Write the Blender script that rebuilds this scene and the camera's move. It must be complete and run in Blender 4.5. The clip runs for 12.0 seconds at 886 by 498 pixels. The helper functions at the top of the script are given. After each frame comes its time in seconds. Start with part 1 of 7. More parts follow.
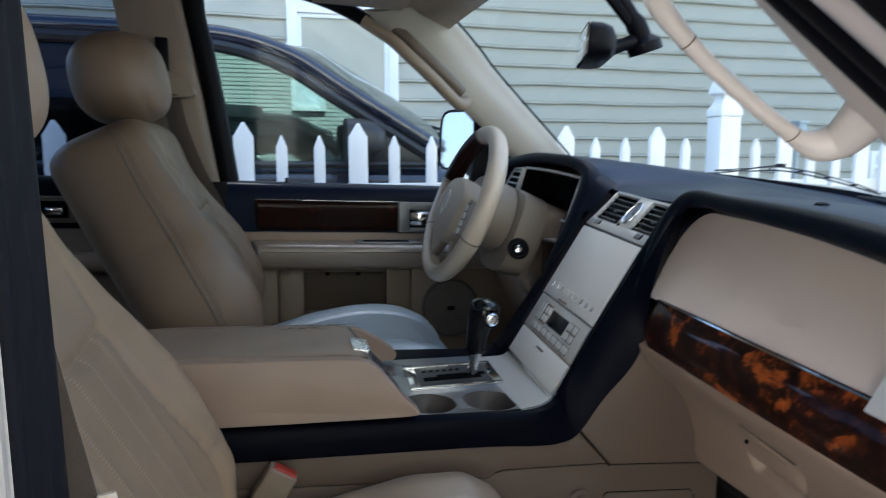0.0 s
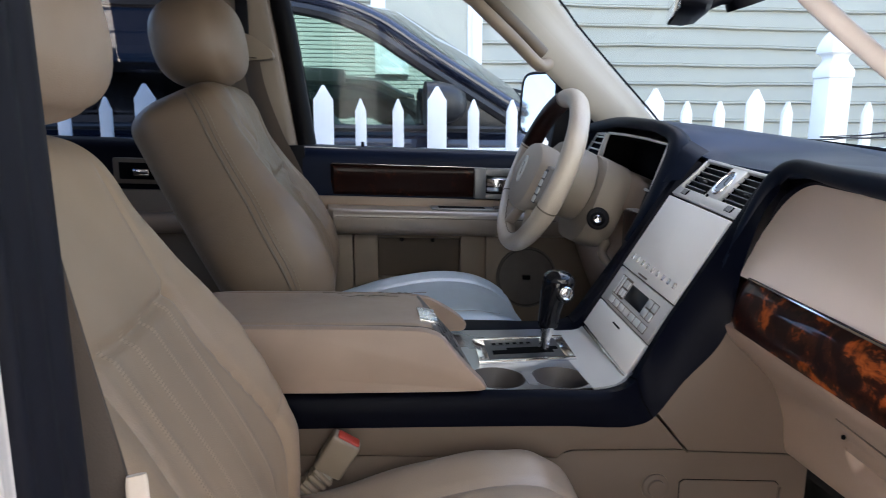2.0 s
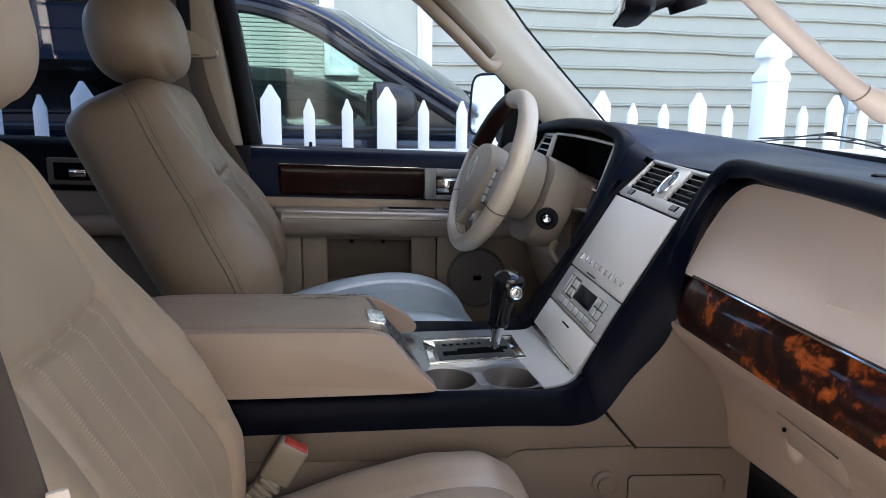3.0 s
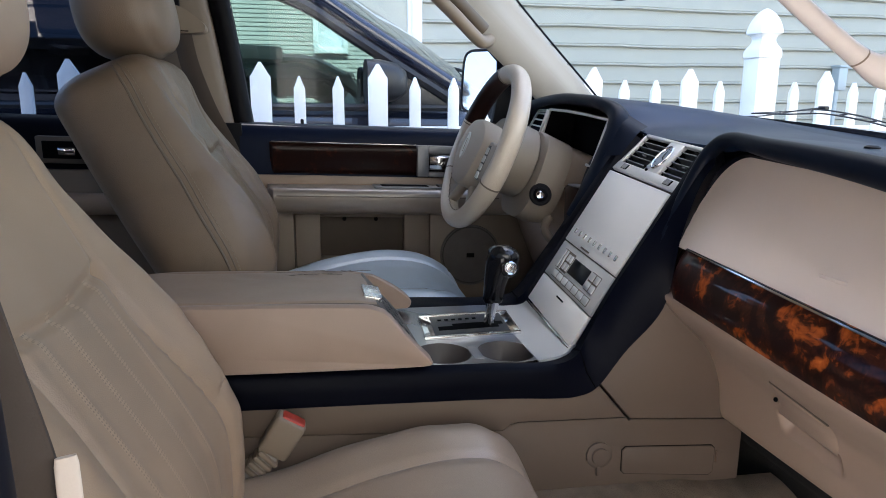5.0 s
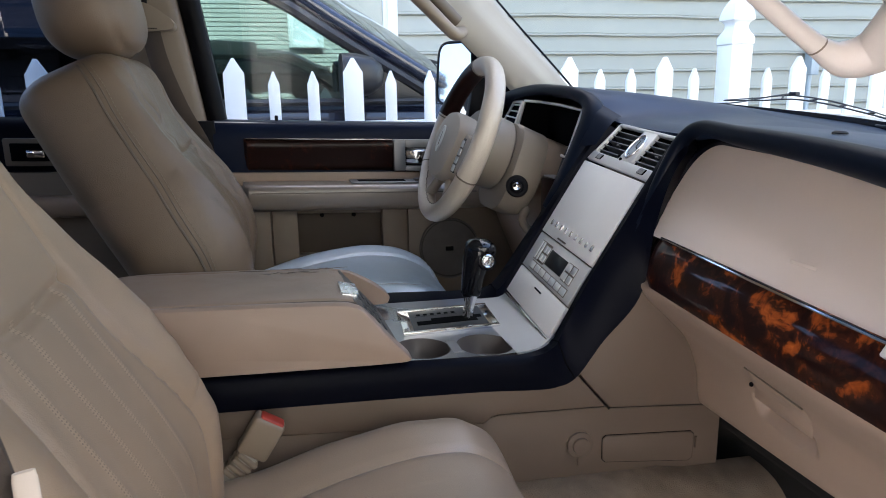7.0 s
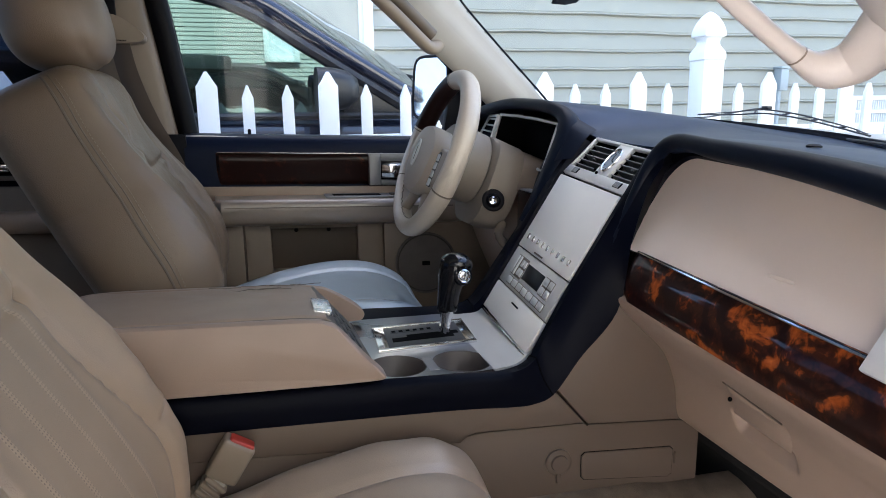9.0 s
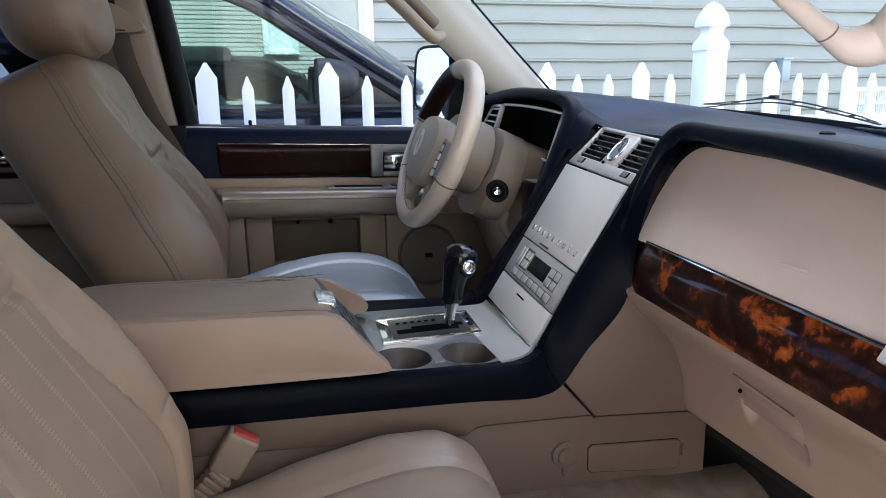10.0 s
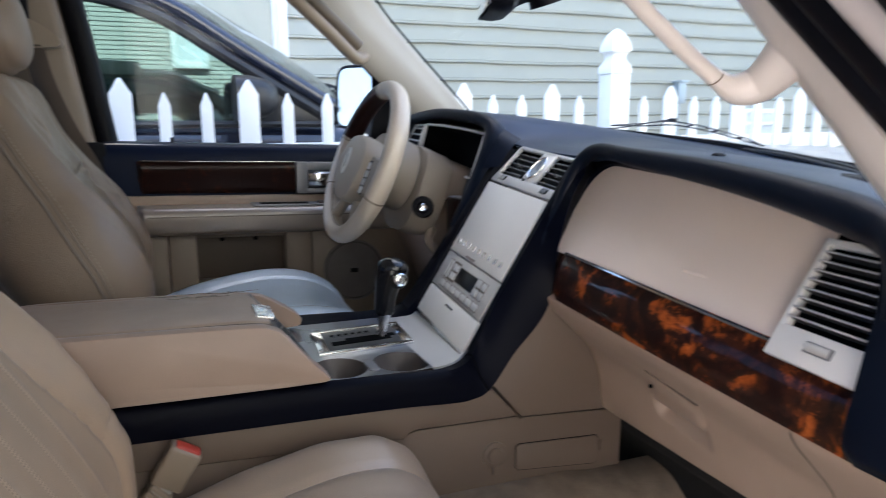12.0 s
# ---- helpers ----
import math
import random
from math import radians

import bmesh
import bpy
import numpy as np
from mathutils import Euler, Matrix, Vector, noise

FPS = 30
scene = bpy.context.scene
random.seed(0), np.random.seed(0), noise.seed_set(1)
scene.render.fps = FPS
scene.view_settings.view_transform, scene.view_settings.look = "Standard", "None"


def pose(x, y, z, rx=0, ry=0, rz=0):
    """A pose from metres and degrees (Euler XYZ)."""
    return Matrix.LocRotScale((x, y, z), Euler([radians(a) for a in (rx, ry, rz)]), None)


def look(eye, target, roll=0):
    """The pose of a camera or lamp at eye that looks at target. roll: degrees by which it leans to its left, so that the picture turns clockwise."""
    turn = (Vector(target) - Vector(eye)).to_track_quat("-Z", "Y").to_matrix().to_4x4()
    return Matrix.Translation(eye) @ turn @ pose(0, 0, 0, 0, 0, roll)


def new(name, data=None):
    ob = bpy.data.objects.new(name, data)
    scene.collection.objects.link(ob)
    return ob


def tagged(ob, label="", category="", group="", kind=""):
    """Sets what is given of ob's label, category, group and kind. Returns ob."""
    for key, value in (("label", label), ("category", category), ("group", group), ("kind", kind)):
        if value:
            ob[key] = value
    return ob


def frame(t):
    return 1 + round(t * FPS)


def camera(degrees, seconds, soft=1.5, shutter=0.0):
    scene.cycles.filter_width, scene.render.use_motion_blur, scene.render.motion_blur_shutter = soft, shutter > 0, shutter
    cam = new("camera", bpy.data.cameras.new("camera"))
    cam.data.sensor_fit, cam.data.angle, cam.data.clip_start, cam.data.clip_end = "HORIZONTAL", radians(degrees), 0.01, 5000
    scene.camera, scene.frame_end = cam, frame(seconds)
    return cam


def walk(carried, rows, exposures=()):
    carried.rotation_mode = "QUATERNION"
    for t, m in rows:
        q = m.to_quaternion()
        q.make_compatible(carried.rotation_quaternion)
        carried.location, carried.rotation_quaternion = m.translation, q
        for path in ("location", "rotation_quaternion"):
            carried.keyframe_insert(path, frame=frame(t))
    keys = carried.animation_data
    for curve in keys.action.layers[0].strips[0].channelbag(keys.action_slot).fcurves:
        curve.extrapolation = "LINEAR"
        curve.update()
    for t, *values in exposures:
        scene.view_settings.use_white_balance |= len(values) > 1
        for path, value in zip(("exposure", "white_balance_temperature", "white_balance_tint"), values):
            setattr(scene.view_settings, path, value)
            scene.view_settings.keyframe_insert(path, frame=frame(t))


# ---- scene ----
cam = camera(66.2, 12.0, soft=0.95, shutter=0.5)
PATH = [
    (0, (-0.092, -1.1, 1.326), (0.397, 0.82, 1.054), -0.0),
    (0.5, (-0.074, -1.074, 1.325), (0.116, 0.888, 0.985), -1.1),
    (1, (-0.089, -1.058, 1.326), (-0.29, 0.901, 0.977), -0.7),
    (1.5, (-0.069, -1.066, 1.332), (-0.022, 0.899, 0.957), -0.1),
    (2, (-0.069, -1.063, 1.326), (0.184, 0.885, 0.952), 0.2),
    (2.5, (-0.062, -1.063, 1.324), (0.265, 0.874, 0.949), 0.8),
    (3, (-0.063, -1.054, 1.322), (0.329, 0.873, 0.954), 0.5),
    (3.5, (-0.062, -1.064, 1.324), (0.342, 0.856, 0.935), 0.2),
    (5.5, (-0.071, -1.054, 1.314), (0.347, 0.855, 0.887), 0.3),
    (6, (-0.07, -1.061, 1.318), (0.342, 0.851, 0.896), -0.1),
    (6.5, (-0.068, -1.06, 1.317), (0.365, 0.844, 0.884), -0.5),
    (7, (-0.059, -1.054, 1.318), (0.405, 0.839, 0.87), -0.9),
    (7.5, (-0.051, -1.049, 1.307), (0.478, 0.843, 0.931), 1.1),
    (9.5, (-0.053, -1.031, 1.317), (0.478, 0.851, 0.897), -1.1),
    (10, (-0.056, -1.024, 1.309), (0.474, 0.857, 0.881), -0.9),
    (10.5, (-0.056, -1.026, 1.317), (0.454, 0.857, 0.877), -1.7),
    (11, (-0.059, -1.027, 1.32), (0.447, 0.863, 0.901), -1.8),
    (11.5, (-0.055, -1.037, 1.32), (0.476, 0.843, 0.892), -2.0),
    (12, (-0.097, -1.067, 1.317), (0.67, 0.74, 0.932), -0.3),
]
walk(cam, [(t, look(eye, target, roll)) for t, eye, target, roll in PATH], [(0.0, 2.42, 6120.0, 4.5), (0.5, 2.69, 6250.0, 10.0), (1.0, 2.92, 6420.0, 11.5), (12.0, 2.92, 6420.0, 11.5)])

# ---------- world, sun, exposure ----------
world = bpy.data.worlds.new("sky")
scene.world = world
world.use_nodes = True
wn = world.node_tree.nodes
sky = wn.new("ShaderNodeTexSky")
sky.sky_type = "NISHITA"
sky.sun_disc = False
SUN_EL, SUN_AZ = 45.0, 6.0          # degrees; azimuth from +y towards +x
sky.sun_elevation, sky.sun_rotation = radians(SUN_EL), radians(SUN_AZ)
sky.air_density, sky.dust_density, sky.ozone_density = 1.0, 2.5, 1.0
wn["Background"].inputs["Strength"].default_value = 0.155
world.node_tree.links.new(sky.outputs["Color"], wn["Background"].inputs["Color"])
sun_data = bpy.data.lights.new("sun", "SUN")
sun_data.energy, sun_data.angle, sun_data.color = 5.0, radians(0.6), (1.0, 0.95, 0.87)
sun = new("sun", sun_data)
_d = Vector((math.sin(radians(SUN_AZ)) * math.cos(radians(SUN_EL)), math.cos(radians(SUN_AZ)) * math.cos(radians(SUN_EL)), math.sin(radians(SUN_EL))))
sun.matrix_world = look(tuple(_d * 30), (0, 0, 0))

# ---------- materials ----------


def nodes_of(name):
    m = bpy.data.materials.new(name)
    m.use_nodes = True
    nt = m.node_tree
    return m, nt, nt.nodes["Principled BSDF"]


def mat(name, color, rough=0.5, metal=0.0, var=0.12, scale=6.0, grain=400.0, bump=0.15, bumpdist=0.0004, coat=0.0, spec=0.5, roughvar=0.1, tint=None):
    """A surface with stains at a large scale and grain at a fine one."""
    m, nt, b = nodes_of(name)
    n, l = nt.nodes, nt.links
    tc = n.new("ShaderNodeTexCoord")
    big = n.new("ShaderNodeTexNoise")
    big.inputs["Scale"].default_value, big.inputs["Detail"].default_value = scale, 5
    fine = n.new("ShaderNodeTexNoise")
    fine.inputs["Scale"].default_value, fine.inputs["Detail"].default_value = grain, 3
    l.new(tc.outputs["Object"], big.inputs["Vector"])
    l.new(tc.outputs["Object"], fine.inputs["Vector"])
    mix = n.new("ShaderNodeMixRGB")
    c = Vector(color)
    lo = c * (1 - var)
    hi = Vector(tint) if tint else c * (1 + var)
    mix.inputs["Color1"].default_value = (*lo, 1)
    mix.inputs["Color2"].default_value = (*hi, 1)
    ramp = n.new("ShaderNodeMapRange")
    ramp.inputs[1].default_value, ramp.inputs[2].default_value = 0.3, 0.7
    l.new(big.outputs["Fac"], ramp.inputs[0])
    l.new(ramp.outputs[0], mix.inputs["Fac"])
    fm = n.new("ShaderNodeMixRGB")
    fm.blend_type = "MULTIPLY"
    fm.inputs["Fac"].default_value = min(1.0, var * 1.5)
    l.new(mix.outputs["Color"], fm.inputs["Color1"])
    l.new(fine.outputs["Fac"], fm.inputs["Color2"])
    sc = n.new("ShaderNodeMixRGB")
    sc.blend_type = "MIX"
    sc.inputs["Fac"].default_value = 0.5
    l.new(mix.outputs["Color"], sc.inputs["Color1"])
    l.new(fm.outputs["Color"], sc.inputs["Color2"])
    l.new(sc.outputs["Color"], b.inputs["Base Color"])
    rr = n.new("ShaderNodeMapRange")
    rr.inputs[3].default_value, rr.inputs[4].default_value = max(0.03, rough - roughvar), min(1, rough + roughvar)
    l.new(big.outputs["Fac"], rr.inputs[0])
    l.new(rr.outputs[0], b.inputs["Roughness"])
    b.inputs["Metallic"].default_value = metal
    b.inputs["Specular IOR Level"].default_value = spec
    b.inputs["Coat Weight"].default_value = coat
    b.inputs["Coat Roughness"].default_value = 0.05
    if bump:
        bp = n.new("ShaderNodeBump")
        bp.inputs["Strength"].default_value, bp.inputs["Distance"].default_value = bump, bumpdist
        l.new(fine.outputs["Fac"], bp.inputs["Height"])
        l.new(bp.outputs["Normal"], b.inputs["Normal"])
    return m


def leather(name, color, rough=0.42, holes=False, worn=None, gloss=0.5, relief=0.15):
    """Pebbled hide with soft creases; holes: rows of fine perforations in the stripes."""
    m, nt, b = nodes_of(name)
    n, l = nt.nodes, nt.links
    tc = n.new("ShaderNodeTexCoord")
    vor = n.new("ShaderNodeTexVoronoi")
    vor.inputs["Scale"].default_value = 800
    cre = n.new("ShaderNodeTexNoise")
    cre.inputs["Scale"].default_value, cre.inputs["Detail"].default_value, cre.inputs["Distortion"].default_value = 22, 6, 1.2
    big = n.new("ShaderNodeTexNoise")
    big.inputs["Scale"].default_value, big.inputs["Detail"].default_value = 4, 4
    for q in (vor, cre, big):
        l.new(tc.outputs["Object"], q.inputs["Vector"])
    mix = n.new("ShaderNodeMixRGB")
    mix.inputs["Color1"].default_value = (*[c * 0.86 for c in color], 1)
    mix.inputs["Color2"].default_value = (*(worn or [c * 1.1 for c in color]), 1)
    mr = n.new("ShaderNodeMapRange")
    mr.inputs[1].default_value, mr.inputs[2].default_value = 0.32, 0.68
    l.new(big.outputs["Fac"], mr.inputs[0])
    l.new(mr.outputs[0], mix.inputs["Fac"])
    last = mix.outputs["Color"]
    add = n.new("ShaderNodeMath")
    add.operation = "MULTIPLY_ADD"
    l.new(cre.outputs["Fac"], add.inputs[0])
    add.inputs[1].default_value = 2.2
    l.new(vor.outputs["Distance"], add.inputs[2])
    height = add.outputs[0]
    if holes:
        sep = n.new("ShaderNodeUVMap")
        uv = n.new("ShaderNodeSeparateXYZ")
        l.new(sep.outputs["UV"], uv.inputs[0])

        def op(kind, a, c, extra=None):
            q = n.new("ShaderNodeMath")
            q.operation = kind
            for i, v in enumerate((a, c, extra)):
                if v is None:
                    continue
                if isinstance(v, (int, float)):
                    q.inputs[i].default_value = v
                else:
                    l.new(v, q.inputs[i])
            return q.outputs[0]
        # uv in metres: dots every 3.5 mm, only within stripes 52 mm apart
        du = op("SUBTRACT", op("FRACT", op("MULTIPLY", uv.outputs[0], 290.0), None), 0.5)
        dv = op("SUBTRACT", op("FRACT", op("MULTIPLY", uv.outputs[1], 290.0), None), 0.5)
        rad = op("ADD", op("MULTIPLY", du, du), op("MULTIPLY", dv, dv))
        dot = op("LESS_THAN", rad, 0.07)
        stripe = op("LESS_THAN", op("ABSOLUTE", op("SUBTRACT", op("FRACT", op("DIVIDE", uv.outputs[0], 0.052), None), 0.5), None), 0.085)
        inside = op("MULTIPLY", op("LESS_THAN", op("ABSOLUTE", uv.outputs[0], None), 0.098), op("LESS_THAN", uv.outputs[1], 0.383))
        msk = op("MULTIPLY", op("MULTIPLY", op("MULTIPLY", dot, op("GREATER_THAN", uv.outputs[1], 0.004)), stripe), inside)
        pale = n.new("ShaderNodeMixRGB")
        l.new(op("MULTIPLY", op("MULTIPLY", stripe, inside), op("MULTIPLY", op("GREATER_THAN", uv.outputs[1], 0.004), 0.55)), pale.inputs["Fac"])
        l.new(last, pale.inputs["Color1"])
        pale.inputs["Color2"].default_value = (*[min(1, c * 1.3) for c in color], 1)
        last = pale.outputs["Color"]
        dk = n.new("ShaderNodeMixRGB")
        l.new(op("MULTIPLY", msk, 0.75), dk.inputs["Fac"])
        l.new(last, dk.inputs["Color1"])
        dk.inputs["Color2"].default_value = (*[c * 0.5 for c in color], 1)
        last = dk.outputs["Color"]
    l.new(last, b.inputs["Base Color"])
    bp = n.new("ShaderNodeBump")
    bp.inputs["Strength"].default_value, bp.inputs["Distance"].default_value = relief, 0.0012
    l.new(height, bp.inputs["Height"])
    l.new(bp.outputs["Normal"], b.inputs["Normal"])
    rr = n.new("ShaderNodeMapRange")
    rr.inputs[3].default_value, rr.inputs[4].default_value = rough - 0.05, rough + 0.08
    b.inputs["Specular IOR Level"].default_value = gloss
    l.new(cre.outputs["Fac"], rr.inputs[0])
    l.new(rr.outputs[0], b.inputs["Roughness"])
    return m


def burl(name, shift=0.0, coat=0.8, even=False):
    """Lacquered walnut burl: near-black figure with islands of burnt orange."""
    m, nt, b = nodes_of(name)
    n, l = nt.nodes, nt.links
    tc = n.new("ShaderNodeTexCoord")
    a = n.new("ShaderNodeTexNoise")
    a.inputs["Scale"].default_value, a.inputs["Detail"].default_value, a.inputs["Distortion"].default_value = 21, 6, 1.0
    c = n.new("ShaderNodeTexNoise")
    c.inputs["Scale"].default_value, c.inputs["Detail"].default_value, c.inputs["Distortion"].default_value = 60, 6, 2.0
    for q in (a, c):
        l.new(tc.outputs["Object"], q.inputs["Vector"])
    r = n.new("ShaderNodeValToRGB")
    e = r.color_ramp.elements
    e[0].position, e[0].color = 0.42, (0.014, 0.005, 0.004, 1)
    e[1].position, e[1].color = 0.74, (0.55, 0.14, 0.025, 1)
    q = e.new(0.53)
    q.color = (0.045, 0.012, 0.006, 1)
    q = e.new(0.60)
    q.color = (0.28, 0.06, 0.012, 1)
    mx = n.new("ShaderNodeMath")
    mx.operation = "MULTIPLY_ADD"
    l.new(c.outputs["Fac"], mx.inputs[0])
    mx.inputs[1].default_value = 0.28
    sb = n.new("ShaderNodeMath")
    sb.operation = "SUBTRACT"
    l.new(a.outputs["Fac"], sb.inputs[0])
    # the figure runs denser towards the outer end of the strip
    sp = n.new("ShaderNodeSeparateXYZ")
    l.new(tc.outputs["Object"], sp.inputs[0])
    gr = n.new("ShaderNodeMapRange")
    gr.inputs[1].default_value, gr.inputs[2].default_value = -0.62, -0.26
    gr.inputs[3].default_value, gr.inputs[4].default_value = (0.155 + shift,) * 2 if even else (0.100, 0.212)
    l.new(sp.outputs[1], gr.inputs[0])
    l.new(gr.outputs[0], sb.inputs[1])
    l.new(sb.outputs[0], mx.inputs[2])
    l.new(mx.outputs[0], r.inputs["Fac"])
    l.new(r.outputs["Color"], b.inputs["Base Color"])
    b.inputs["Roughness"].default_value = 0.3
    b.inputs["Specular IOR Level"].default_value = 0.1
    b.inputs["Coat Weight"].default_value, b.inputs["Coat Roughness"].default_value = coat, 0.03
    return m


def glass(name, color=(1, 1, 1), ior=1.45, gloss=1.0, rough=0.0, tone=(1, 1, 1)):
    """A thin pane: it lets light straight through and mirrors by Fresnel."""
    m = bpy.data.materials.new(name)
    m.use_nodes = True
    nt = m.node_tree
    n, l = nt.nodes, nt.links
    n.remove(n["Principled BSDF"])
    t = n.new("ShaderNodeBsdfTransparent")
    t.inputs["Color"].default_value = (*color, 1)
    g = n.new("ShaderNodeBsdfGlossy")
    g.inputs["Roughness"].default_value = rough
    g.inputs["Color"].default_value = (*tone, 1)
    # mirror share by Schlick's rule, alike from both sides of the pane
    w = n.new("ShaderNodeLayerWeight")
    w.inputs["Blend"].default_value = 0.5
    p5 = n.new("ShaderNodeMath")
    p5.operation = "POWER"
    l.new(w.outputs["Facing"], p5.inputs[0])
    p5.inputs[1].default_value = 4.0
    f0 = ((ior - 1) / (ior + 1)) ** 2
    k = n.new("ShaderNodeMath")
    k.operation = "MULTIPLY_ADD"
    k.use_clamp = True
    l.new(p5.outputs[0], k.inputs[0])
    k.inputs[1].default_value = (1 - f0) * gloss * 0.8
    k.inputs[2].default_value = f0 * gloss
    x = n.new("ShaderNodeMixShader")
    l.new(k.outputs[0], x.inputs["Fac"])
    l.new(t.outputs[0], x.inputs[1])
    l.new(g.outputs[0], x.inputs[2])
    l.new(x.outputs[0], n["Material Output"].inputs["Surface"])
    return m


M = {}
M["leather"] = leather("beige_leather", (0.36, 0.262, 0.192), 0.40, gloss=0.36)
M["leather_holes"] = leather("perforated_leather", (0.375, 0.262, 0.172), 0.44, holes=True, gloss=0.26)
M["leather_glossy"] = leather("glossy_perforated_leather", (0.345, 0.262, 0.192), 0.36, holes=True, gloss=0.9)
# Darker copies of the seat leather; driver-side shade is in their colour.
M["leather_shaded"] = leather("creased_shaded_leather", (0.170, 0.117, 0.076), 0.36, holes=True, gloss=0.5, relief=0.3)
M["leather_dark"] = leather("shade_toned_leather", (0.185, 0.130, 0.090), 0.42, gloss=0.4)
M["wheel"] = leather("wheel_leather", (0.50, 0.43, 0.355), 0.30, gloss=0.7, relief=0.3)
M["column"] = mat("column_plastic", (0.36, 0.304, 0.246), 0.5, var=0.06, scale=5, grain=900)
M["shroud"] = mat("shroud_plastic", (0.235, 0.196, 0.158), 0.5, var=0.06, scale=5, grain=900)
M["vinyl"] = mat("beige_vinyl", (0.40, 0.298, 0.226), 0.5, var=0.05, scale=3, grain=900, bump=0.25)
# Light reaching the dash pad is put into this raised vinyl colour.
M["pad"] = mat("brightened_dash_vinyl", (0.79, 0.668, 0.572), 0.5, var=0.05, scale=3, grain=900, bump=0.25)
M["black"] = mat("navy_black_vinyl", (0.0022, 0.0028, 0.0075), 0.42, spec=0.06, var=0.2, scale=5, grain=1100, bump=0.3)
M["lip"] = mat("rolled_edge_vinyl", (0.0035, 0.0062, 0.0145), 0.42, spec=0.14, var=0.2, scale=5, grain=1100, bump=0.3)
# Navy vinyl, its base blue deepened to carry the sky's sheen.
M["dashtop"] = mat("soft_dash_vinyl", (0.0068, 0.0190, 0.050), 0.42, spec=0.24, var=0.2, scale=5, grain=1100, bump=0.3)
# Shade of the sunken pocket put into a darker plastic colour.
M["pocket"] = mat("shaded_pocket_plastic", (0.078, 0.058, 0.042), 0.7, var=0.1, scale=8, grain=700)
M["doortop"] = mat("door_top_vinyl", (0.0040, 0.0086, 0.0255), 0.42, spec=0.12, var=0.2, scale=5, grain=1100, bump=0.3)
M["rubber"] = mat("black_rubber", (0.0040, 0.0042, 0.0072), 0.5, spec=0.12, var=0.25, scale=9, grain=300)
M["seal"] = mat("grey_black_seal", (0.009, 0.0095, 0.0165), 0.6, spec=0.2, var=0.2, scale=9, grain=300)
M["silver"] = mat("satin_silver_plastic", (0.90, 0.88, 0.835), 0.42, metal=0.12, var=0.05, scale=5, grain=1500, bump=0.1)
M["silver_light"] = mat("pale_silver_plastic", (0.62, 0.61, 0.585), 0.38, metal=0.3, var=0.05, scale=5, grain=1500, bump=0.1)
M["chrome"] = mat("chrome", (0.82, 0.82, 0.82), 0.1, metal=1.0, var=0.03, bump=0.0, roughvar=0.05)
M["gate"] = mat("charcoal_gate_plastic", (0.045, 0.045, 0.047), 0.45, var=0.12, scale=12, grain=900)
M["gloss"] = mat("gloss_black", (0.004, 0.0042, 0.006), 0.10, var=0.1, bump=0.0, roughvar=0.03, spec=0.32)
M["gloss_cap"] = mat("polished_cap", (0.03, 0.03, 0.032), 0.1, metal=0.6, var=0.1, bump=0.0, roughvar=0.03)
M["button"] = mat("grey_button_plastic", (0.66, 0.66, 0.65), 0.45, metal=0.3, var=0.05, scale=20, grain=900, bump=0.1)
M["tray"] = mat("grey_tray_plastic", (0.40, 0.41, 0.43), 0.30, metal=0.85, var=0.06, scale=5, grain=1500, bump=0.1)
M["bezel"] = mat("grey_bezel_plastic", (0.26, 0.26, 0.265), 0.42, metal=0.4, var=0.06, scale=5, grain=1200, bump=0.1)
M["latch"] = mat("worn_chrome", (0.90, 0.90, 0.90), 0.26, metal=0.8, var=0.25, scale=70, grain=500, bump=0.3, roughvar=0.12)
M["speaker"] = mat("speaker_cloth", (0.06, 0.052, 0.045), 0.8, var=0.2, scale=20, grain=900, bump=0.8)
M["screen"] = mat("dark_screen", (0.004, 0.004, 0.005), 0.3, var=0.1, bump=0.0, spec=0.3)
# Shade of slots and wells put into near-black; black marks use it too.
M["hole"] = mat("dark_recess", (0.003, 0.003, 0.0035), 0.8, var=0.2, bump=0.0, spec=0.05)
M["darktan"] = mat("dark_tan_plastic", (0.13, 0.10, 0.075), 0.55, var=0.08, scale=5, grain=700)
M["tan"] = mat("tan_plastic", (0.205, 0.157, 0.115), 0.5, var=0.06, scale=5, grain=900)
M["headliner"] = mat("headliner_cloth", (0.40, 0.33, 0.26), 0.9, var=0.08, scale=8, grain=600, bump=0.5)
M["carpet"] = mat("beige_carpet", (0.30, 0.23, 0.165), 0.95, var=0.2, scale=30, grain=700, bump=0.9, bumpdist=0.003)
# Near-black carpet copy; the footwell's shade is put into its colour.
M["shade_carpet"] = mat("footwell_shade_carpet", (0.005, 0.005, 0.0055), 0.95, var=0.2, scale=30, grain=700, bump=0.9, bumpdist=0.003)
# Doorway brightness on the passenger's pillar is put into this raised colour.
M["pillar"] = mat("lit_pillar_plastic", (0.85, 0.775, 0.715), 0.40, var=0.05, scale=5, grain=900)
# Dimmer copy of the pillar plastic, shade of the driver's side in its colour.
M["pillar_grey"] = mat("dimmed_pillar_plastic", (0.36, 0.33, 0.29), 0.5, var=0.06, scale=5, grain=900)
# Blue-grey base colour holds the sky's sheen on the driver's cushion.
M["leather_sky_sheen"] = leather("sky_sheen_leather", (0.37, 0.465, 0.560), 0.40, gloss=1.0, relief=0.12)
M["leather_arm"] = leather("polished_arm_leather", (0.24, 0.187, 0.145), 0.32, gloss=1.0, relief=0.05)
M["leather_sky_sheen"].node_tree.nodes["Principled BSDF"].inputs["Coat Weight"].default_value = 1.0
M["leather_sky_sheen"].node_tree.nodes["Principled BSDF"].inputs["Coat Roughness"].default_value = 0.40
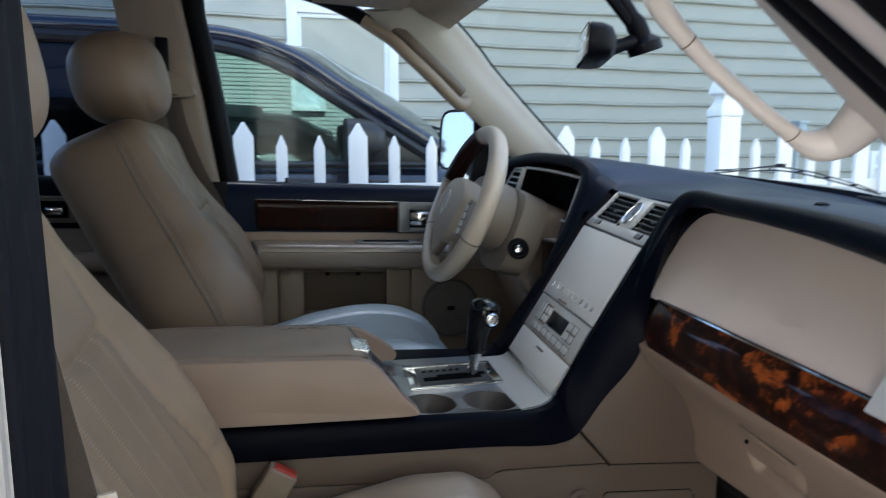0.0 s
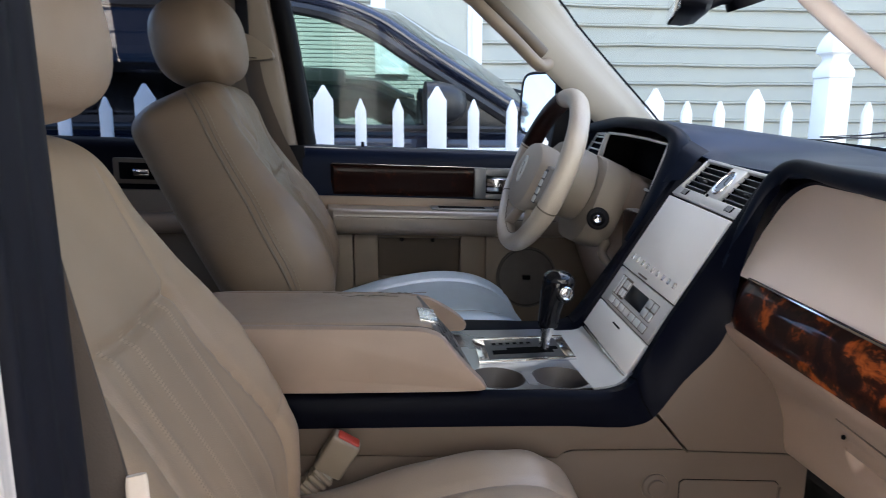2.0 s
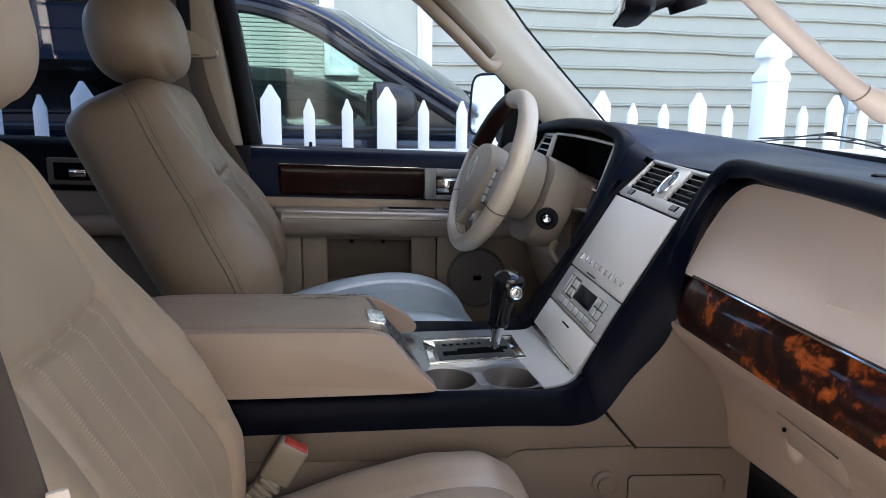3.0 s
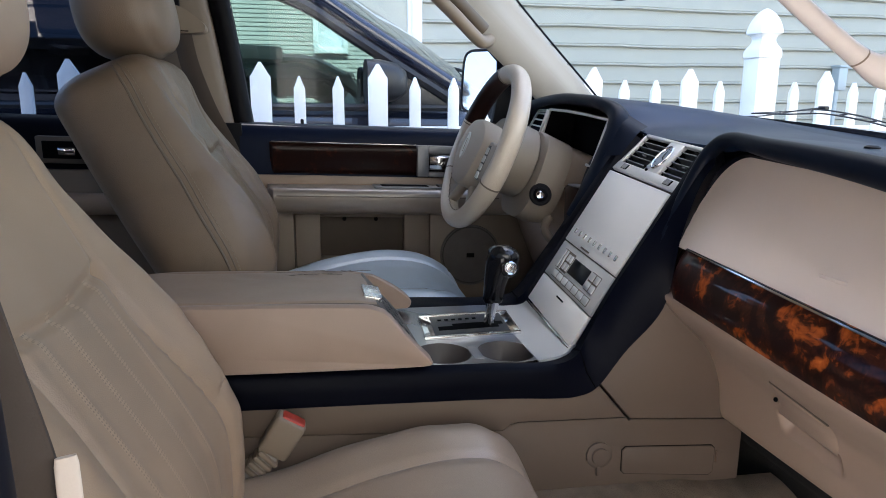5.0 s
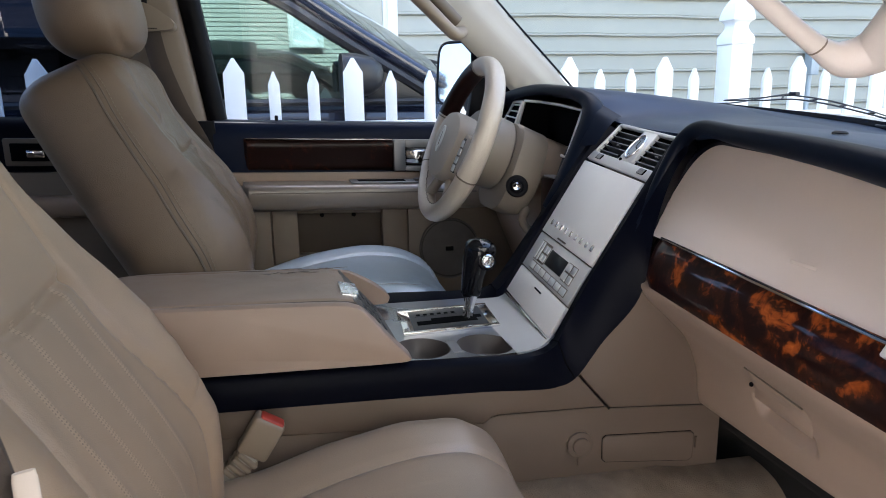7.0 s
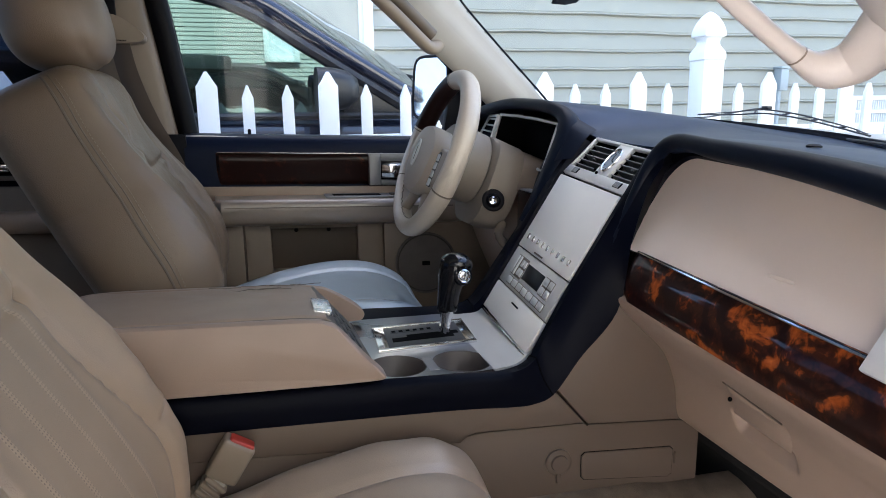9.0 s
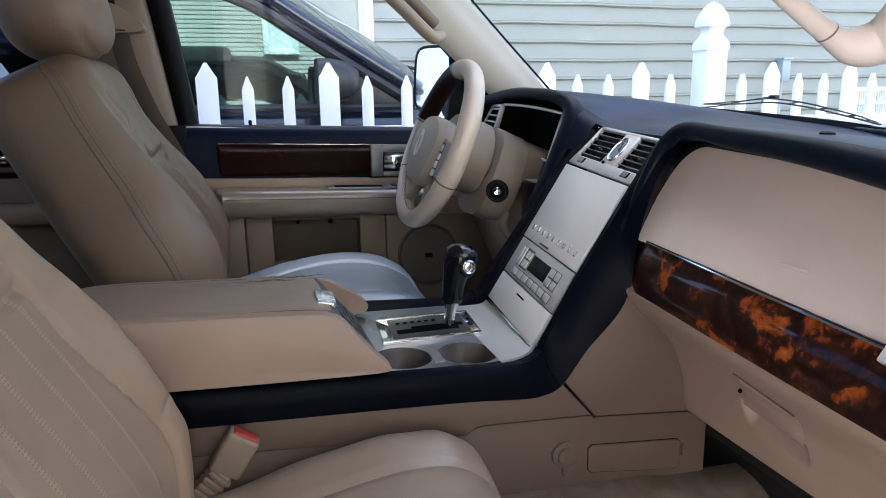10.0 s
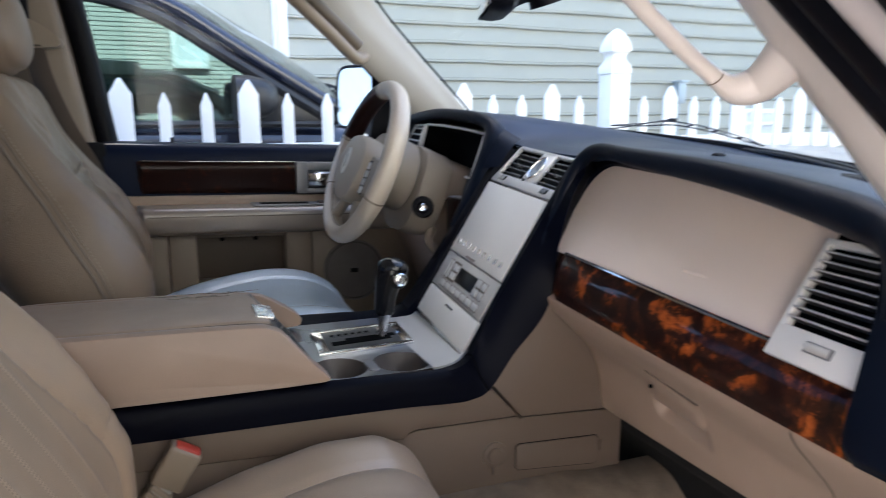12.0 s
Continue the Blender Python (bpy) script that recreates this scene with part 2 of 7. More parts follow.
M["leather_sky_sheen"].node_tree.nodes["Principled BSDF"].inputs["Coat IOR"].default_value = 1.95
M["leather_arm"].node_tree.nodes["Principled BSDF"].inputs["Coat Weight"].default_value = 0.7
M["leather_arm"].node_tree.nodes["Principled BSDF"].inputs["Coat Roughness"].default_value = 0.3
M["cup"] = mat("grey_cup_lining", (0.105, 0.092, 0.088), 0.5, var=0.1, scale=8)
M["ventpanel"] = mat("brown_grey_plastic", (0.115, 0.100, 0.088), 0.5, var=0.12, scale=30, grain=700)
M["leather_cheek"] = leather("smooth_armrest_leather", (0.365, 0.262, 0.202), 0.40, gloss=0.4, relief=0.08)
M["belt"] = mat("brown_webbing", (0.072, 0.052, 0.040), 0.75, var=0.1, scale=20, grain=800, bump=0.6)
M["belt_tan"] = mat("tan_webbing", (0.38, 0.31, 0.245), 0.75, var=0.1, scale=20, grain=800, bump=0.6)
M["red"] = mat("red_button", (0.45, 0.05, 0.03), 0.4, var=0.08)
M["burl"] = burl("walnut_burl", 0.0, 0.55)
M["burl_dark"] = burl("dark_walnut", 0.158, 0.14, True)
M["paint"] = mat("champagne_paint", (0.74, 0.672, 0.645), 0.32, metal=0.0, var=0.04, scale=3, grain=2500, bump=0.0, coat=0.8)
# Champagne paint again, darkened in colour against the glare on bonnet and cowl.
M["bonnet"] = mat("dimmed_champagne_paint", (0.50, 0.475, 0.455), 0.32, var=0.05, scale=3, grain=2500, bump=0.0, coat=0.5)
M["white"] = mat("white_vinyl", (0.90, 0.90, 0.885), 0.35, var=0.03, scale=4, grain=200, bump=0.1)
M["siding"] = mat("grey_green_siding", (0.385, 0.385, 0.330), 0.5, var=0.05, scale=1.2, grain=120, bump=0.2, bumpdist=0.001)
M["siding_dark"] = mat("taupe_siding", (0.62, 0.575, 0.55), 0.5, var=0.05, scale=1.2, grain=120, bump=0.2, bumpdist=0.001)
M["garage"] = mat("pale_green_siding", (0.38, 0.39, 0.375), 0.6, var=0.1, scale=2, grain=60)
# Shade low beside the console is put into this darkened vinyl.
M["kick"] = mat("shade_toned_vinyl", (0.160, 0.117, 0.088), 0.5, var=0.06, scale=4, grain=900, bump=0.25)
M["pillar_tan"] = mat("tan_pillar_plastic", (0.27, 0.212, 0.158), 0.5, var=0.06, scale=5, grain=900)
M["trimwhite"] = mat("white_window_trim", (0.80, 0.83, 0.86), 0.4, var=0.03, scale=3)
M["blind"] = mat("white_blind", (0.62, 0.67, 0.72), 0.5, var=0.04, scale=3)
M["navy"] = mat("navy_car_paint", (0.009, 0.013, 0.030), 0.22, metal=0.2, var=0.1, scale=3, grain=2500, bump=0.0, coat=1.0)
M["trimblack"] = mat("black_car_trim", (0.012, 0.012, 0.014), 0.4, var=0.15, scale=5)
# Unseen ground, made pale to bounce light up into the car.
M["ground"] = mat("bounce_ground", (0.22, 0.21, 0.20), 0.9, var=0.2, scale=1.5, grain=60, bump=0.6, bumpdist=0.004)
M["meter"] = mat("pale_grey_metal", (0.42, 0.48, 0.52), 0.45, metal=0.2, var=0.08)
M["roofing"] = mat("dark_shingle", (0.08, 0.075, 0.07), 0.9, var=0.25, scale=8, grain=150)
M["glass"] = glass("clear_glass", (0.96, 0.98, 0.98), 1.35)
M["shield"] = glass("windshield_glass", (0.94, 0.96, 0.94), 1.30, 0.8)
M["vanglass"] = glass("green_tinted_glass", (0.16, 0.21, 0.20), 2.0, 1.0, tone=(0.62, 1.0, 0.95))
M["vanshield"] = glass("van_windshield_glass", (0.45, 0.52, 0.52), 2.2, 1.0)
M["privacy"] = glass("privacy_glass", (0.24, 0.29, 0.36), 1.5)
M["vanrear"] = glass("van_privacy_glass", (0.03, 0.04, 0.05), 1.35, 0.6, tone=(0.6, 0.7, 1.0))
M["outerglass"] = glass("dark_tinted_glass", (0.03, 0.03, 0.035), 1.55, 0.42, tone=(0.88, 0.85, 1.0))
M["mirror"] = mat("mirror_glass", (0.85, 0.87, 0.88), 0.02, metal=1.0, var=0.01, bump=0.0, roughvar=0.0)
# Reflected sky is held down and blued through the mirror's own colour.
M["doormirror"] = mat("dimmed_mirror_glass", (0.30, 0.33, 0.38), 0.03, metal=1.0, var=0.03, bump=0.0, roughvar=0.01)
M["clockface"] = mat("clock_face", (0.20, 0.235, 0.28), 0.35, var=0.05, bump=0.0, coat=0.2)

# ---------- building helpers ----------
# the car stands nose-down on the sloping drive: its own x forward, y to its left, z up
CAR = Matrix.Translation((0, 0, 1.2)) @ Matrix.Rotation(radians(2.1), 4, "Y") @ Matrix.Translation((0, 0, -1.2))


def thing(name, label, category, group="", kind="", m=CAR):
    ob = new(name)
    ob.empty_display_size = 0.05
    ob.matrix_world = m
    return tagged(ob, label, category, group, kind)


SLOPE = 0.0     # inside the car the parts are drawn plumb while its level lines follow the sloping drive


def part(name, bm, material, parent=None, label="", sharp=38, uv=None):
    """Links a bmesh, or verts and faces, as one mesh object under a thing or a part."""
    me = bpy.data.meshes.new(name)
    if isinstance(bm, tuple):
        me.from_pydata([tuple(v) for v in bm[0]], [], bm[1])
        me.validate()
        b2 = bmesh.new()
        b2.from_mesh(me)
        bmesh.ops.recalc_face_normals(b2, faces=b2.faces)
        b2.to_mesh(me)
        b2.free()
    else:
        bmesh.ops.recalc_face_normals(bm, faces=bm.faces)
        bm.to_mesh(me)
        bm.free()
    me.materials.append(material)
    if uv:
        lay = me.uv_layers.new(name="UVMap")
        for lp in me.loops:
            lay.data[lp.index].uv = uv(me.vertices[lp.vertex_index].co)
    if SLOPE:
        for v in me.vertices:
            v.co.x -= SLOPE * (v.co.z - 1.2)
    for p in me.polygons:
        p.use_smooth = True
    me.set_sharp_from_angle(angle=radians(sharp))
    ob = new(name, me)
    if parent is not None:
        ob.parent = parent
    if label:
        ob["label"] = label
    return ob


def rbox(x0, x1, y0, y1, z0, z1, r=0.004, seg=2, m=None):
    bm = bmesh.new()
    bmesh.ops.create_cube(bm, size=1, matrix=Matrix.Translation(((x0 + x1) / 2, (y0 + y1) / 2, (z0 + z1) / 2)) @ Matrix.Diagonal((abs(x1 - x0), abs(y1 - y0), abs(z1 - z0), 1)))
    if r:
        bmesh.ops.bevel(bm, geom=bm.edges[:], offset=min(r, 0.49 * min(abs(x1 - x0), abs(y1 - y0), abs(z1 - z0))), segments=seg, profile=0.5, affect="EDGES")
    if m is not None:
        bm.transform(m)
    return bm


def prism(poly, d0, d1, plane="xz", r=0.003, seg=2, m=None):
    """A flat outline given thickness: plane xz is drawn along y, yz along x, xy along z."""
    bm = bmesh.new()
    f = {"xz": lambda a, b, d: (a, d, b), "yz": lambda a, b, d: (d, a, b), "xy": lambda a, b, d: (a, b, d)}[plane]
    lo = [bm.verts.new(f(a, b, d0)) for a, b in poly]
    hi = [bm.verts.new(f(a, b, d1)) for a, b in poly]
    bm.faces.new(lo)
    bm.faces.new(hi[::-1])
    n = len(poly)
    for i in range(n):
        bm.faces.new((lo[i], hi[i], hi[(i + 1) % n], lo[(i + 1) % n]))
    bmesh.ops.recalc_face_normals(bm, faces=bm.faces)
    if r:
        rim = [e for e in bm.edges if abs((e.verts[0].co - e.verts[1].co).length) > 0]
        caps = [e for e in rim if any(len(q.verts) == n and n > 2 and q in e.link_faces for q in e.link_faces if len(q.verts) == n)]
        bmesh.ops.bevel(bm, geom=caps or rim, offset=r, segments=seg, profile=0.5, affect="EDGES", clamp_overlap=True)
    if m is not None:
        bm.transform(m)
    return bm


def spline(pts, n, closed=False):
    """Catmull-Rom through the points, n samples."""
    P = np.array(pts, float)
    k = len(P)
    out = []
    segs = k if closed else k - 1
    for i in range(n):
        s = i * segs / (n if closed else n - 1)
        j = min(int(s), segs - 1)
        u = s - j
        if closed:
            a, b, c, d = P[(j - 1) % k], P[j % k], P[(j + 1) % k], P[(j + 2) % k]
        else:
            b, c = P[j], P[j + 1]
            a = P[j - 1] if j > 0 else 2 * b - c
            d = P[j + 2] if j + 2 < k else 2 * c - b
        out.append(0.5 * ((2 * b) + (c - a) * u + (2 * a - 5 * b + 4 * c - d) * u * u + (3 * b - a - 3 * c + d) * u ** 3))
    return out


def grid(rows, ring=False, loop=False, caps=False):
    """Rows of points as a skin. ring: each row closes on itself; loop: the last row joins the first; caps: ends closed."""
    verts = [tuple(p) for r in rows for p in r]
    n, k = len(rows), len(rows[0])
    faces = []
    for i in range(n if loop else n - 1):
        for j in range(k if ring else k - 1):
            a, b = i * k + j, i * k + (j + 1) % k
            c, d = ((i + 1) % n) * k + (j + 1) % k, ((i + 1) % n) * k + j
            faces.append((a, b, c, d))
    if caps:
        faces.append(tuple(range(k))[::-1])
        faces.append(tuple((n - 1) * k + j for j in range(k)))
    return verts, faces


def slab(rows, off):
    """A skin with thickness: the rows again, moved by off, joined at the rim."""
    o = Vector(off)
    rr = [list(map(Vector, r)) for r in rows]
    ring = [list(r) + [p + o for p in reversed(r)] for r in rr]
    return grid(ring, ring=True, caps=True)


def tube(path, r, n=12, caps=True, flat=1.0, up=(0, 0, 1)):
    """A round (or flattened) bar along a path; r may be one number or one for each point."""
    P = [Vector(p) for p in path]
    rows = []
    for i, p in enumerate(P):
        t = (P[min(i + 1, len(P) - 1)] - P[max(i - 1, 0)]).normalized()
        a = t.cross(Vector(up))
        if a.length < 1e-4:
            a = t.cross(Vector((1, 0, 0)))
        a.normalize()
        b = a.cross(t)
        rad = r[i] if isinstance(r, (list, tuple)) else r
        rows.append([p + a * math.cos(q) * rad + b * math.sin(q) * rad * flat for q in [2 * math.pi * j / n for j in range(n)]])
    return grid(rows, ring=True, caps=caps)


def cyl(c, axis, r0, r1, h, n=28, r=0.0, m=None):
    """A turned disc or peg from c along axis."""
    bm = bmesh.new()
    bmesh.ops.create_cone(bm, cap_ends=True, segments=n, radius1=r0, radius2=r1, depth=h)
    if r:
        es = [e for e in bm.edges if any(len(f.verts) == n for f in e.link_faces)]
        bmesh.ops.bevel(bm, geom=es, offset=r, segments=2, profile=0.5, affect="EDGES")
    q = Vector(axis).to_track_quat("Z", "Y").to_matrix().to_4x4()
    bm.transform(Matrix.Translation(Vector(c) + Vector(axis).normalized() * h / 2) @ q)
    return bm


def lathe(c, axis, prof, n=32):
    """A turned shape: (radius, height) along the axis."""
    q = Matrix.Translation(c) @ Vector(axis).to_track_quat("Z", "Y").to_matrix().to_4x4()
    rows = [[q @ Vector((r * math.cos(2 * math.pi * j / n), r * math.sin(2 * math.pi * j / n), h)) for j in range(n)] for r, h in prof]
    return grid(rows, ring=True, caps=True)


def join(*bms):
    out = bmesh.new()
    for b in bms:
        me = bpy.data.meshes.new("tmp")
        if isinstance(b, tuple):
            me.from_pydata([tuple(v) for v in b[0]], [], b[1])
        else:
            b.to_mesh(me)
            b.free()
        out.from_mesh(me)
        bpy.data.meshes.remove(me)
    return out


def lerp(a, b, t):
    return a + (b - a) * t


def bumpf(x, c, w):
    return math.exp(-((x - c) / w) ** 2)


def sstep(a, b, x):
    t = max(0.0, min(1.0, (x - a) / (b - a)))
    return t * t * (3 - 2 * t)

# ---------- the place round the car ----------
DRIVE_Z = 0.0


def build_ground():
    rows = []
    xs = [-400, -60, -20, -8, -4, -2, 0, 2, 4, 8, 20, 60, 400]
    for y in (-400, -60, -20, -8, -4, -2, 0, 2, 4, 8, 20, 60, 400):
        rows.append([(x, y, DRIVE_Z - 0.0) for x in xs])
    g = part("ground", grid(rows), M["ground"])
    return tagged(g, "unseen ground between two houses, made pale to bounce light", "ground", kind="structure")


LAP = 0.170


def siding_board(seed, x0, x1, lap=LAP, wave=1.0):
    """One lap of vinyl siding: a sloping face, a rounded butt edge and a shadow gap, slightly wavy along its length."""
    rnd = random.Random(seed)
    ph = [rnd.uniform(0, 6.28) for _ in range(4)]
    n = int((x1 - x0) / 0.09)
    deep = 0.45 if lap < 0.1 else 1.3
    rows = []
    for i in range(n + 1):
        x = lerp(x0, x1, i / n)
        w = wave * 0.0035 * math.sin(x * 2.1 + ph[0]) + wave * 0.0028 * math.sin(x * 5.3 + ph[1]) + wave * 0.0015 * math.sin(x * 9.7 + ph[2])
        b = wave * 0.002 * math.sin(x * 3.7 + ph[3])
        rows.append([(x, 0.004, lap + 0.012), (x, -0.002 + b, lap), (x, -0.010 * deep + b, lap * 0.5), (x, -0.016 * deep + b, 0.019 * deep + w), (x, -0.0125 * deep + b, 0.014 * deep + w),
                     (x, -0.0255 * deep + b, 0.010 * deep + w), (x, -0.0270 * deep + b, 0.002 * deep + w), (x, -0.010 * deep, -0.007 * deep + w), (x, 0.004, -0.002)])
    return grid(rows)


def build_house(name, y, x0, x1, z0, z1, facing, board_mat, label, openings=(), seed=3, lap=None, rise=2.6):
    """A house wall with lapped boards as pieces; facing -1 looks to -y, +1 to +y."""
    h = thing(name, label, "house", m=Matrix.Identity(4))
    L = lap or LAP
    n = int((z1 - z0) / L)
    protos = []
    for k in range(4):
        me = bpy.data.meshes.new("siding_board")
        v, f = siding_board(seed + k, *((x0, x1) if facing < 0 else (-x1, -x0)), lap=L, wave=1.0 if facing < 0 else 0.35)
        me.from_pydata(v, [], f)
        me.materials.append(board_mat)
        for p in me.polygons:
            p.use_smooth = True
        me.set_sharp_from_angle(angle=radians(35))
        protos.append(me)
    rot = Matrix.Identity(4) if facing < 0 else Matrix.Rotation(math.pi, 4, "Z")
    cut = {}
    for k in range(n):
        zb = z0 + k * L
        spans = [(x0, x1)]
        for ox0, ox1, oz0, oz1 in openings:
            if zb + LAP > oz0 and zb < oz1:
                spans = [(x0, ox0), (ox1, x1)]
        if len(spans) == 1:
            o = new("siding_board", protos[(k * 7 + seed) % 4])
            o.matrix_world = Matrix.Translation((0, y, zb)) @ rot
            o.parent = h
        else:
            for a, b in spans:
                o = part("siding_board", siding_board(seed + (k * 7) % 4, a, b), board_mat, h)
                o.matrix_world = Matrix.Translation((0, y, zb)) @ rot
    part("wall", rbox(x0, x1, y + (0.006 if facing < 0 else -0.14), y + (0.14 if facing < 0 else -0.006), z0 - 0.3, z1 + 0.1, 0), board_mat, h)
    s = 1 if facing < 0 else -1
    roof = [[(x0 - 0.4, y - s * 0.45, z1 + 0.02), (x1 + 0.4, y - s * 0.45, z1 + 0.02)], [(x0 - 0.4, y + s * 4.5, z1 + rise), (x1 + 0.4, y + s * 4.5, z1 + rise)],
            [(x0 - 0.4, y + s * 9.2, z1 + 0.02), (x1 + 0.4, y + s * 9.2, z1 + 0.02)]]
    part("roof", slab(roof, (0, 0, 0.14)), M["roofing"], h, "dark shingle roof")
    part("back_wall", rbox(x0, x1, y + s * 8.6, y + s * 8.75, z0 - 0.3, z1 + 0.1, 0), board_mat, h)
    for xe in (x0, x1):
        part("side_wall", rbox(xe - 0.07, xe + 0.07, y + s * 0.15, y + s * 8.6, z0 - 0.3, z1 + 0.1, 0), board_mat, h)
    return h


def build_window(h, x0, x1, z0, z1, y):
    """A white double-hung window with a closed blind, set in the far wall."""
    w = part("window", join(rbox(x0, x0 + 0.09, y - 0.045, y + 0.05, z0, z1, 0.004), rbox(x1 - 0.09, x1, y - 0.045, y + 0.05, z0, z1, 0.004),
                            rbox(x0 + 0.09, x1 - 0.09, y - 0.045, y + 0.05, z1 - 0.10, z1, 0.004), rbox(x0 + 0.09, x1 - 0.09, y - 0.055, y + 0.05, z0, z0 + 0.07, 0.004)), M["trimwhite"], h, "white vinyl window casing")
    part("sash", join(rbox(x0 + 0.09, x0 + 0.125, y - 0.02, y + 0.03, z0 + 0.07, z1 - 0.1, 0.003), rbox(x1 - 0.125, x1 - 0.09, y - 0.02, y + 0.03, z0 + 0.07, z1 - 0.1, 0.003),
                      rbox(x0 + 0.125, x1 - 0.125, y - 0.02, y + 0.03, z1 - 0.135, z1 - 0.1, 0.003)), M["trimwhite"], w)
    k = int((z1 - z0 - 0.2) / 0.024)
    for i in range(k):
        z = z0 + 0.085 + i * 0.024
        part("blind_slat", rbox(x0 + 0.126, x1 - 0.126, y + 0.034, y + 0.038, z, z + 0.0235, 0.001, 1, Matrix.Translation((0, y + 0.036, z)) @ Matrix.Rotation(radians(-14), 4, "X") @ Matrix.Translation((0, -y - 0.036, -z))), M["blind"], w)
    part("pane", rbox(x0 + 0.125, x1 - 0.125, y + 0.004, y + 0.008, z0 + 0.07, z1 - 0.135, 0), M["glass"], w).visible_shadow = False


FENCE_Y, PITCH3 = 1.62, 0.4405


def picket_mesh(w, top, tip):
    h = w / 2
    poly = [(-h, 0.06), (h, 0.06), (h, top - tip), (h * 0.80, top - tip + 0.010), (h * 0.13, top), (-h * 0.13, top), (-h * 0.80, top - tip + 0.010), (-h, top - tip)]
    return prism(poly, -0.011, 0.011, "xz", 0.003, 2)


def build_fence():
    f = thing("picket_fence", "white vinyl picket fence with alternating wide and narrow pickets", "fence", m=Matrix.Identity(4))
    wide, narrow = None, None
    # three panels between posts; each repeats wide, narrow, narrow
    step = PITCH3 / 3
    slots = [(-0.187 + i * step, i % 3 == 0) for i in range(-1, 14)]
    slots += [(2.243 + i * step, i % 3 == 0) for i in range(-1, 10)]
    slots += [(-0.832 - i * step, i % 3 == 0) for i in range(-1, 12)]
    for x, big in slots:
        ref = wide if big else narrow
        if ref is None:
            o = part("picket", picket_mesh(0.074 if big else 0.042, 1.452 if big else 1.404, 0.052 if big else 0.046), M["white"], f)
            if big:
                wide = o
            else:
                narrow = o
        else:
            o = new("picket", ref.data)
            o.parent = f
        o.matrix_world = Matrix.Translation((x, FENCE_Y, 0)) @ Matrix.Rotation(radians(random.uniform(-0.4, 0.4)), 4, "Y")
    for z in (1.175, 0.30):
        part("rail", rbox(-2.7, 3.8, FENCE_Y + 0.013, FENCE_Y + 0.05, z - 0.035, z + 0.04, 0.004), M["white"], f)
    for px in (1.932, -0.51, -2.62, 3.75):
        p = part("post", rbox(px - 0.052, px + 0.052, FENCE_Y - 0.03, FENCE_Y + 0.074, 0.0, 1.525, 0.004), M["white"], f)
        yc = FENCE_Y + 0.022

        def sq(r, z):
            pts = []
            for q in range(24):
                a = 2 * math.pi * q / 24
                c, s = math.cos(a), math.sin(a)
                k = r / max(abs(c), abs(s)) ** 0.75
                pts.append((px + c * k, yc + s * k, z))
            return pts
        part("post_cap", grid([sq(r, z) for r, z in ((0.056, 1.500), (0.060, 1.505), (0.060, 1.530), (0.056, 1.540), (0.045, 1.556), (0.038, 1.570), (0.037, 1.582), (0.043, 1.596), (0.056, 1.604), (0.057, 1.612), (0.053, 1.635), (0.044, 1.660), (0.030, 1.685), (0.016, 1.700), (0.004, 1.708))], ring=True, caps=True), M["white"], p, "turned finial cap")


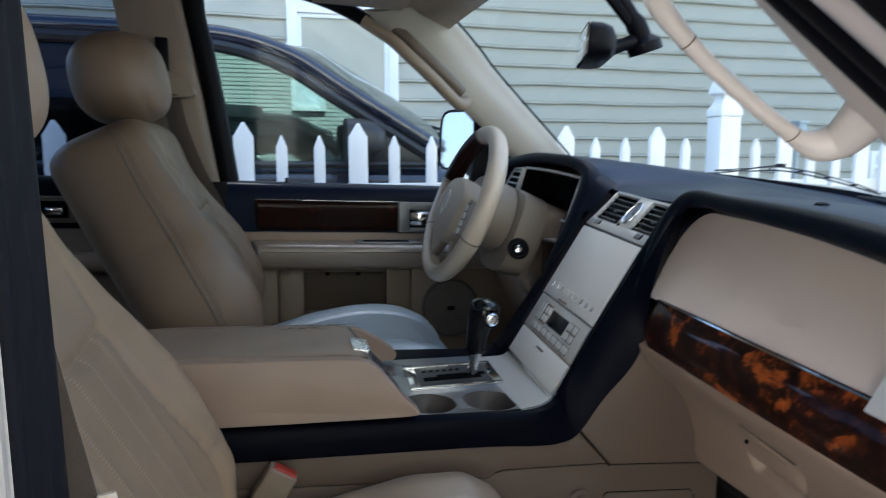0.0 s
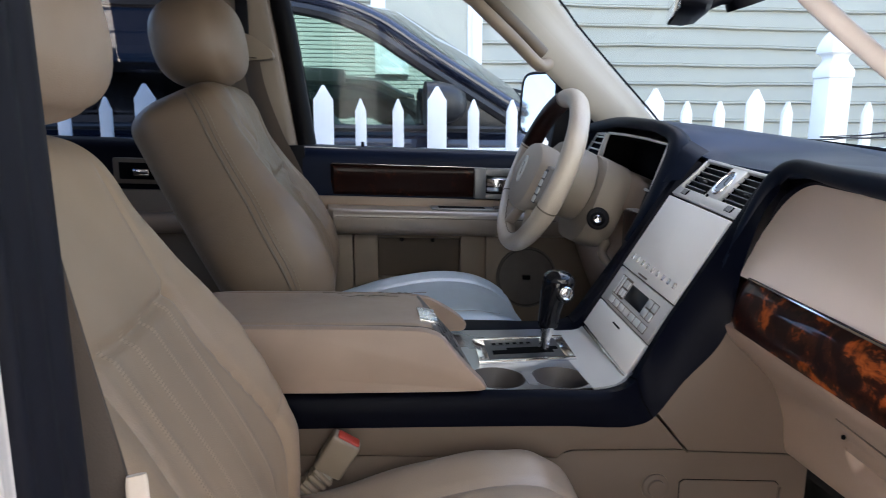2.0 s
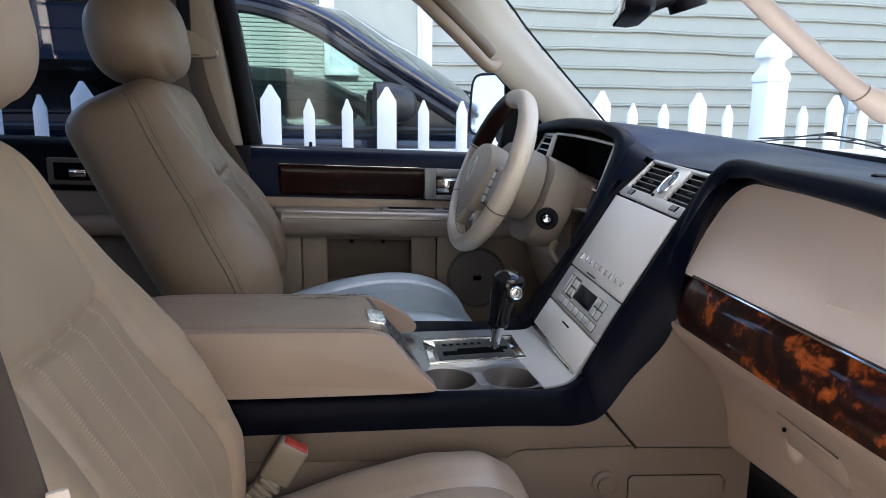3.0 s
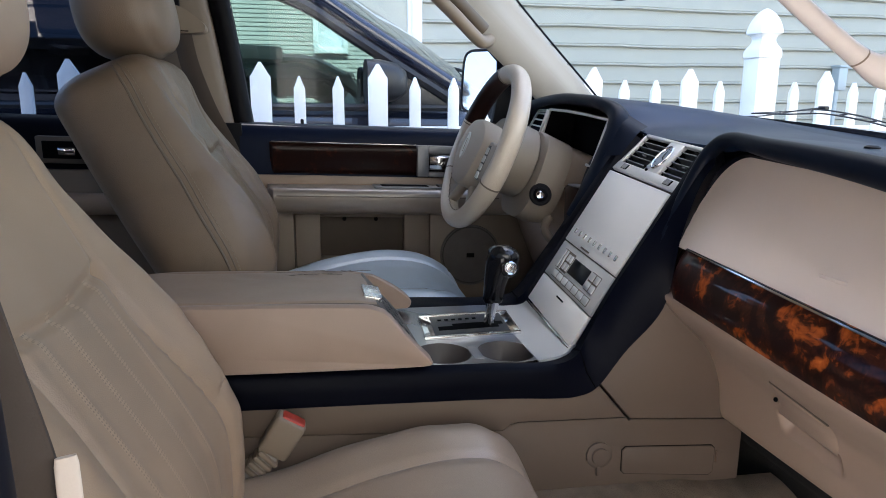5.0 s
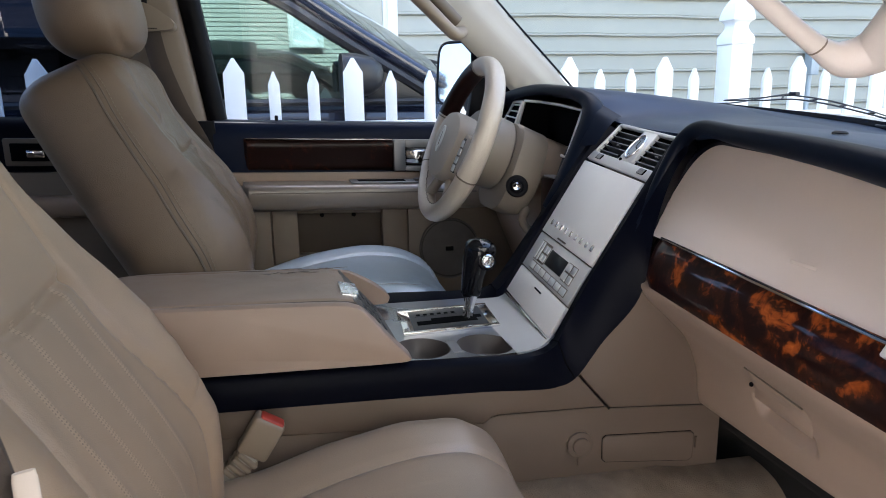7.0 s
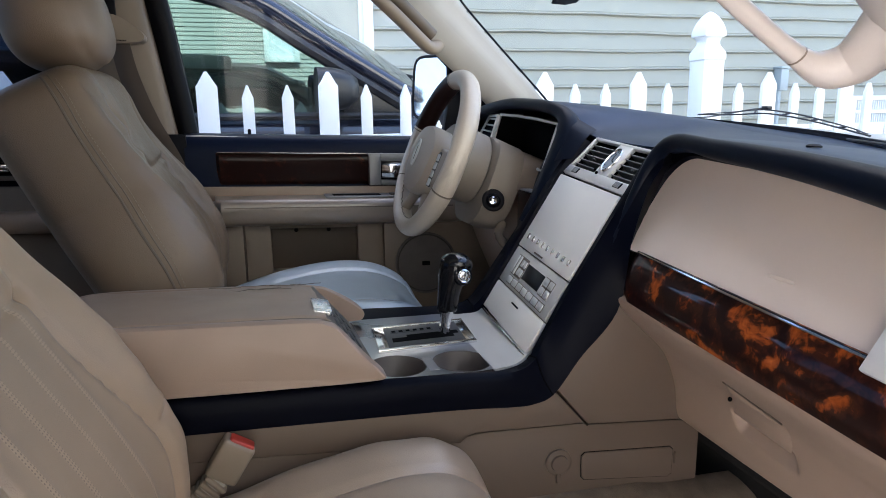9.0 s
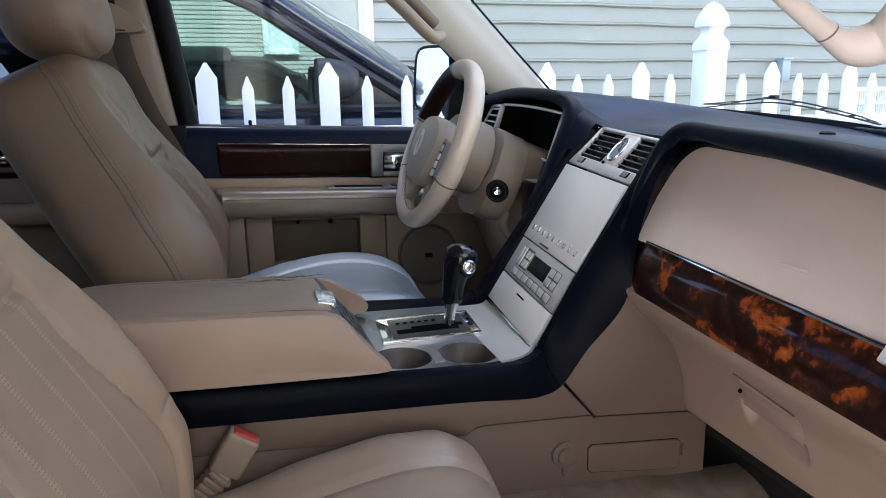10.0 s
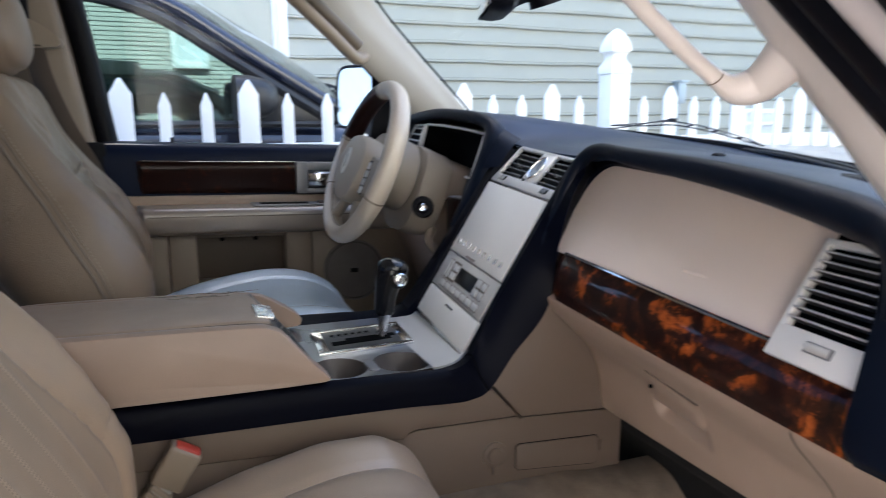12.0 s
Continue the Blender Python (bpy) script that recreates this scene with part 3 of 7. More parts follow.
def build_van():
    """The dark blue people carrier that stands on the far side of the fence."""
    v = thing("parked_minivan", "dark navy parked minivan with green-tinted windows", "vehicle", m=Matrix.Identity(4))
    N, F = 2.32, 4.12
    yc = (N + F) / 2
    # lower body, one skin from tail to nose: station, sill, belt, half width
    st = [(-3.3, 0.45, 1.05, 0.70), (-3.2, 0.32, 1.22, 0.86), (-2.6, 0.28, 1.30, 0.90), (-1.2, 0.26, 1.30, 0.91), (0.0, 0.26, 1.295, 0.91), (0.7, 0.26, 1.285, 0.90), (0.95, 0.28, 1.25, 0.88), (1.25, 0.30, 1.16, 0.84), (1.5, 0.34, 1.02, 0.76), (1.62, 0.42, 0.80, 0.62)]
    rows = []
    for x, lo, hi, w in st:
        ring = []
        for y, z in ((-1.0, 0.0), (-1.035, 0.30), (-1.04, 0.62), (-1.0, 0.94), (-0.95, 1.0), (-0.5, 1.04), (0, 1.05), (0.5, 1.04), (0.95, 1.0), (1.0, 0.94), (1.04, 0.62), (1.035, 0.30), (1.0, 0.0), (0, -0.02)):
            ring.append((x, yc + y * w * 0.97, lerp(lo, hi, z)))
        rows.append(ring)
    part("body", grid(rows, ring=True, caps=True), M["navy"], v, "navy metallic body", sharp=50)
    part("rub_strip", rbox(-2.2, 0.7, N - 0.06, N - 0.03, 0.80, 0.86, 0.006), M["trimblack"], v)
    # roof
    rp = [(-3.1, 1.85), (-2.8, 1.92), (-1.5, 1.965), (-0.6, 1.955), (-0.25, 1.935), (0.0, 1.890), (0.10, 1.85)]
    rows = []
    for x, z in rp:
        rows.append([(x + 0.19 * (1 - q * q) * sstep(-0.9, 0.1, x), yc + q * 0.86, z + 0.02 - 0.075 * abs(q) ** 4) for q in (-1, -0.97, -0.9, -0.6, 0, 0.6, 0.9, 0.97, 1)])
    part("roof", slab(rows, (0, 0, -0.05)), M["navy"], v)

    def bar(name, pts, r, m, lab=""):
        part(name, tube(spline(pts, 14), r, 10, True, 1.0), M[m], v, lab)
    for side in (-1, 1):
        k = yc + side * 0.865
        b = yc + side * 0.905
        rail = [(-3.0, k, 1.86), (-1.5, k, 1.89), (-0.6, k, 1.885), (-0.25, k, 1.868), (0.02, lerp(k, b, 0.1), 1.788), (0.25, lerp(k, b, 0.35), 1.648), (0.5, lerp(k, b, 0.7), 1.495), (0.78, b, 1.325)]
        part("roof_rail", tube([Vector(p) + Vector((0.012, 0, 0.016)) for p in spline(rail, 40)], 0.040, 10), M["navy"], v, "navy roof rail and windshield pillar")
        inner = [(p[0] - 0.030, p[1] + side * 0.012, p[2] - 0.034) for p in rail]
        part("window_seal", tube(spline(inner, 40), 0.030, 8), M["trimblack"], v, "black door window frame")
        part("sail_panel", prism([(0.40, 1.29), (0.76, 1.29), (0.70, 1.36), (0.40, 1.53)], b - 0.012, b + 0.012, "xz", 0.003), M["trimblack"], v)
        bar("pillar", [(-0.62, k, 1.87), (-0.68, b, 1.30)], 0.045, "trimblack")
        bar("pillar", [(-2.0, k, 1.87), (-2.05, b, 1.30)], 0.05, "trimblack")
        part("belt_trim", tube([(-3.0, b + side * 0.004, 1.29), (-1, b + side * 0.004, 1.29), (0.74, b + side * 0.004, 1.28)], 0.018, 8), M["trimblack"], v)
        def gy(z):
            return b + (k - b) * (z - 1.28) / 0.59
        g = [[(xt, gy(zt), zt), (xb, gy(zb), zb)] for xt, zt, xb, zb in ((-2.95, 1.85, -2.95, 1.285), (-1.5, 1.88, -1.5, 1.285), (-0.6, 1.87, -0.6, 1.285), (-0.28, 1.85, -0.2, 1.285), (0.0, 1.775, 0.1, 1.285), (0.23, 1.63, 0.3, 1.285), (0.48, 1.475, 0.52, 1.28), (0.72, 1.32, 0.73, 1.28))]
        part("side_window", grid(g[2:]), M["vanglass"], v, "green-tinted side glass", sharp=1).visible_shadow = False
        part("rear_side_window", grid(g[:3]), M["vanrear"], v, "dark rear side glass", sharp=1).visible_shadow = False
        bar("quarter_bar", [(0.34, lerp(k, b, .45), 1.57), (0.34, b, 1.29)], 0.016, "trimblack")
        mr = part("door_mirror", grid([[(x, b + side * 0.16 + math.copysign(abs(math.cos(a)) ** 0.7, math.cos(a)) * ry, 1.400 + math.copysign(abs(math.sin(a)) ** 0.7, math.sin(a)) * rz) for a in [2 * math.pi * j / 20 for j in range(20)]] for x, ry, rz in ((0.268, 0.098, 0.086), (0.262, 0.112, 0.100), (0.33, 0.110, 0.100), (0.40, 0.092, 0.084), (0.445, 0.055, 0.050), (0.455, 0.02, 0.02))], ring=True, caps=True), M["trimblack"], v, "black door mirror")
        part("mirror_arm", tube([(0.36, b - side * 0.01, 1.32), (0.35, b + side * 0.10, 1.335)], 0.032, 8), M["trimblack"], mr)
    # windshield, cowl and wipers
    bend = [q / 6 for q in range(-6, 7)]
    part("windshield", grid([[(x + d * (1 - q * q), yc + q * w, z - 0.05 * q * q) for q in bend] for x, d, w, z in ((0.06, 0.20, 0.80, 1.905), (0.25, 0.22, 0.83, 1.785), (0.43, 0.23, 0.86, 1.665), (0.62, 0.23, 0.88, 1.535), (0.80, 0.22, 0.90, 1.40))]), M["vanshield"], v, "raked curved windshield").visible_shadow = False
    part("cowl", rbox(0.74, 1.06, yc - 0.8, yc + 0.8, 1.285, 1.325, 0.01), M["trimblack"], v)
    for y0 in (N + 0.25, N + 0.75):
        part("wiper", join(tube([(1.06, y0, 1.36), (0.99, y0 + 0.10, 1.405), (0.90, y0 + 0.28, 1.475)], 0.013, 6), tube([(0.96, y0 - 0.12, 1.415), (0.86, y0 + 0.30, 1.495), (0.80, y0 + 0.55, 1.53)], 0.009, 6)), M["trimblack"], v)
    # seats and wheel inside, seen through the glass
    for sy in (N + 0.45, F - 0.45):
        for sx in (-0.35, -1.35):
            part("seat_back", grid([[(sx - s * 0.16 + math.cos(a) * tx, sy + math.sin(a) * w, 1.0 + s * 0.52) for a in [2 * math.pi * j / 16 for j in range(16)]] for s, tx, w in ((0, .09, .22), (.6, .08, .23), (.9, .06, .19), (1.0, .03, .12))], ring=True, caps=True), M["trimblack"], v, "dark seat back")
            part("headrest", grid([[(sx - 0.19 + math.cos(a) * tx, sy + math.sin(a) * w, 1.55 + s) for a in [2 * math.pi * j / 14 for j in range(14)]] for s, tx, w in ((0, .03, .09), (.02, .05, .12), (.12, .05, .12), (.16, .02, .08))], ring=True, caps=True), M["trimblack"], v)
    part("dashboard", rbox(0.30, 0.85, N + 0.1, F - 0.1, 1.05, 1.27, 0.05, 3), M["trimblack"], v)
    part("far_door_trim", rbox(-2.9, 0.42, F - 0.16, F - 0.10, 1.0, 1.47, 0.03, 3), M["trimblack"], v)
    part("steering_wheel", tube([(0.12 + 0.06 * math.sin(a), N + 0.45 + 0.18 * math.cos(a), 1.22 + 0.17 * math.sin(a)) for a in [2 * math.pi * j / 24 for j in range(25)]], 0.014, 8), M["trimblack"], v)
    for wx in (-2.3, 0.85):
        for wy, s in ((N + 0.02, -1), (F - 0.02, 1)):
            w = part("wheel", lathe((wx, wy, 0.33), (0, s, 0), ((0.18, -0.16), (0.31, -0.16), (0.33, -0.12), (0.33, -0.01), (0.31, 0.03), (0.21, 0.03))), M["rubber"], v)
            part("rim", lathe((wx, wy, 0.33), (0, s, 0), ((0.02, 0.035), (0.06, 0.03), (0.17, 0.015), (0.205, 0.03), (0.21, 0.02), (0.21, -0.02))), M["chrome"], w)


def build_meter():
    m = thing("utility_meter", "pale grey electricity meter box on the siding", "meter box", m=Matrix.Identity(4))
    y = 5.18
    part("box", rbox(5.37, 5.47, y - 0.13, y - 0.02, 1.44, 1.67, 0.01), M["meter"], m)
    part("cover", rbox(5.355, 5.485, y - 0.15, y - 0.02, 1.665, 1.69, 0.006), M["meter"], m)
    part("conduit", tube([(5.41, y - 0.07, 1.45), (5.38, y - 0.07, 0.3)], 0.025, 10), M["meter"], m)


def build_wall_vent():
    v = thing("wall_vent", "white slotted foundation vent in the siding", "vent", m=Matrix.Identity(4))
    y = 5.18
    part("frame", join(rbox(6.42, 6.48, y - 0.05, y, 1.02, 1.38, 0.005), rbox(6.92, 6.98, y - 0.05, y, 1.02, 1.38, 0.005), rbox(6.48, 6.92, y - 0.05, y, 1.33, 1.38, 0.005), rbox(6.48, 6.92, y - 0.05, y, 1.185, 1.225, 0.005), rbox(6.48, 6.92, y - 0.05, y, 1.02, 1.07, 0.005)), M["white"], v, "white frame")
    part("backing", rbox(6.48, 6.92, y - 0.015, y - 0.01, 1.05, 1.35, 0), M["meter"], v)
    for i in range(14):
        for z in (1.07, 1.225):
            part("slat", rbox(6.49 + i * 0.031, 6.505 + i * 0.031, y - 0.035, y - 0.015, z, z + (0.115 if z < 1.1 else 0.105), 0.002, 1), M["white"], v)


build_ground()
build_wall_vent()
far = build_house("house", 5.2, -3.4, 12.0, 0.13, 8.8, -1, M["siding"], "grey-green house with wavy vinyl lap siding", [(0.10, 1.085, 1.78, 2.665)], 3)
build_window(far, 0.10, 1.085, 1.78, 2.665, 5.2)
build_meter()
build_house("neighbouring_house", -4.3, -12.0, -1.25, 0.05, 2.75, 1, M["siding_dark"], "low taupe house with vinyl lap siding beside the drive", (), 11, 0.205, 0.5)
near = build_house("neighbouring_cottage", -3.9, -1.05, 10.0, 0.05, 5.6, 1, M["garage"], "pale green cottage with narrow lap siding beside the drive", (), 21, 0.058)
casing = part("window", join(rbox(0.24, 0.31, -3.90, -3.82, 2.78, 3.52, 0.004), rbox(0.63, 0.70, -3.90, -3.82, 2.78, 3.52, 0.004), rbox(0.31, 0.63, -3.90, -3.82, 3.44, 3.52, 0.004), rbox(0.31, 0.63, -3.90, -3.82, 2.78, 2.86, 0.004)), M["trimwhite"], near, "white window casing")
part("pane", rbox(0.31, 0.63, -3.872, -3.868, 2.86, 3.44, 0), M["blind"], casing, "pale drawn blind behind the glass")
ct = part("corner_board", rbox(-1.28, -1.12, -4.3, -4.2, 0.0, 2.75, 0.01), M["trimwhite"])
tagged(ct, "white corner board of the neighbouring house", "trim", kind="structure")
build_fence()
build_van()

SLOPE = 0.0367

# ---------- seats ----------


def backrest_skin(O, U, F, W, H=0.60, T=0.168, nv=200, nr=240, creased=1.0, slim=0.0, ang=0.55):
    """The upholstered back: side bolsters, a sunk insert with sewn stripes, a shoulder panel above it."""
    def at(v, a):
        e = max(0.0, (v - 0.84) / 0.16) if slim else max(0.0, (v - 0.90) / 0.10)
        top = math.sqrt(max(0.0, 1 - e ** 3.2))
        b = max(0.0, (0.07 - v) / 0.07)
        bot = math.sqrt(max(0.0, 1 - b * b * 0.6))
        w = (0.235 + 0.028 * math.sin(min(1, v / 0.62) * math.pi * 0.9) - 0.035 * sstep(0.45, 1.0, v)) * (0.62 + 0.38 * top) * bot * (1 - slim * (1 - sstep(0.30, 0.75, v)))
        t = T * (1.06 - (0.12 if slim else 0.06) * v) * (0.18 + 0.82 * top) * bot
        c, s = math.cos(a), math.sin(a)
        y = w * math.copysign(abs(c) ** 0.62, c)
        d = t * 0.5 * (math.copysign(abs(s) ** 0.72, s) - 1) - 0.42 * T * 0.82 * (1 - top)
        if s > 0:
            fr = sstep(0.0, 0.55, s)
            ay = abs(y)
            d += fr * top * (0.036 * bumpf(ay, 0.195, 0.055) * (1 - 0.75 * sstep(0.5, 0.85, v)) - 0.006 * bumpf(ay, 0.0, 0.09))
            ys = 0.116 + 0.032 * (1 - sstep(0.28, 0.58, v))
            vt = 0.655 - 0.15 * max(0.0, ys - ay)
            g = 0.0075 * bumpf(ay, ys, 0.0065) * sstep(0.06, 0.12, v) * (1 - sstep(0.655, 0.68, v))
            g += 0.0065 * bumpf(v, vt, 0.012) * (1 - sstep(ys - 0.004, ys + 0.006, ay))
            if ay < ys and v < vt:
                g -= 0.0022 * max(bumpf(ay, 0.026, 0.006), bumpf(ay, 0.078, 0.006)) * sstep(0.05, 0.12, v)
            g += 0.0035 * bumpf(ay, ys + 0.06 * (v - 0.65), 0.007) * sstep(0.62, 0.68, v) * (1 - sstep(0.86, 0.94, v))
            if slim:    # a short pinched crease at the bolster's foot
                g += 0.0035 * bumpf(v - 0.35 * (ay - 0.16), 0.33, 0.007) * bumpf(ay, 0.172, 0.018)
                g += 0.0007 * math.sin(60 * v + 18 * y + 2 * math.sin(14 * ay + 9 * v)) * bumpf(ay, 0.18, 0.04) * sstep(0.1, 0.25, v) * (1 - sstep(0.75, 0.9, v))
            # soft folds in the bolsters, and long pulled creases beside the piping
            g += creased * 0.0040 * math.sin(46 * v + 30 * ay + 3 * math.sin(11 * v + 8 * y)) * bumpf(ay, 0.11, 0.05) * sstep(0.40, 0.65, v)
            g += creased * 0.0024 * math.sin(150 * ay - 16 * v + 2.2 * math.sin(9 * v)) * bumpf(ay, 0.185, 0.035) * sstep(0.25, 0.5, v) * (1 - sstep(0.86, 0.95, v))
            d -= g * fr
            d += creased * fr * (0.034 * sstep(0.08, 0.42, v) + 0.010 * sstep(0.6, 0.9, v))
        d += 0.012 * bumpf(v, 0.36, 0.22) - 0.050 * (1 - sstep(0.0, 0.30, v))
        return O + U * (v * H) + F * d + Vector((0, y, 0))
    rows = [[at(i / (nv - 1), 2 * math.pi * j / nr) for j in range(nr)] for i in range(nv)]
    skin = grid(rows, ring=True, caps=True)
    welts = []
    for sgn in (-1, 1):
        a = ang if sgn > 0 else math.pi - ang
        welts.append(tube([at(v, a) + F * 0.0002 for v in np.linspace(0.05, 0.975, 70)], 0.0024, 6))
        welts.append(tube([at(v, a + sgn * 0.05) + F * 0.0003 for v in np.linspace(0.05, 0.975, 70)], 0.0011, 6))
        stitches = [tube([at(v, a + sgn * 0.085), at(v + 0.007, a + sgn * 0.085)], 0.0010, 5) for v in np.linspace(0.06, 0.95, 78)]
        welts.append(join(*stitches))
    return skin, welts


def cushion_skin(x0, z0, yc, L=0.46, W=0.262, nv=150, nr=180, full=False):
    top = spline([(0, 0.055), (0.10, 0.088), (0.20, 0.108), (0.28, 0.112), (0.35, 0.100), (0.41, 0.066), (0.445, 0.012), (0.455, -0.05)] if full else
                 [(0, 0.005), (0.12, 0.035), (0.24, 0.072), (0.33, 0.086), (0.39, 0.080), (0.43, 0.052), (0.452, 0.005), (0.455, -0.05)], nv)
    rows = []
    for i in range(nv):
        xl, zt = top[i]
        low = -0.115
        k = i / (nv - 1)
        w = W * (0.93 + 0.07 * math.sin(k * math.pi)) * (1 - 0.16 * sstep(0.80, 1.0, k))
        row = []
        for j in range(nr):
            a = 2 * math.pi * j / nr
            c, s = math.cos(a), math.sin(a)
            y = w * math.copysign(abs(c) ** 0.55, c)
            zz = lerp(low, zt, 0.5 + 0.5 * math.copysign(abs(s) ** 0.6, s))
            if s > 0:
                fr = sstep(0.0, 0.5, s) * (1 - sstep(0.92, 1.0, k))
                ay = abs(y)
                zz += fr * (0.022 * bumpf(ay, 0.205, 0.05) - 0.008 * bumpf(ay, 0, 0.12))
                ys = 0.135
                g = 0.006 * bumpf(ay, ys, 0.005) * (1 - sstep(0.70, 0.78, k))
                g += 0.006 * bumpf(k, 0.745 - 0.35 * max(0, ys - ay) * 0.2, 0.011) * (1 - sstep(ys, ys + 0.012, ay))
                g += 0.003 * max(bumpf(ay, 0.026, 0.003), bumpf(ay, 0.078, 0.003)) * (1 - sstep(0.70, 0.74, k)) * (ay < ys)
                if full:    # pulled creases that run into the cross seam, and a second seam along the side
                    g += 0.004 * bumpf(k, 0.70 + 0.25 * y, 0.008)
                    g += 0.0024 * math.sin(70 * k + 26 * y + 2 * math.sin(30 * y)) * bumpf(k, 0.60, 0.12) * bumpf(y, -0.12, 0.08)
                else:
                    g += 0.0012 * math.sin(40 * k + 9 * y) * bumpf(ay, 0.2, 0.05)
                zz -= g * fr
            row.append(Vector((x0 + xl, yc + y, z0 + zz)))
        rows.append(row)
    seam = [min(row[:nr // 2], key=lambda p: abs(p.y - yc + 0.135)) + Vector((0, 0, 0.0030)) for row in rows[int(nv * 0.30):int(nv * 0.74):4]]
    return grid(rows, ring=True, caps=True), seam


def headrest_skin(c, rx, ry, rz, lean):
    q = Matrix.Translation(c) @ Matrix.Rotation(radians(-lean), 4, "Y")
    rows = []
    nu, nv = 40, 56
    for i in range(nu):
        p = -math.pi / 2 + math.pi * (i + 0.02) / (nu - 1 + 0.04)
        row = []
        for j in range(nv):
            a = 2 * math.pi * j / nv

            def pw(f, e):
                return math.copysign(abs(f) ** e, f)
            x = rx * pw(math.cos(p), 0.86) * pw(math.cos(a), 0.86)
            y = ry * pw(math.cos(p), 0.80) * pw(math.sin(a), 0.80)
            z = rz * pw(math.sin(p), 0.80)
            x += 0.010 * (z / rz) ** 2 if x > 0 else 0
            k = 1 - 0.030 * bumpf(x, 0.048, 0.006)
            row.append(q @ Vector((x, y * k, z * k)))
        rows.append(row)
    return grid(rows, ring=True, caps=True)


def build_seat(yc, xb, zb, recline, xc, zc, hx, hz, label, H=0.60, creased=1.0, slim=0.0):
    s = thing("front_seat", label, "car seat", "front seats")
    r = radians(recline)
    U, F = Vector((-math.sin(r), 0, math.cos(r))), Vector((math.cos(r), 0, math.sin(r)))
    O = Vector((xb, yc, zb))
    skin, welts = backrest_skin(O, U, F, 0.26, H, creased=creased, slim=slim, ang=0.15 if slim else 0.30)
    bk = part("backrest", skin, M["leather_holes"] if slim else M["leather_shaded"], s, uv=lambda co: (co.y - yc, (co - O).dot(U) if (co - O).dot(F) > -0.09 else -1.0))
    for i, w in enumerate(welts if not slim else []):
        part("stitching" if i % 3 == 2 else "welt_seam", w, M["tan"] if i % 3 == 2 else M["darktan"], bk, "pale row of stitches" if i % 3 == 2 else "dark welt seam")
    skin, seam = cushion_skin(xc, zc, yc, full=not slim)
    part("seat_cushion", skin, M["leather_glossy"] if slim else M["leather_sky_sheen"], s, uv=lambda co: (co.y - yc, co.x - xc + 0.053 if co.z > zc else -1.0))
    if not slim:
        part("bolster_seam", tube(seam, 0.0017, 6), M["darktan"], s, "dark sewn seam along the bolster")
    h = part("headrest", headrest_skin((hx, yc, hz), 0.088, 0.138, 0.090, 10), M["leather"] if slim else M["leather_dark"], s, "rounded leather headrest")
    for k in (-0.06, 0.06):
        part("headrest_post", tube([(hx - 0.005, yc + k, hz - 0.07), (hx + 0.012, yc + k, hz - 0.19)], 0.006, 10), M["chrome"], h)
    part("side_trim", rbox(xc - 0.02, xc + 0.40, yc - 0.272, yc - 0.235, zc - 0.20, zc - 0.06, 0.012), M["tan"], s)
    part("side_trim", rbox(xc - 0.02, xc + 0.40, yc + 0.235, yc + 0.272, zc - 0.20, zc - 0.06, 0.012), M["tan"], s)
    part("seat_base", rbox(xc + 0.02, xc + 0.38, yc - 0.22, yc + 0.22, 0.55, zc - 0.10, 0.02), M["rubber"], s)
    return s


build_seat(0.42, -0.085, 0.845, 26.5, -0.112, 0.833, -0.374, 1.462, "beige leather driver's seat with a creased, shiny surface")
build_seat(-0.435, -0.105, 0.79, 25.5, -0.225, 0.800, -0.376, 1.392, "beige perforated leather passenger seat with sewn stripes", H=0.585, creased=0.0, slim=0.08)

# ---------- centre console ----------
# the sloping face of the centre stack: foot of the slope, its direction upwards, its normal to the rear
S0 = Vector((0.342, 0.0, 0.960))
SV = Vector((0.535, 0.0, 0.845)).normalized()
SN = Vector((-0.845, 0.0, 0.535)).normalized()
SY = Vector((0, 1, 0))
SX = (SY + SV * 0.08) * 0.865          # the face is turned a little towards the driver
SO = S0 - SY * 0.0176
STK = Matrix(((SX.x, SV.x, SN.x, SO.x), (SX.y, SV.y, SN.y, SO.y), (SX.z, SV.z, SN.z, SO.z), (0, 0, 0, 1)))
STV = STK @ Matrix.Translation((0, 0.286, 0)) @ Matrix.Rotation(radians(-14), 4, "X") @ Matrix.Translation((0, -0.286, 0))


def sbox(y0, y1, v0, v1, w0, w1, r=0.002, seg=2, m=None):
    """A box on the stack's face: across, up the slope, out of it."""
    return rbox(y0, y1, v0, v1, w0, w1, r, seg, m or STK)


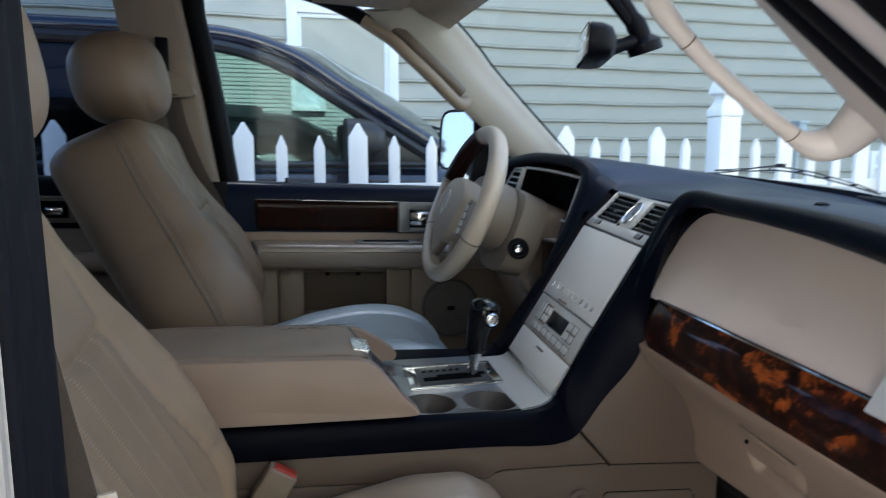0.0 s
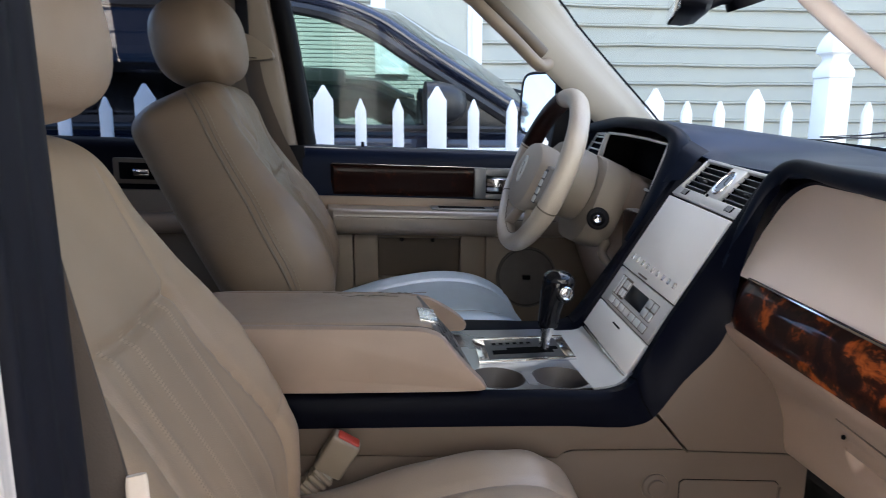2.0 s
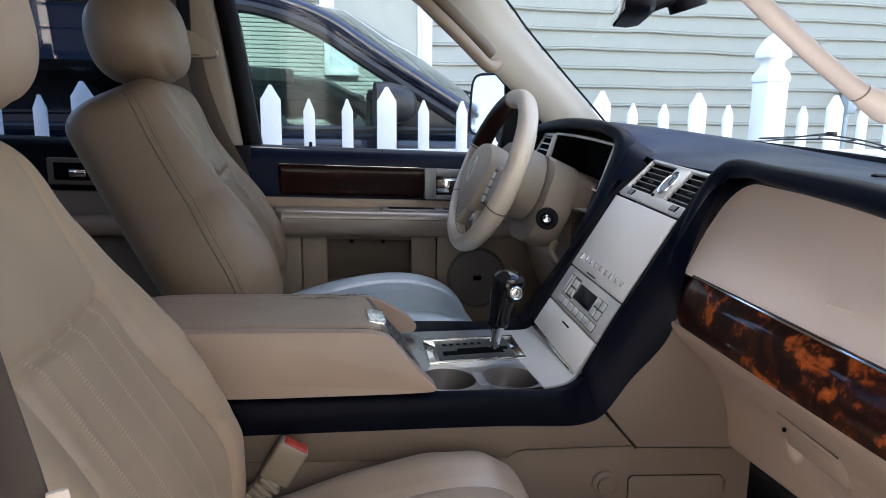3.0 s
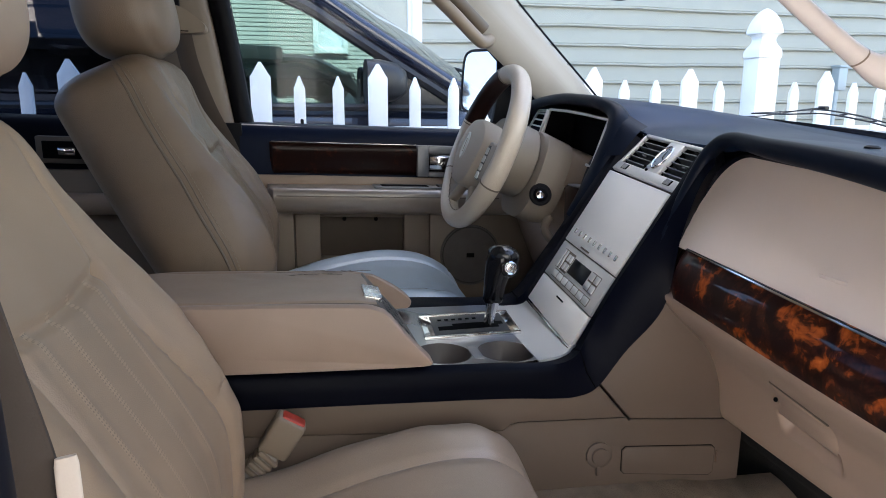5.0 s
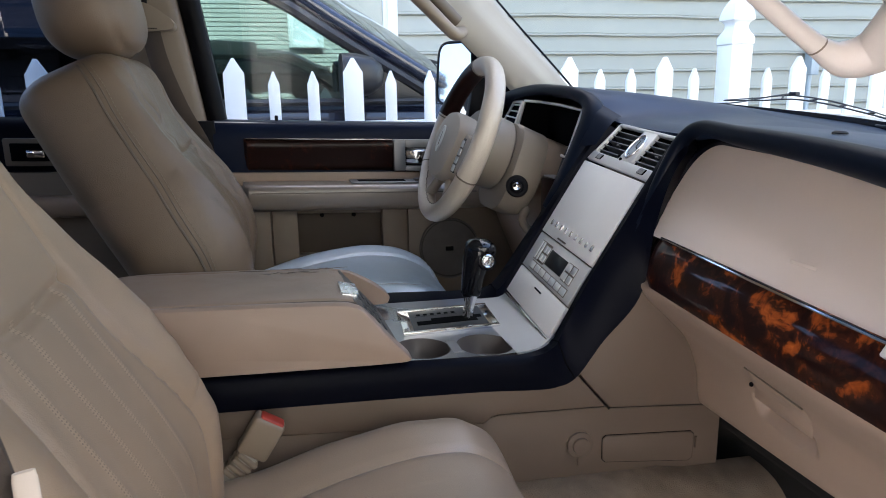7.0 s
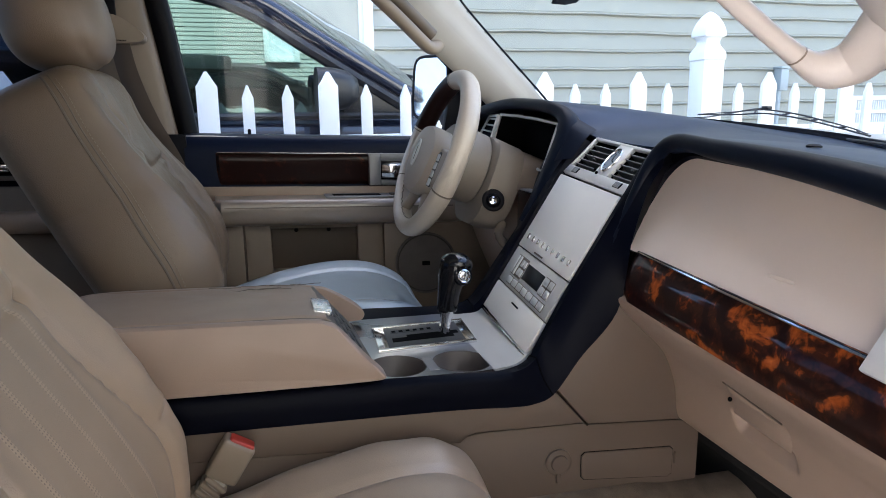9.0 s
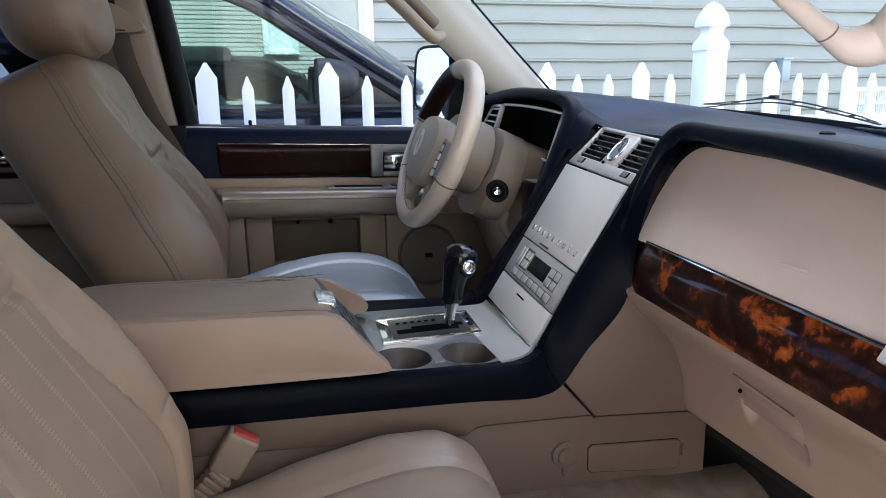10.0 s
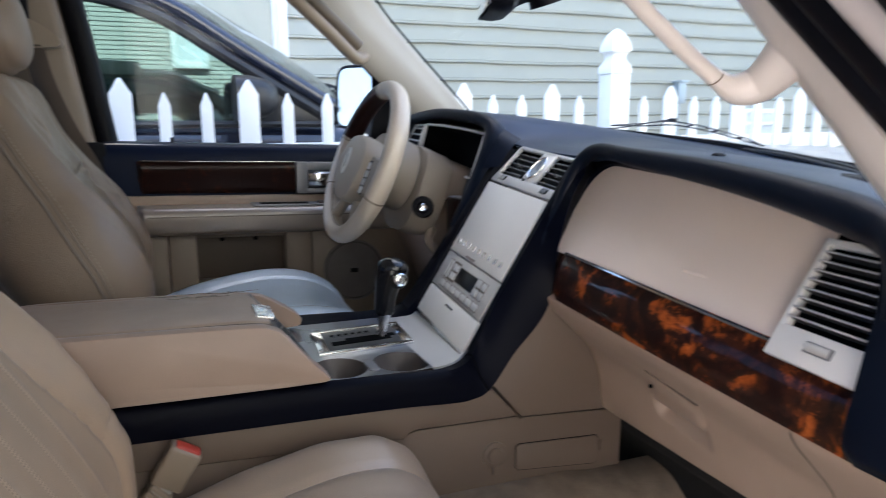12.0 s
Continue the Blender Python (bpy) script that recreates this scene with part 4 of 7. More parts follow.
def frame_side(s):
    """The dark rail that runs along the console's edge and sweeps up round the stack; s = -1 on the passenger's side."""
    inner = [(-0.36, 0.960), (0.0, 0.958), (0.20, 0.955), (0.275, 0.954), (0.322, 0.962), (0.352, 0.990), (0.395, 1.055), (0.445, 1.134), (0.495, 1.212), (0.526, 1.258), (0.542, 1.276)]
    outer = [(-0.36, 0.911), (0.0, 0.909), (0.20, 0.907), (0.285, 0.903), (0.323, 0.9045), (0.354, 0.918), (0.394, 0.970), (0.452, 1.039), (0.470, 1.140), (0.492, 1.212), (0.515, 1.250)]
    ks = [0, 0, 0, 0, 0.35, 0.8, 1, 1, 1, 1, 1]
    I, Q, K = spline(inner, 70), spline(outer, 70), spline([(k,) for k in ks], 70)
    rows = []
    for (xi, zi), (xo, zo), k in zip(I, Q, K):
        k = max(0.0, min(1.0, float(k[0])))
        yi = lerp(0.164, 0.132, k) if s < 0 else lerp(0.108, 0.097, k)
        ym = yi + 0.010
        flat = [(xi, yi, zi - 0.004), (xi, ym, zi), (xi, 0.181, zi - 0.003), (xi, 0.188, zi - 0.012), (xo, 0.190, lerp(zi, zo, 0.6)), (xo, 0.190, zo), (xo, 0.17, zo - 0.002), (xi, yi, zi - 0.03)]
        n = Vector((SN.x, 0, SN.z))
        A, B = Vector((xi, 0, zi)), Vector((xo, 0, zo))
        up = [(A - n * 0.006, yi), (A + n * 0.004, yi + 0.005), (A + n * 0.006, yi + 0.018), (A.lerp(B, 0.25) + n * 0.007, 0.164), (A.lerp(B, 0.6) + n * 0.006, 0.180), (B, 0.190), (B - n * 0.006, 0.178), (A - n * 0.05, yi)]
        row = []
        for f, (p, y) in zip(flat, up):
            v = Vector(f).lerp(Vector((p.x, y, p.z)), k)
            row.append((v.x, s * v.y, v.z))
        rows.append(row)
    seam = [Vector(rows[28 + (6 * j) // 5][j]) + Vector((-0.0002, s * 0.0002, 0.0002)) for j in range(6)]
    return grid(rows, ring=True, caps=True), tube(seam, 0.0011, 6)


def build_console():
    c = thing("centre_console", "beige and black centre console with armrest and silver controls", "console")
    # lower body with a stepped seam
    for s in (-1, 1):
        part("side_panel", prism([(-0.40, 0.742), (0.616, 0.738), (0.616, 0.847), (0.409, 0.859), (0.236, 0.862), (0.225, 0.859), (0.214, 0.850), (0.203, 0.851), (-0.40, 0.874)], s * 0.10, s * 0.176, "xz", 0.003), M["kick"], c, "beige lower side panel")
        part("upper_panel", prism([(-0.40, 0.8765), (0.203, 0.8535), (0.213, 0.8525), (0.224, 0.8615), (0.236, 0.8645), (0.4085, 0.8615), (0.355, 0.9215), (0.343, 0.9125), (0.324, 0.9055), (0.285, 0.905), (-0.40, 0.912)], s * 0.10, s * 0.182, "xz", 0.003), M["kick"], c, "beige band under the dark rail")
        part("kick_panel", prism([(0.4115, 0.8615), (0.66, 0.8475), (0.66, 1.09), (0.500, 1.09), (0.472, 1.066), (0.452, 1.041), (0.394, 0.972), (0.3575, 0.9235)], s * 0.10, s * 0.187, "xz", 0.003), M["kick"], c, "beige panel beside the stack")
        body, seam = frame_side(s)
        rail = part("edge_rail", body, M["black"], c, "navy-black padded rail")
        part("rail_seam", seam, M["hole"], rail)
    part("tunnel_carpet", grid([[(x, y, z - 0.02 * sstep(0.52, 0.62, x)) for y, z in spline([(-0.150, 0.747), (-0.185, 0.746), (-0.225, 0.735), (-0.27, 0.70), (-0.34, 0.64), (-0.44, 0.60), (-0.60, 0.57)], 18)] for x in np.linspace(-0.40, 0.70, 18)]), M["carpet"], c, "beige carpet over the tunnel")
    # top tray
    cups = ((0.233, -0.1235, 0.0430), (0.135, -0.1225, 0.0420))
    bm = bmesh.new()
    loops = [[(-0.36, -0.168), (0.250, -0.168), (0.278, -0.162), (0.294, -0.150), (0.298, -0.140), (0.298, 0.118), (-0.36, 0.118)]] + [[(x + r * math.cos(2 * math.pi * j / 32), y + r * math.sin(2 * math.pi * j / 32)) for j in range(32)] for x, y, r in cups]
    for lp in loops:
        vs = [bm.verts.new((x, y, 0.9535)) for x, y in lp]
        for i in range(len(vs)):
            bm.edges.new((vs[i], vs[(i + 1) % len(vs)]))
    bmesh.ops.triangle_fill(bm, edges=bm.edges[:], use_beauty=True)
    part("top_tray", bm, M["tray"], c, "satin silver top tray with two cup wells")
    for x, y, r in cups:
        cup = part("cup_holder", lathe((x, y, 0.9535), (0, 0, 1), ((r + 0.003, -0.055), (r + 0.0015, -0.002), (r + 0.001, 0.0004), (r + 0.0002, 0.0003), (r - 0.0006, -0.002), (r - 0.004, -0.030), (r - 0.008, -0.034), (r - 0.012, -0.036), (0.002, -0.036))), M["cup"], c, "dark rubber-lined cup holder")
        # Black disc on the cup floor stands for the shade at its depth.
        part("cup_floor_shade", lathe((x, y, 0.9180), (0, 0, 1), ((r - 0.012, 0.0), (r - 0.0125, 0.001), (r - 0.02, 0.001), (0.002, 0.001))), M["hole"], cup)
    part("cup_bridge", rbox(0.176, 0.192, -0.150, -0.098, 0.951, 0.9545, 0.0012), M["bezel"], c, "silver bridge between the cup wells")
    # shifter plate: a bright frame round a dark gate
    PM = Matrix.Translation((0.196, -0.001, 0.953)) @ Matrix.Rotation(radians(6.5), 4, "Z") @ Matrix(((1, 0.20, 0, 0), (0, 1, 0, 0), (0, 0, 1, 0), (0, 0, 0, 1)))
    pl = part("shift_plate", join(rbox(-0.074, 0.092, -0.058, -0.049, 0, 0.0062, 0.0018, 2, PM), rbox(-0.074, 0.092, 0.049, 0.058, 0, 0.0062, 0.0018, 2, PM), prism([(-0.074, 0), (-0.052, 0), (-0.052, 0.0036), (-0.073, 0.0060)], -0.0485, 0.0485, "xz", 0.0008, 2, PM), prism([(0.072, 0), (0.092, 0), (0.091, 0.0060), (0.072, 0.0036)], -0.0485, 0.0485, "xz", 0.0008, 2, PM)), M["chrome"], c, "chrome frame of the shifter plate")
    part("gate", rbox(-0.059, 0.081, -0.049, 0.049, 0, 0.004, 0.001, 2, PM), M["gate"], pl, "grey gate with a dark slot")
    part("slot", join(rbox(-0.046, 0.06, -0.024, -0.006, 0.0035, 0.0048, 0.0005, 1, PM), rbox(-0.02, 0.07, -0.010, 0.004, 0.0035, 0.0049, 0.0005, 1, PM)), M["hole"], pl)
    part("quadrant", rbox(-0.046, 0.030, 0.018, 0.032, 0.0035, 0.0046, 0.0004, 1, PM), M["gate"], pl, "grey gear scale")
    for i in range(6):
        part("scale_mark", rbox(-0.043 + i * 0.0125, -0.036 + i * 0.0125, 0.021, 0.029, 0.0046, 0.0052, 0.0003, 1, PM), M["hole"], pl)
    # armrest: padded lid with cut-back cheeks and a dark panel between them
    prof = spline([(-0.34, 0.966), (-0.345, 1.00), (-0.33, 1.034), (-0.28, 1.046), (-0.15, 1.047), (0.0, 1.045), (0.034, 1.040), (0.050, 1.030), (0.080, 0.995), (0.104, 0.970), (0.106, 0.963), (0.095, 0.961)], 60)
    loopz = [(float(x), float(z)) for x, z in prof] + [(0.05, 0.960), (-0.10, 0.960), (-0.25, 0.961)]
    far = spline([(-0.34, 0.966), (-0.345, 1.00), (-0.33, 1.034), (-0.28, 1.046), (-0.15, 1.047), (0.0, 1.045), (0.044, 1.040), (0.062, 1.033), (0.095, 1.008), (0.114, 0.990), (0.121, 0.978), (0.117, 0.966), (0.104, 0.963)], 60)
    farz = [(float(x), float(z)) for x, z in far] + [(0.05, 0.960), (-0.10, 0.960), (-0.25, 0.961)]
    for s in (-1, 1):
        rows = []
        for y, g in ((0.1925, 0.93), (0.1915, 0.965), (0.1885, 0.988), (0.184, 0.998), (0.172, 1.0), (0.163, 1.002), (0.1595, 0.990), (0.158, 0.97)):
            rows.append([(lerp(-0.10, x, lerp(1, g, 0.35)) + 0.0, s * (y - 0.016 * sstep(1.000, 1.047, z) * sstep(0.165, 0.185, y)) - (0.082 if s > 0 else 0.0), lerp(0.985, z - (0.016 * (z - 0.96) / 0.085 if s > 0 else 0.0), g)) for x, z in (loopz if s < 0 else farz)])
        part("armrest_cheek", grid(rows, ring=True, caps=True), M["leather_cheek"], c, "padded cheek of the armrest")
    rows = []
    for x in np.linspace(-0.335, 0.034, 40):
        row = []
        for y in np.linspace(-0.157, 0.075, 40):
            z = 1.0455 - 0.014 * sstep(-0.16, 0.09, y) + 0.002 * (1 - ((y + 0.041) / 0.116) ** 4) - 0.010 * sstep(-0.29, -0.335, x) - 0.004 * sstep(0.0, 0.034, x)
            z -= 0.004 * bumpf(abs(y + 0.041), 0.116, 0.003)
            z += 0.0022 * bumpf(y, 0.035, 0.03) * math.sin(60 * x + 40 * y) * bumpf(x, -0.08, 0.10)
            row.append((x, y, z))
        rows.append(row)
    lid = part("armrest_lid", slab(rows, (0, 0, -0.03)), M["leather"], c, "worn leather armrest lid, cracked along its far edge")
    part("lid_seam", tube([(x, -0.1605, 1.0452 - 0.004 * sstep(0.0, 0.034, x)) for x in np.linspace(-0.33, 0.036, 14)], 0.0013, 6), M["darktan"], lid, "dark sewn seam")
    crack = random.Random(5)
    for k in range(9):
        x = -0.13 + 0.016 * k + crack.uniform(-0.006, 0.006)
        y = 0.048 + crack.uniform(-0.014, 0.014)
        pts = [(x + 0.016 * i + crack.uniform(-0.003, 0.003), y + crack.uniform(-0.006, 0.006), 1.0362) for i in range(4)]
        part("crack", tube(pts, 0.0005, 5), M["darktan"], lid)
    part("latch", prism([(-0.012, -0.046), (0.009, -0.050), (0.013, -0.044), (0.013, 0.010), (-0.012, 0.014)], -0.006, 0.0010, "xy", 0.0012, 2, Matrix.Translation((0.032, -0.083, 1.0455)) @ Matrix.Rotation(radians(2), 4, "X") @ Matrix.Rotation(radians(7), 4, "Y")), M["latch"], c, "worn chrome lid latch")
    part("vent_panel", rbox(-0.046, 0.050, -0.155, 0.072, -0.006, 0.004, 0.003, 2, Matrix.Translation((0.062, -0.040, 0.9995)) @ Matrix.Rotation(radians(-3.3), 4, "X") @ Matrix.Rotation(radians(49), 4, "Y") @ Matrix.Translation((0, 0.040, 0))), M["ventpanel"], c, "brown-grey panel below the lid")
    for i in range(4):
        for y0, y1 in ((-0.128, -0.084), (-0.076, -0.034), (-0.020, 0.020)):
            part("vent_slot", rbox(-0.0028, 0.0028, y0, y1, 0.0, 0.0052, 0.001, 2, Matrix.Translation((0.050 + i * 0.0095, -0.040, 1.0140 - i * 0.0109)) @ Matrix.Rotation(radians(-3.3), 4, "X") @ Matrix.Rotation(radians(49), 4, "Y") @ Matrix.Translation((0, 0.040, 0))), M["gate"], c)
    # stack
    part("stack_body", prism([(0.345, 0.940), (0.352, 0.960), (0.498, 1.170), (0.568, 1.228), (0.66, 1.22), (0.66, 0.90)], -0.131, 0.098, "xz", 0.001), M["darktan"], c)
    foot = ((0.268, 0.9542, 0.167), (0.288, 0.9545, 0.163), (0.306, 0.9550, 0.156), (0.320, 0.9560, 0.146), (0.330, 0.9575, 0.136), (0.337, 0.9605, 0.130), (0.342, 0.9650, 0.127))
    # Paler silver than the tray stands in for the highlight on this foot.
    part("lower_tray", slab([[(x, y, z) for y in np.linspace(-w, 0.106, 8)] for x, z, w in foot], (0.004, 0, -0.006)), M["silver_light"], c, "curved silver foot of the stack")
    part("ash_drawer", sbox(-0.128, 0.128, 0.003, 0.0585, 0, 0.008), M["silver"], c, "silver drawer front")
    part("foot_line", sbox(-0.130, 0.128, -0.003, 0.001, 0.002, 0.0100, 0.001), M["chrome"], c, "thin bright line at the foot of the stack")
    part("climate_panel", sbox(-0.128, 0.128, 0.0605, 0.131, 0, 0.008), M["silver_light"], c, "silver climate control panel")
    door = part("screen_door", sbox(-0.128, 0.128, 0.133, 0.285, 0, 0.009), M["silver"], c, "silver flip door with raised letters blanked to bars")
    part("vent_plate", join(*[sbox(*q, 0, 0.008, 0.002, 2, STV) for q in ((-0.142, 0.130, 0.289, 0.3085), (-0.152, 0.128, 0.3735, 0.380), (-0.152, -0.143, 0.307, 0.375), (0.122, 0.129, 0.307, 0.375), (-0.036, 0.018, 0.307, 0.375))]), M["silver_light"], c, "silver plate round two vents and a clock")
    for y0, y1 in ((-0.144, -0.036), (0.018, 0.123)):
        v = part("air_vent", sbox(y0, y1, 0.307, 0.375, -0.026, -0.022, 0, 1, STV), M["hole"], c, "black air vent")
        for i in range(5):
            part("slat", sbox(y0, y1, 0.3160 + i * 0.0117, 0.3174 + i * 0.0117, -0.016, 0.003, 0.0005, 1, STV), M["gate"], v)
            part("slat_edge", sbox(y0, y1, 0.3158 + i * 0.0117, 0.3176 + i * 0.0117, 0.003, 0.0046, 0.0006, 1, STV), M["bezel"], v)
        part("vane_tab", sbox((y0 + y1) / 2 - 0.006, (y0 + y1) / 2 + 0.006, 0.333, 0.337, 0.000, 0.006, 0.0015, 2, STV), M["gate"], v)
    oval = STV @ Matrix.Translation((-0.008, 0.340, 0)) @ Matrix.Rotation(radians(-12), 4, "Z")

    def oval_ring(prof):
        return grid([[oval @ Vector((0.0185 * r * math.cos(2 * math.pi * j / 36), 0.0255 * r * math.sin(2 * math.pi * j / 36), h)) for j in range(36)] for r, h in prof], ring=True, caps=True)
    ck = part("clock", oval_ring(((1.0, 0.006), (1.03, 0.0095), (0.99, 0.0112), (0.94, 0.0100), (0.93, 0.008))), M["chrome"], c, "oval analogue clock in a silver ring")
    part("clock_face", oval_ring(((0.935, 0.007), (0.935, 0.0088), (0.02, 0.0088))), M["clockface"], ck, "pale blue clock face")
    part("clock_hand", join(rbox(-0.0006, 0.0006, 0, 0.014, 0.0092, 0.0098, 0, 1, oval), rbox(-0.0008, 0.0008, 0, 0.010, 0.0092, 0.0098, 0, 1, oval @ Matrix.Rotation(2.2, 4, "Z"))), M["hole"], ck)
    for i in range(12):
        a = i * math.pi / 6
        part("hour_mark", rbox(-0.0004, 0.0004, -0.0014, 0.0014, 0.0088, 0.0094, 0, 1, oval @ Matrix.Translation((0.0145 * math.sin(a), 0.0195 * math.cos(a), 0)) @ Matrix.Rotation(-a, 4, "Z")), M["hole"], ck)
    for k in (0.004, 0.018):
        part("clock_button", cyl(STV @ Vector((k, 0.3075 + k * 0.3, 0.007)), SN, 0.0028, 0.0028, 0.003, 10), M["hole"], ck)
    for y in (-0.094, 0.086):
        w = part("vent_wheel", sbox(y - 0.014, y + 0.014, 0.2935, 0.3065, 0.004, 0.0088, 0.003, 2, STV), M["hole"], c)
        for i in range(4):
            part("rib", sbox(y - 0.009 + i * 0.005, y - 0.0065 + i * 0.005, 0.2945, 0.3055, 0.0085, 0.0100, 0.0005, 1, STV), M["bezel"], w)
    # nine blank raised bars where the lettering stands
    for i in range(9):
        y = 0.100 - i * 0.0250
        part("letter_bar", sbox(y - 0.0045, y + 0.0045, 0.1515, 0.1620, 0.008, 0.0108, 0.001), M["chrome"], door, "chrome bar")
    part("pull_lip", sbox(0.0, 0.042, 0.1365, 0.1395, 0.008, 0.0105, 0.001), M["darktan"], door)
    part("climate_display", sbox(-0.048, 0.037, 0.0875, 0.1165, 0.006, 0.0088, 0.001), M["screen"], c, "dark climate display")
    part("button_gap", sbox(-0.1010, 0.0915, 0.0655, 0.0806, 0.006, 0.0085, 0.0005, 1), M["darktan"], c)
    part("button_gap", sbox(-0.0965, -0.0535, 0.0855, 0.1180, 0.006, 0.0085, 0.0005, 1), M["darktan"], c)
    part("button_gap", sbox(0.0405, 0.0975, 0.083, 0.1210, 0.006, 0.0085, 0.0005, 1), M["darktan"], c)
    for i in range(7):
        y = 0.078 - i * 0.0275
        part("climate_button", sbox(y - 0.012, y + 0.012, 0.0665, 0.0795, 0.006, 0.0100, 0.002), M["button"], c)
    for sgn in (-1, 1):
        for i in range(2):
            for j in range(2):
                y = -0.064 - i * 0.022 if sgn < 0 else 0.048 + i * 0.014
                part("climate_button", sbox(y - (0.009 if sgn < 0 else 0.006), y + (0.009 if sgn < 0 else 0.006), 0.0865 + j * 0.0165, 0.1005 + j * 0.0165, 0.006, 0.0100, 0.002), M["button"], c)
    part("temperature_key", sbox(0.074, 0.083, 0.084, 0.120, 0.006, 0.0100, 0.002), M["button"], c)
    part("temperature_key", sbox(0.087, 0.096, 0.084, 0.120, 0.006, 0.0100, 0.002), M["button"], c)
    part("drawer_slot", sbox(-0.018, 0.018, 0.0435, 0.0465, 0.007, 0.0088, 0.0005, 1), M["hole"], c)
    for s in (-1, 1):
        part("joint_line", prism([(0.4095, 0.8585), (0.66, 0.8445), (0.66, 0.8465), (0.4115, 0.8608)], s * 0.16, s * 0.1872, "xz", 0), M["darktan"], c)
        part("joint_line", prism([(0.224, 0.8597), (0.236, 0.8625), (0.4085, 0.8598), (0.4085, 0.8612), (0.236, 0.8642), (0.223, 0.8612)], s * 0.16, s * 0.1822, "xz", 0), M["darktan"], c)
    # passenger side fittings
    o = part("power_socket", lathe((0.368, -0.176, 0.800), (0, -1, 0), ((0.021, 0), (0.021, 0.004), (0.017, 0.006), (0.014, 0.006), (0.013, 0.009), (0.002, 0.010))), M["kick"], c, "beige socket cap")
    part("cap_gap", lathe((0.368, -0.1745, 0.800), (0, -1, 0), ((0.0205, 0.0), (0.0205, 0.0022), (0.0222, 0.0022), (0.0222, 0.0))), M["tan"], o)
    part("cap_tab", rbox(0.364, 0.372, -0.182, -0.176, 0.766, 0.783, 0.002), M["kick"], o)
    fl = [(0.407, 0.771), (0.413, 0.765), (0.560, 0.751), (0.567, 0.756), (0.568, 0.796), (0.562, 0.802), (0.413, 0.810), (0.407, 0.805)]
    flap = part("storage_flap", prism(fl, -0.1785, -0.172, "xz", 0.0015), M["kick"], c, "flush beige storage flap")
    mid = Vector((0.487, 0.7805))
    part("flap_gap", prism([tuple(mid + (Vector(p) - mid) * 1.0 + Vector((math.copysign(0.0009, p[0] - mid.x), math.copysign(0.0009, p[1] - mid.y)))) for p in fl], -0.1768, -0.172, "xz", 0), M["hole"], flap)
    part("finger_tab", rbox(0.5705, 0.5745, -0.1795, -0.172, 0.772, 0.792, 0.0018), M["kick"], flap)
    return c


def spline_rows(rows, n):
    """More rings between the given ones, on smooth curves."""
    cols = [spline([r[j] for r in rows], n) for j in range(len(rows[0]))]
    return [[tuple(c[i]) for c in cols] for i in range(n)]


def build_shifter():
    s = thing("gear_lever", "black gear lever with a chrome shank and button", "gear lever", m=CAR @ Matrix.Translation((0.003, 0, -0.006)))
    part("shank", tube([(0.236, 0.0, 0.952), (0.240, 0.0, 0.980), (0.244, 0.0, 1.003)], [0.014, 0.012, 0.0155], 12, flat=0.7), M["chrome"], s, "chrome shank")
    rows = []
    for z, x, rx, ry in ((1.000, 0.243, 0.012, 0.012), (1.004, 0.244, 0.0165, 0.015), (1.03, 0.247, 0.0185, 0.018), (1.05, 0.252, 0.022, 0.021), (1.067, 0.258, 0.0265, 0.024), (1.080, 0.2605, 0.0268, 0.0245), (1.090, 0.260, 0.022, 0.020), (1.097, 0.258, 0.010, 0.009)):
        rows.append([(x + rx * math.cos(a), ry * math.sin(a), z) for a in [2 * math.pi * j / 24 for j in range(24)]])
    k = part("knob", grid(spline_rows(rows, 40), ring=True, caps=True), M["gloss"], s, "gloss black leather-wrapped knob")
    part("cap_band", lathe((0.2595, 0.0, 1.0835), (0.0, -0.1, 1), ((0.0250, -0.001), (0.0258, 0.0), (0.0235, 0.006), (0.0165, 0.0115), (0.002, 0.0145))), M["gloss_cap"], k, "polished dark cap")
    boss = part("button_boss", lathe((0.265, -0.018, 1.064), (0.12, -1, 0.10), ((0.0165, -0.012), (0.0165, 0.002), (0.0150, 0.0055), (0.0120, 0.0065), (0.001, 0.0065))), M["gloss"], k)
    part("button", lathe((0.265, -0.018, 1.064), (0.12, -1, 0.10), ((0.0112, 0.004), (0.0112, 0.0078), (0.0098, 0.0086), (0.0082, 0.0076), (0.0074, 0.0064), (0.004, 0.0078), (0.001, 0.0082))), M["chrome"], boss, "chrome push button")


# ---------- dashboard ----------


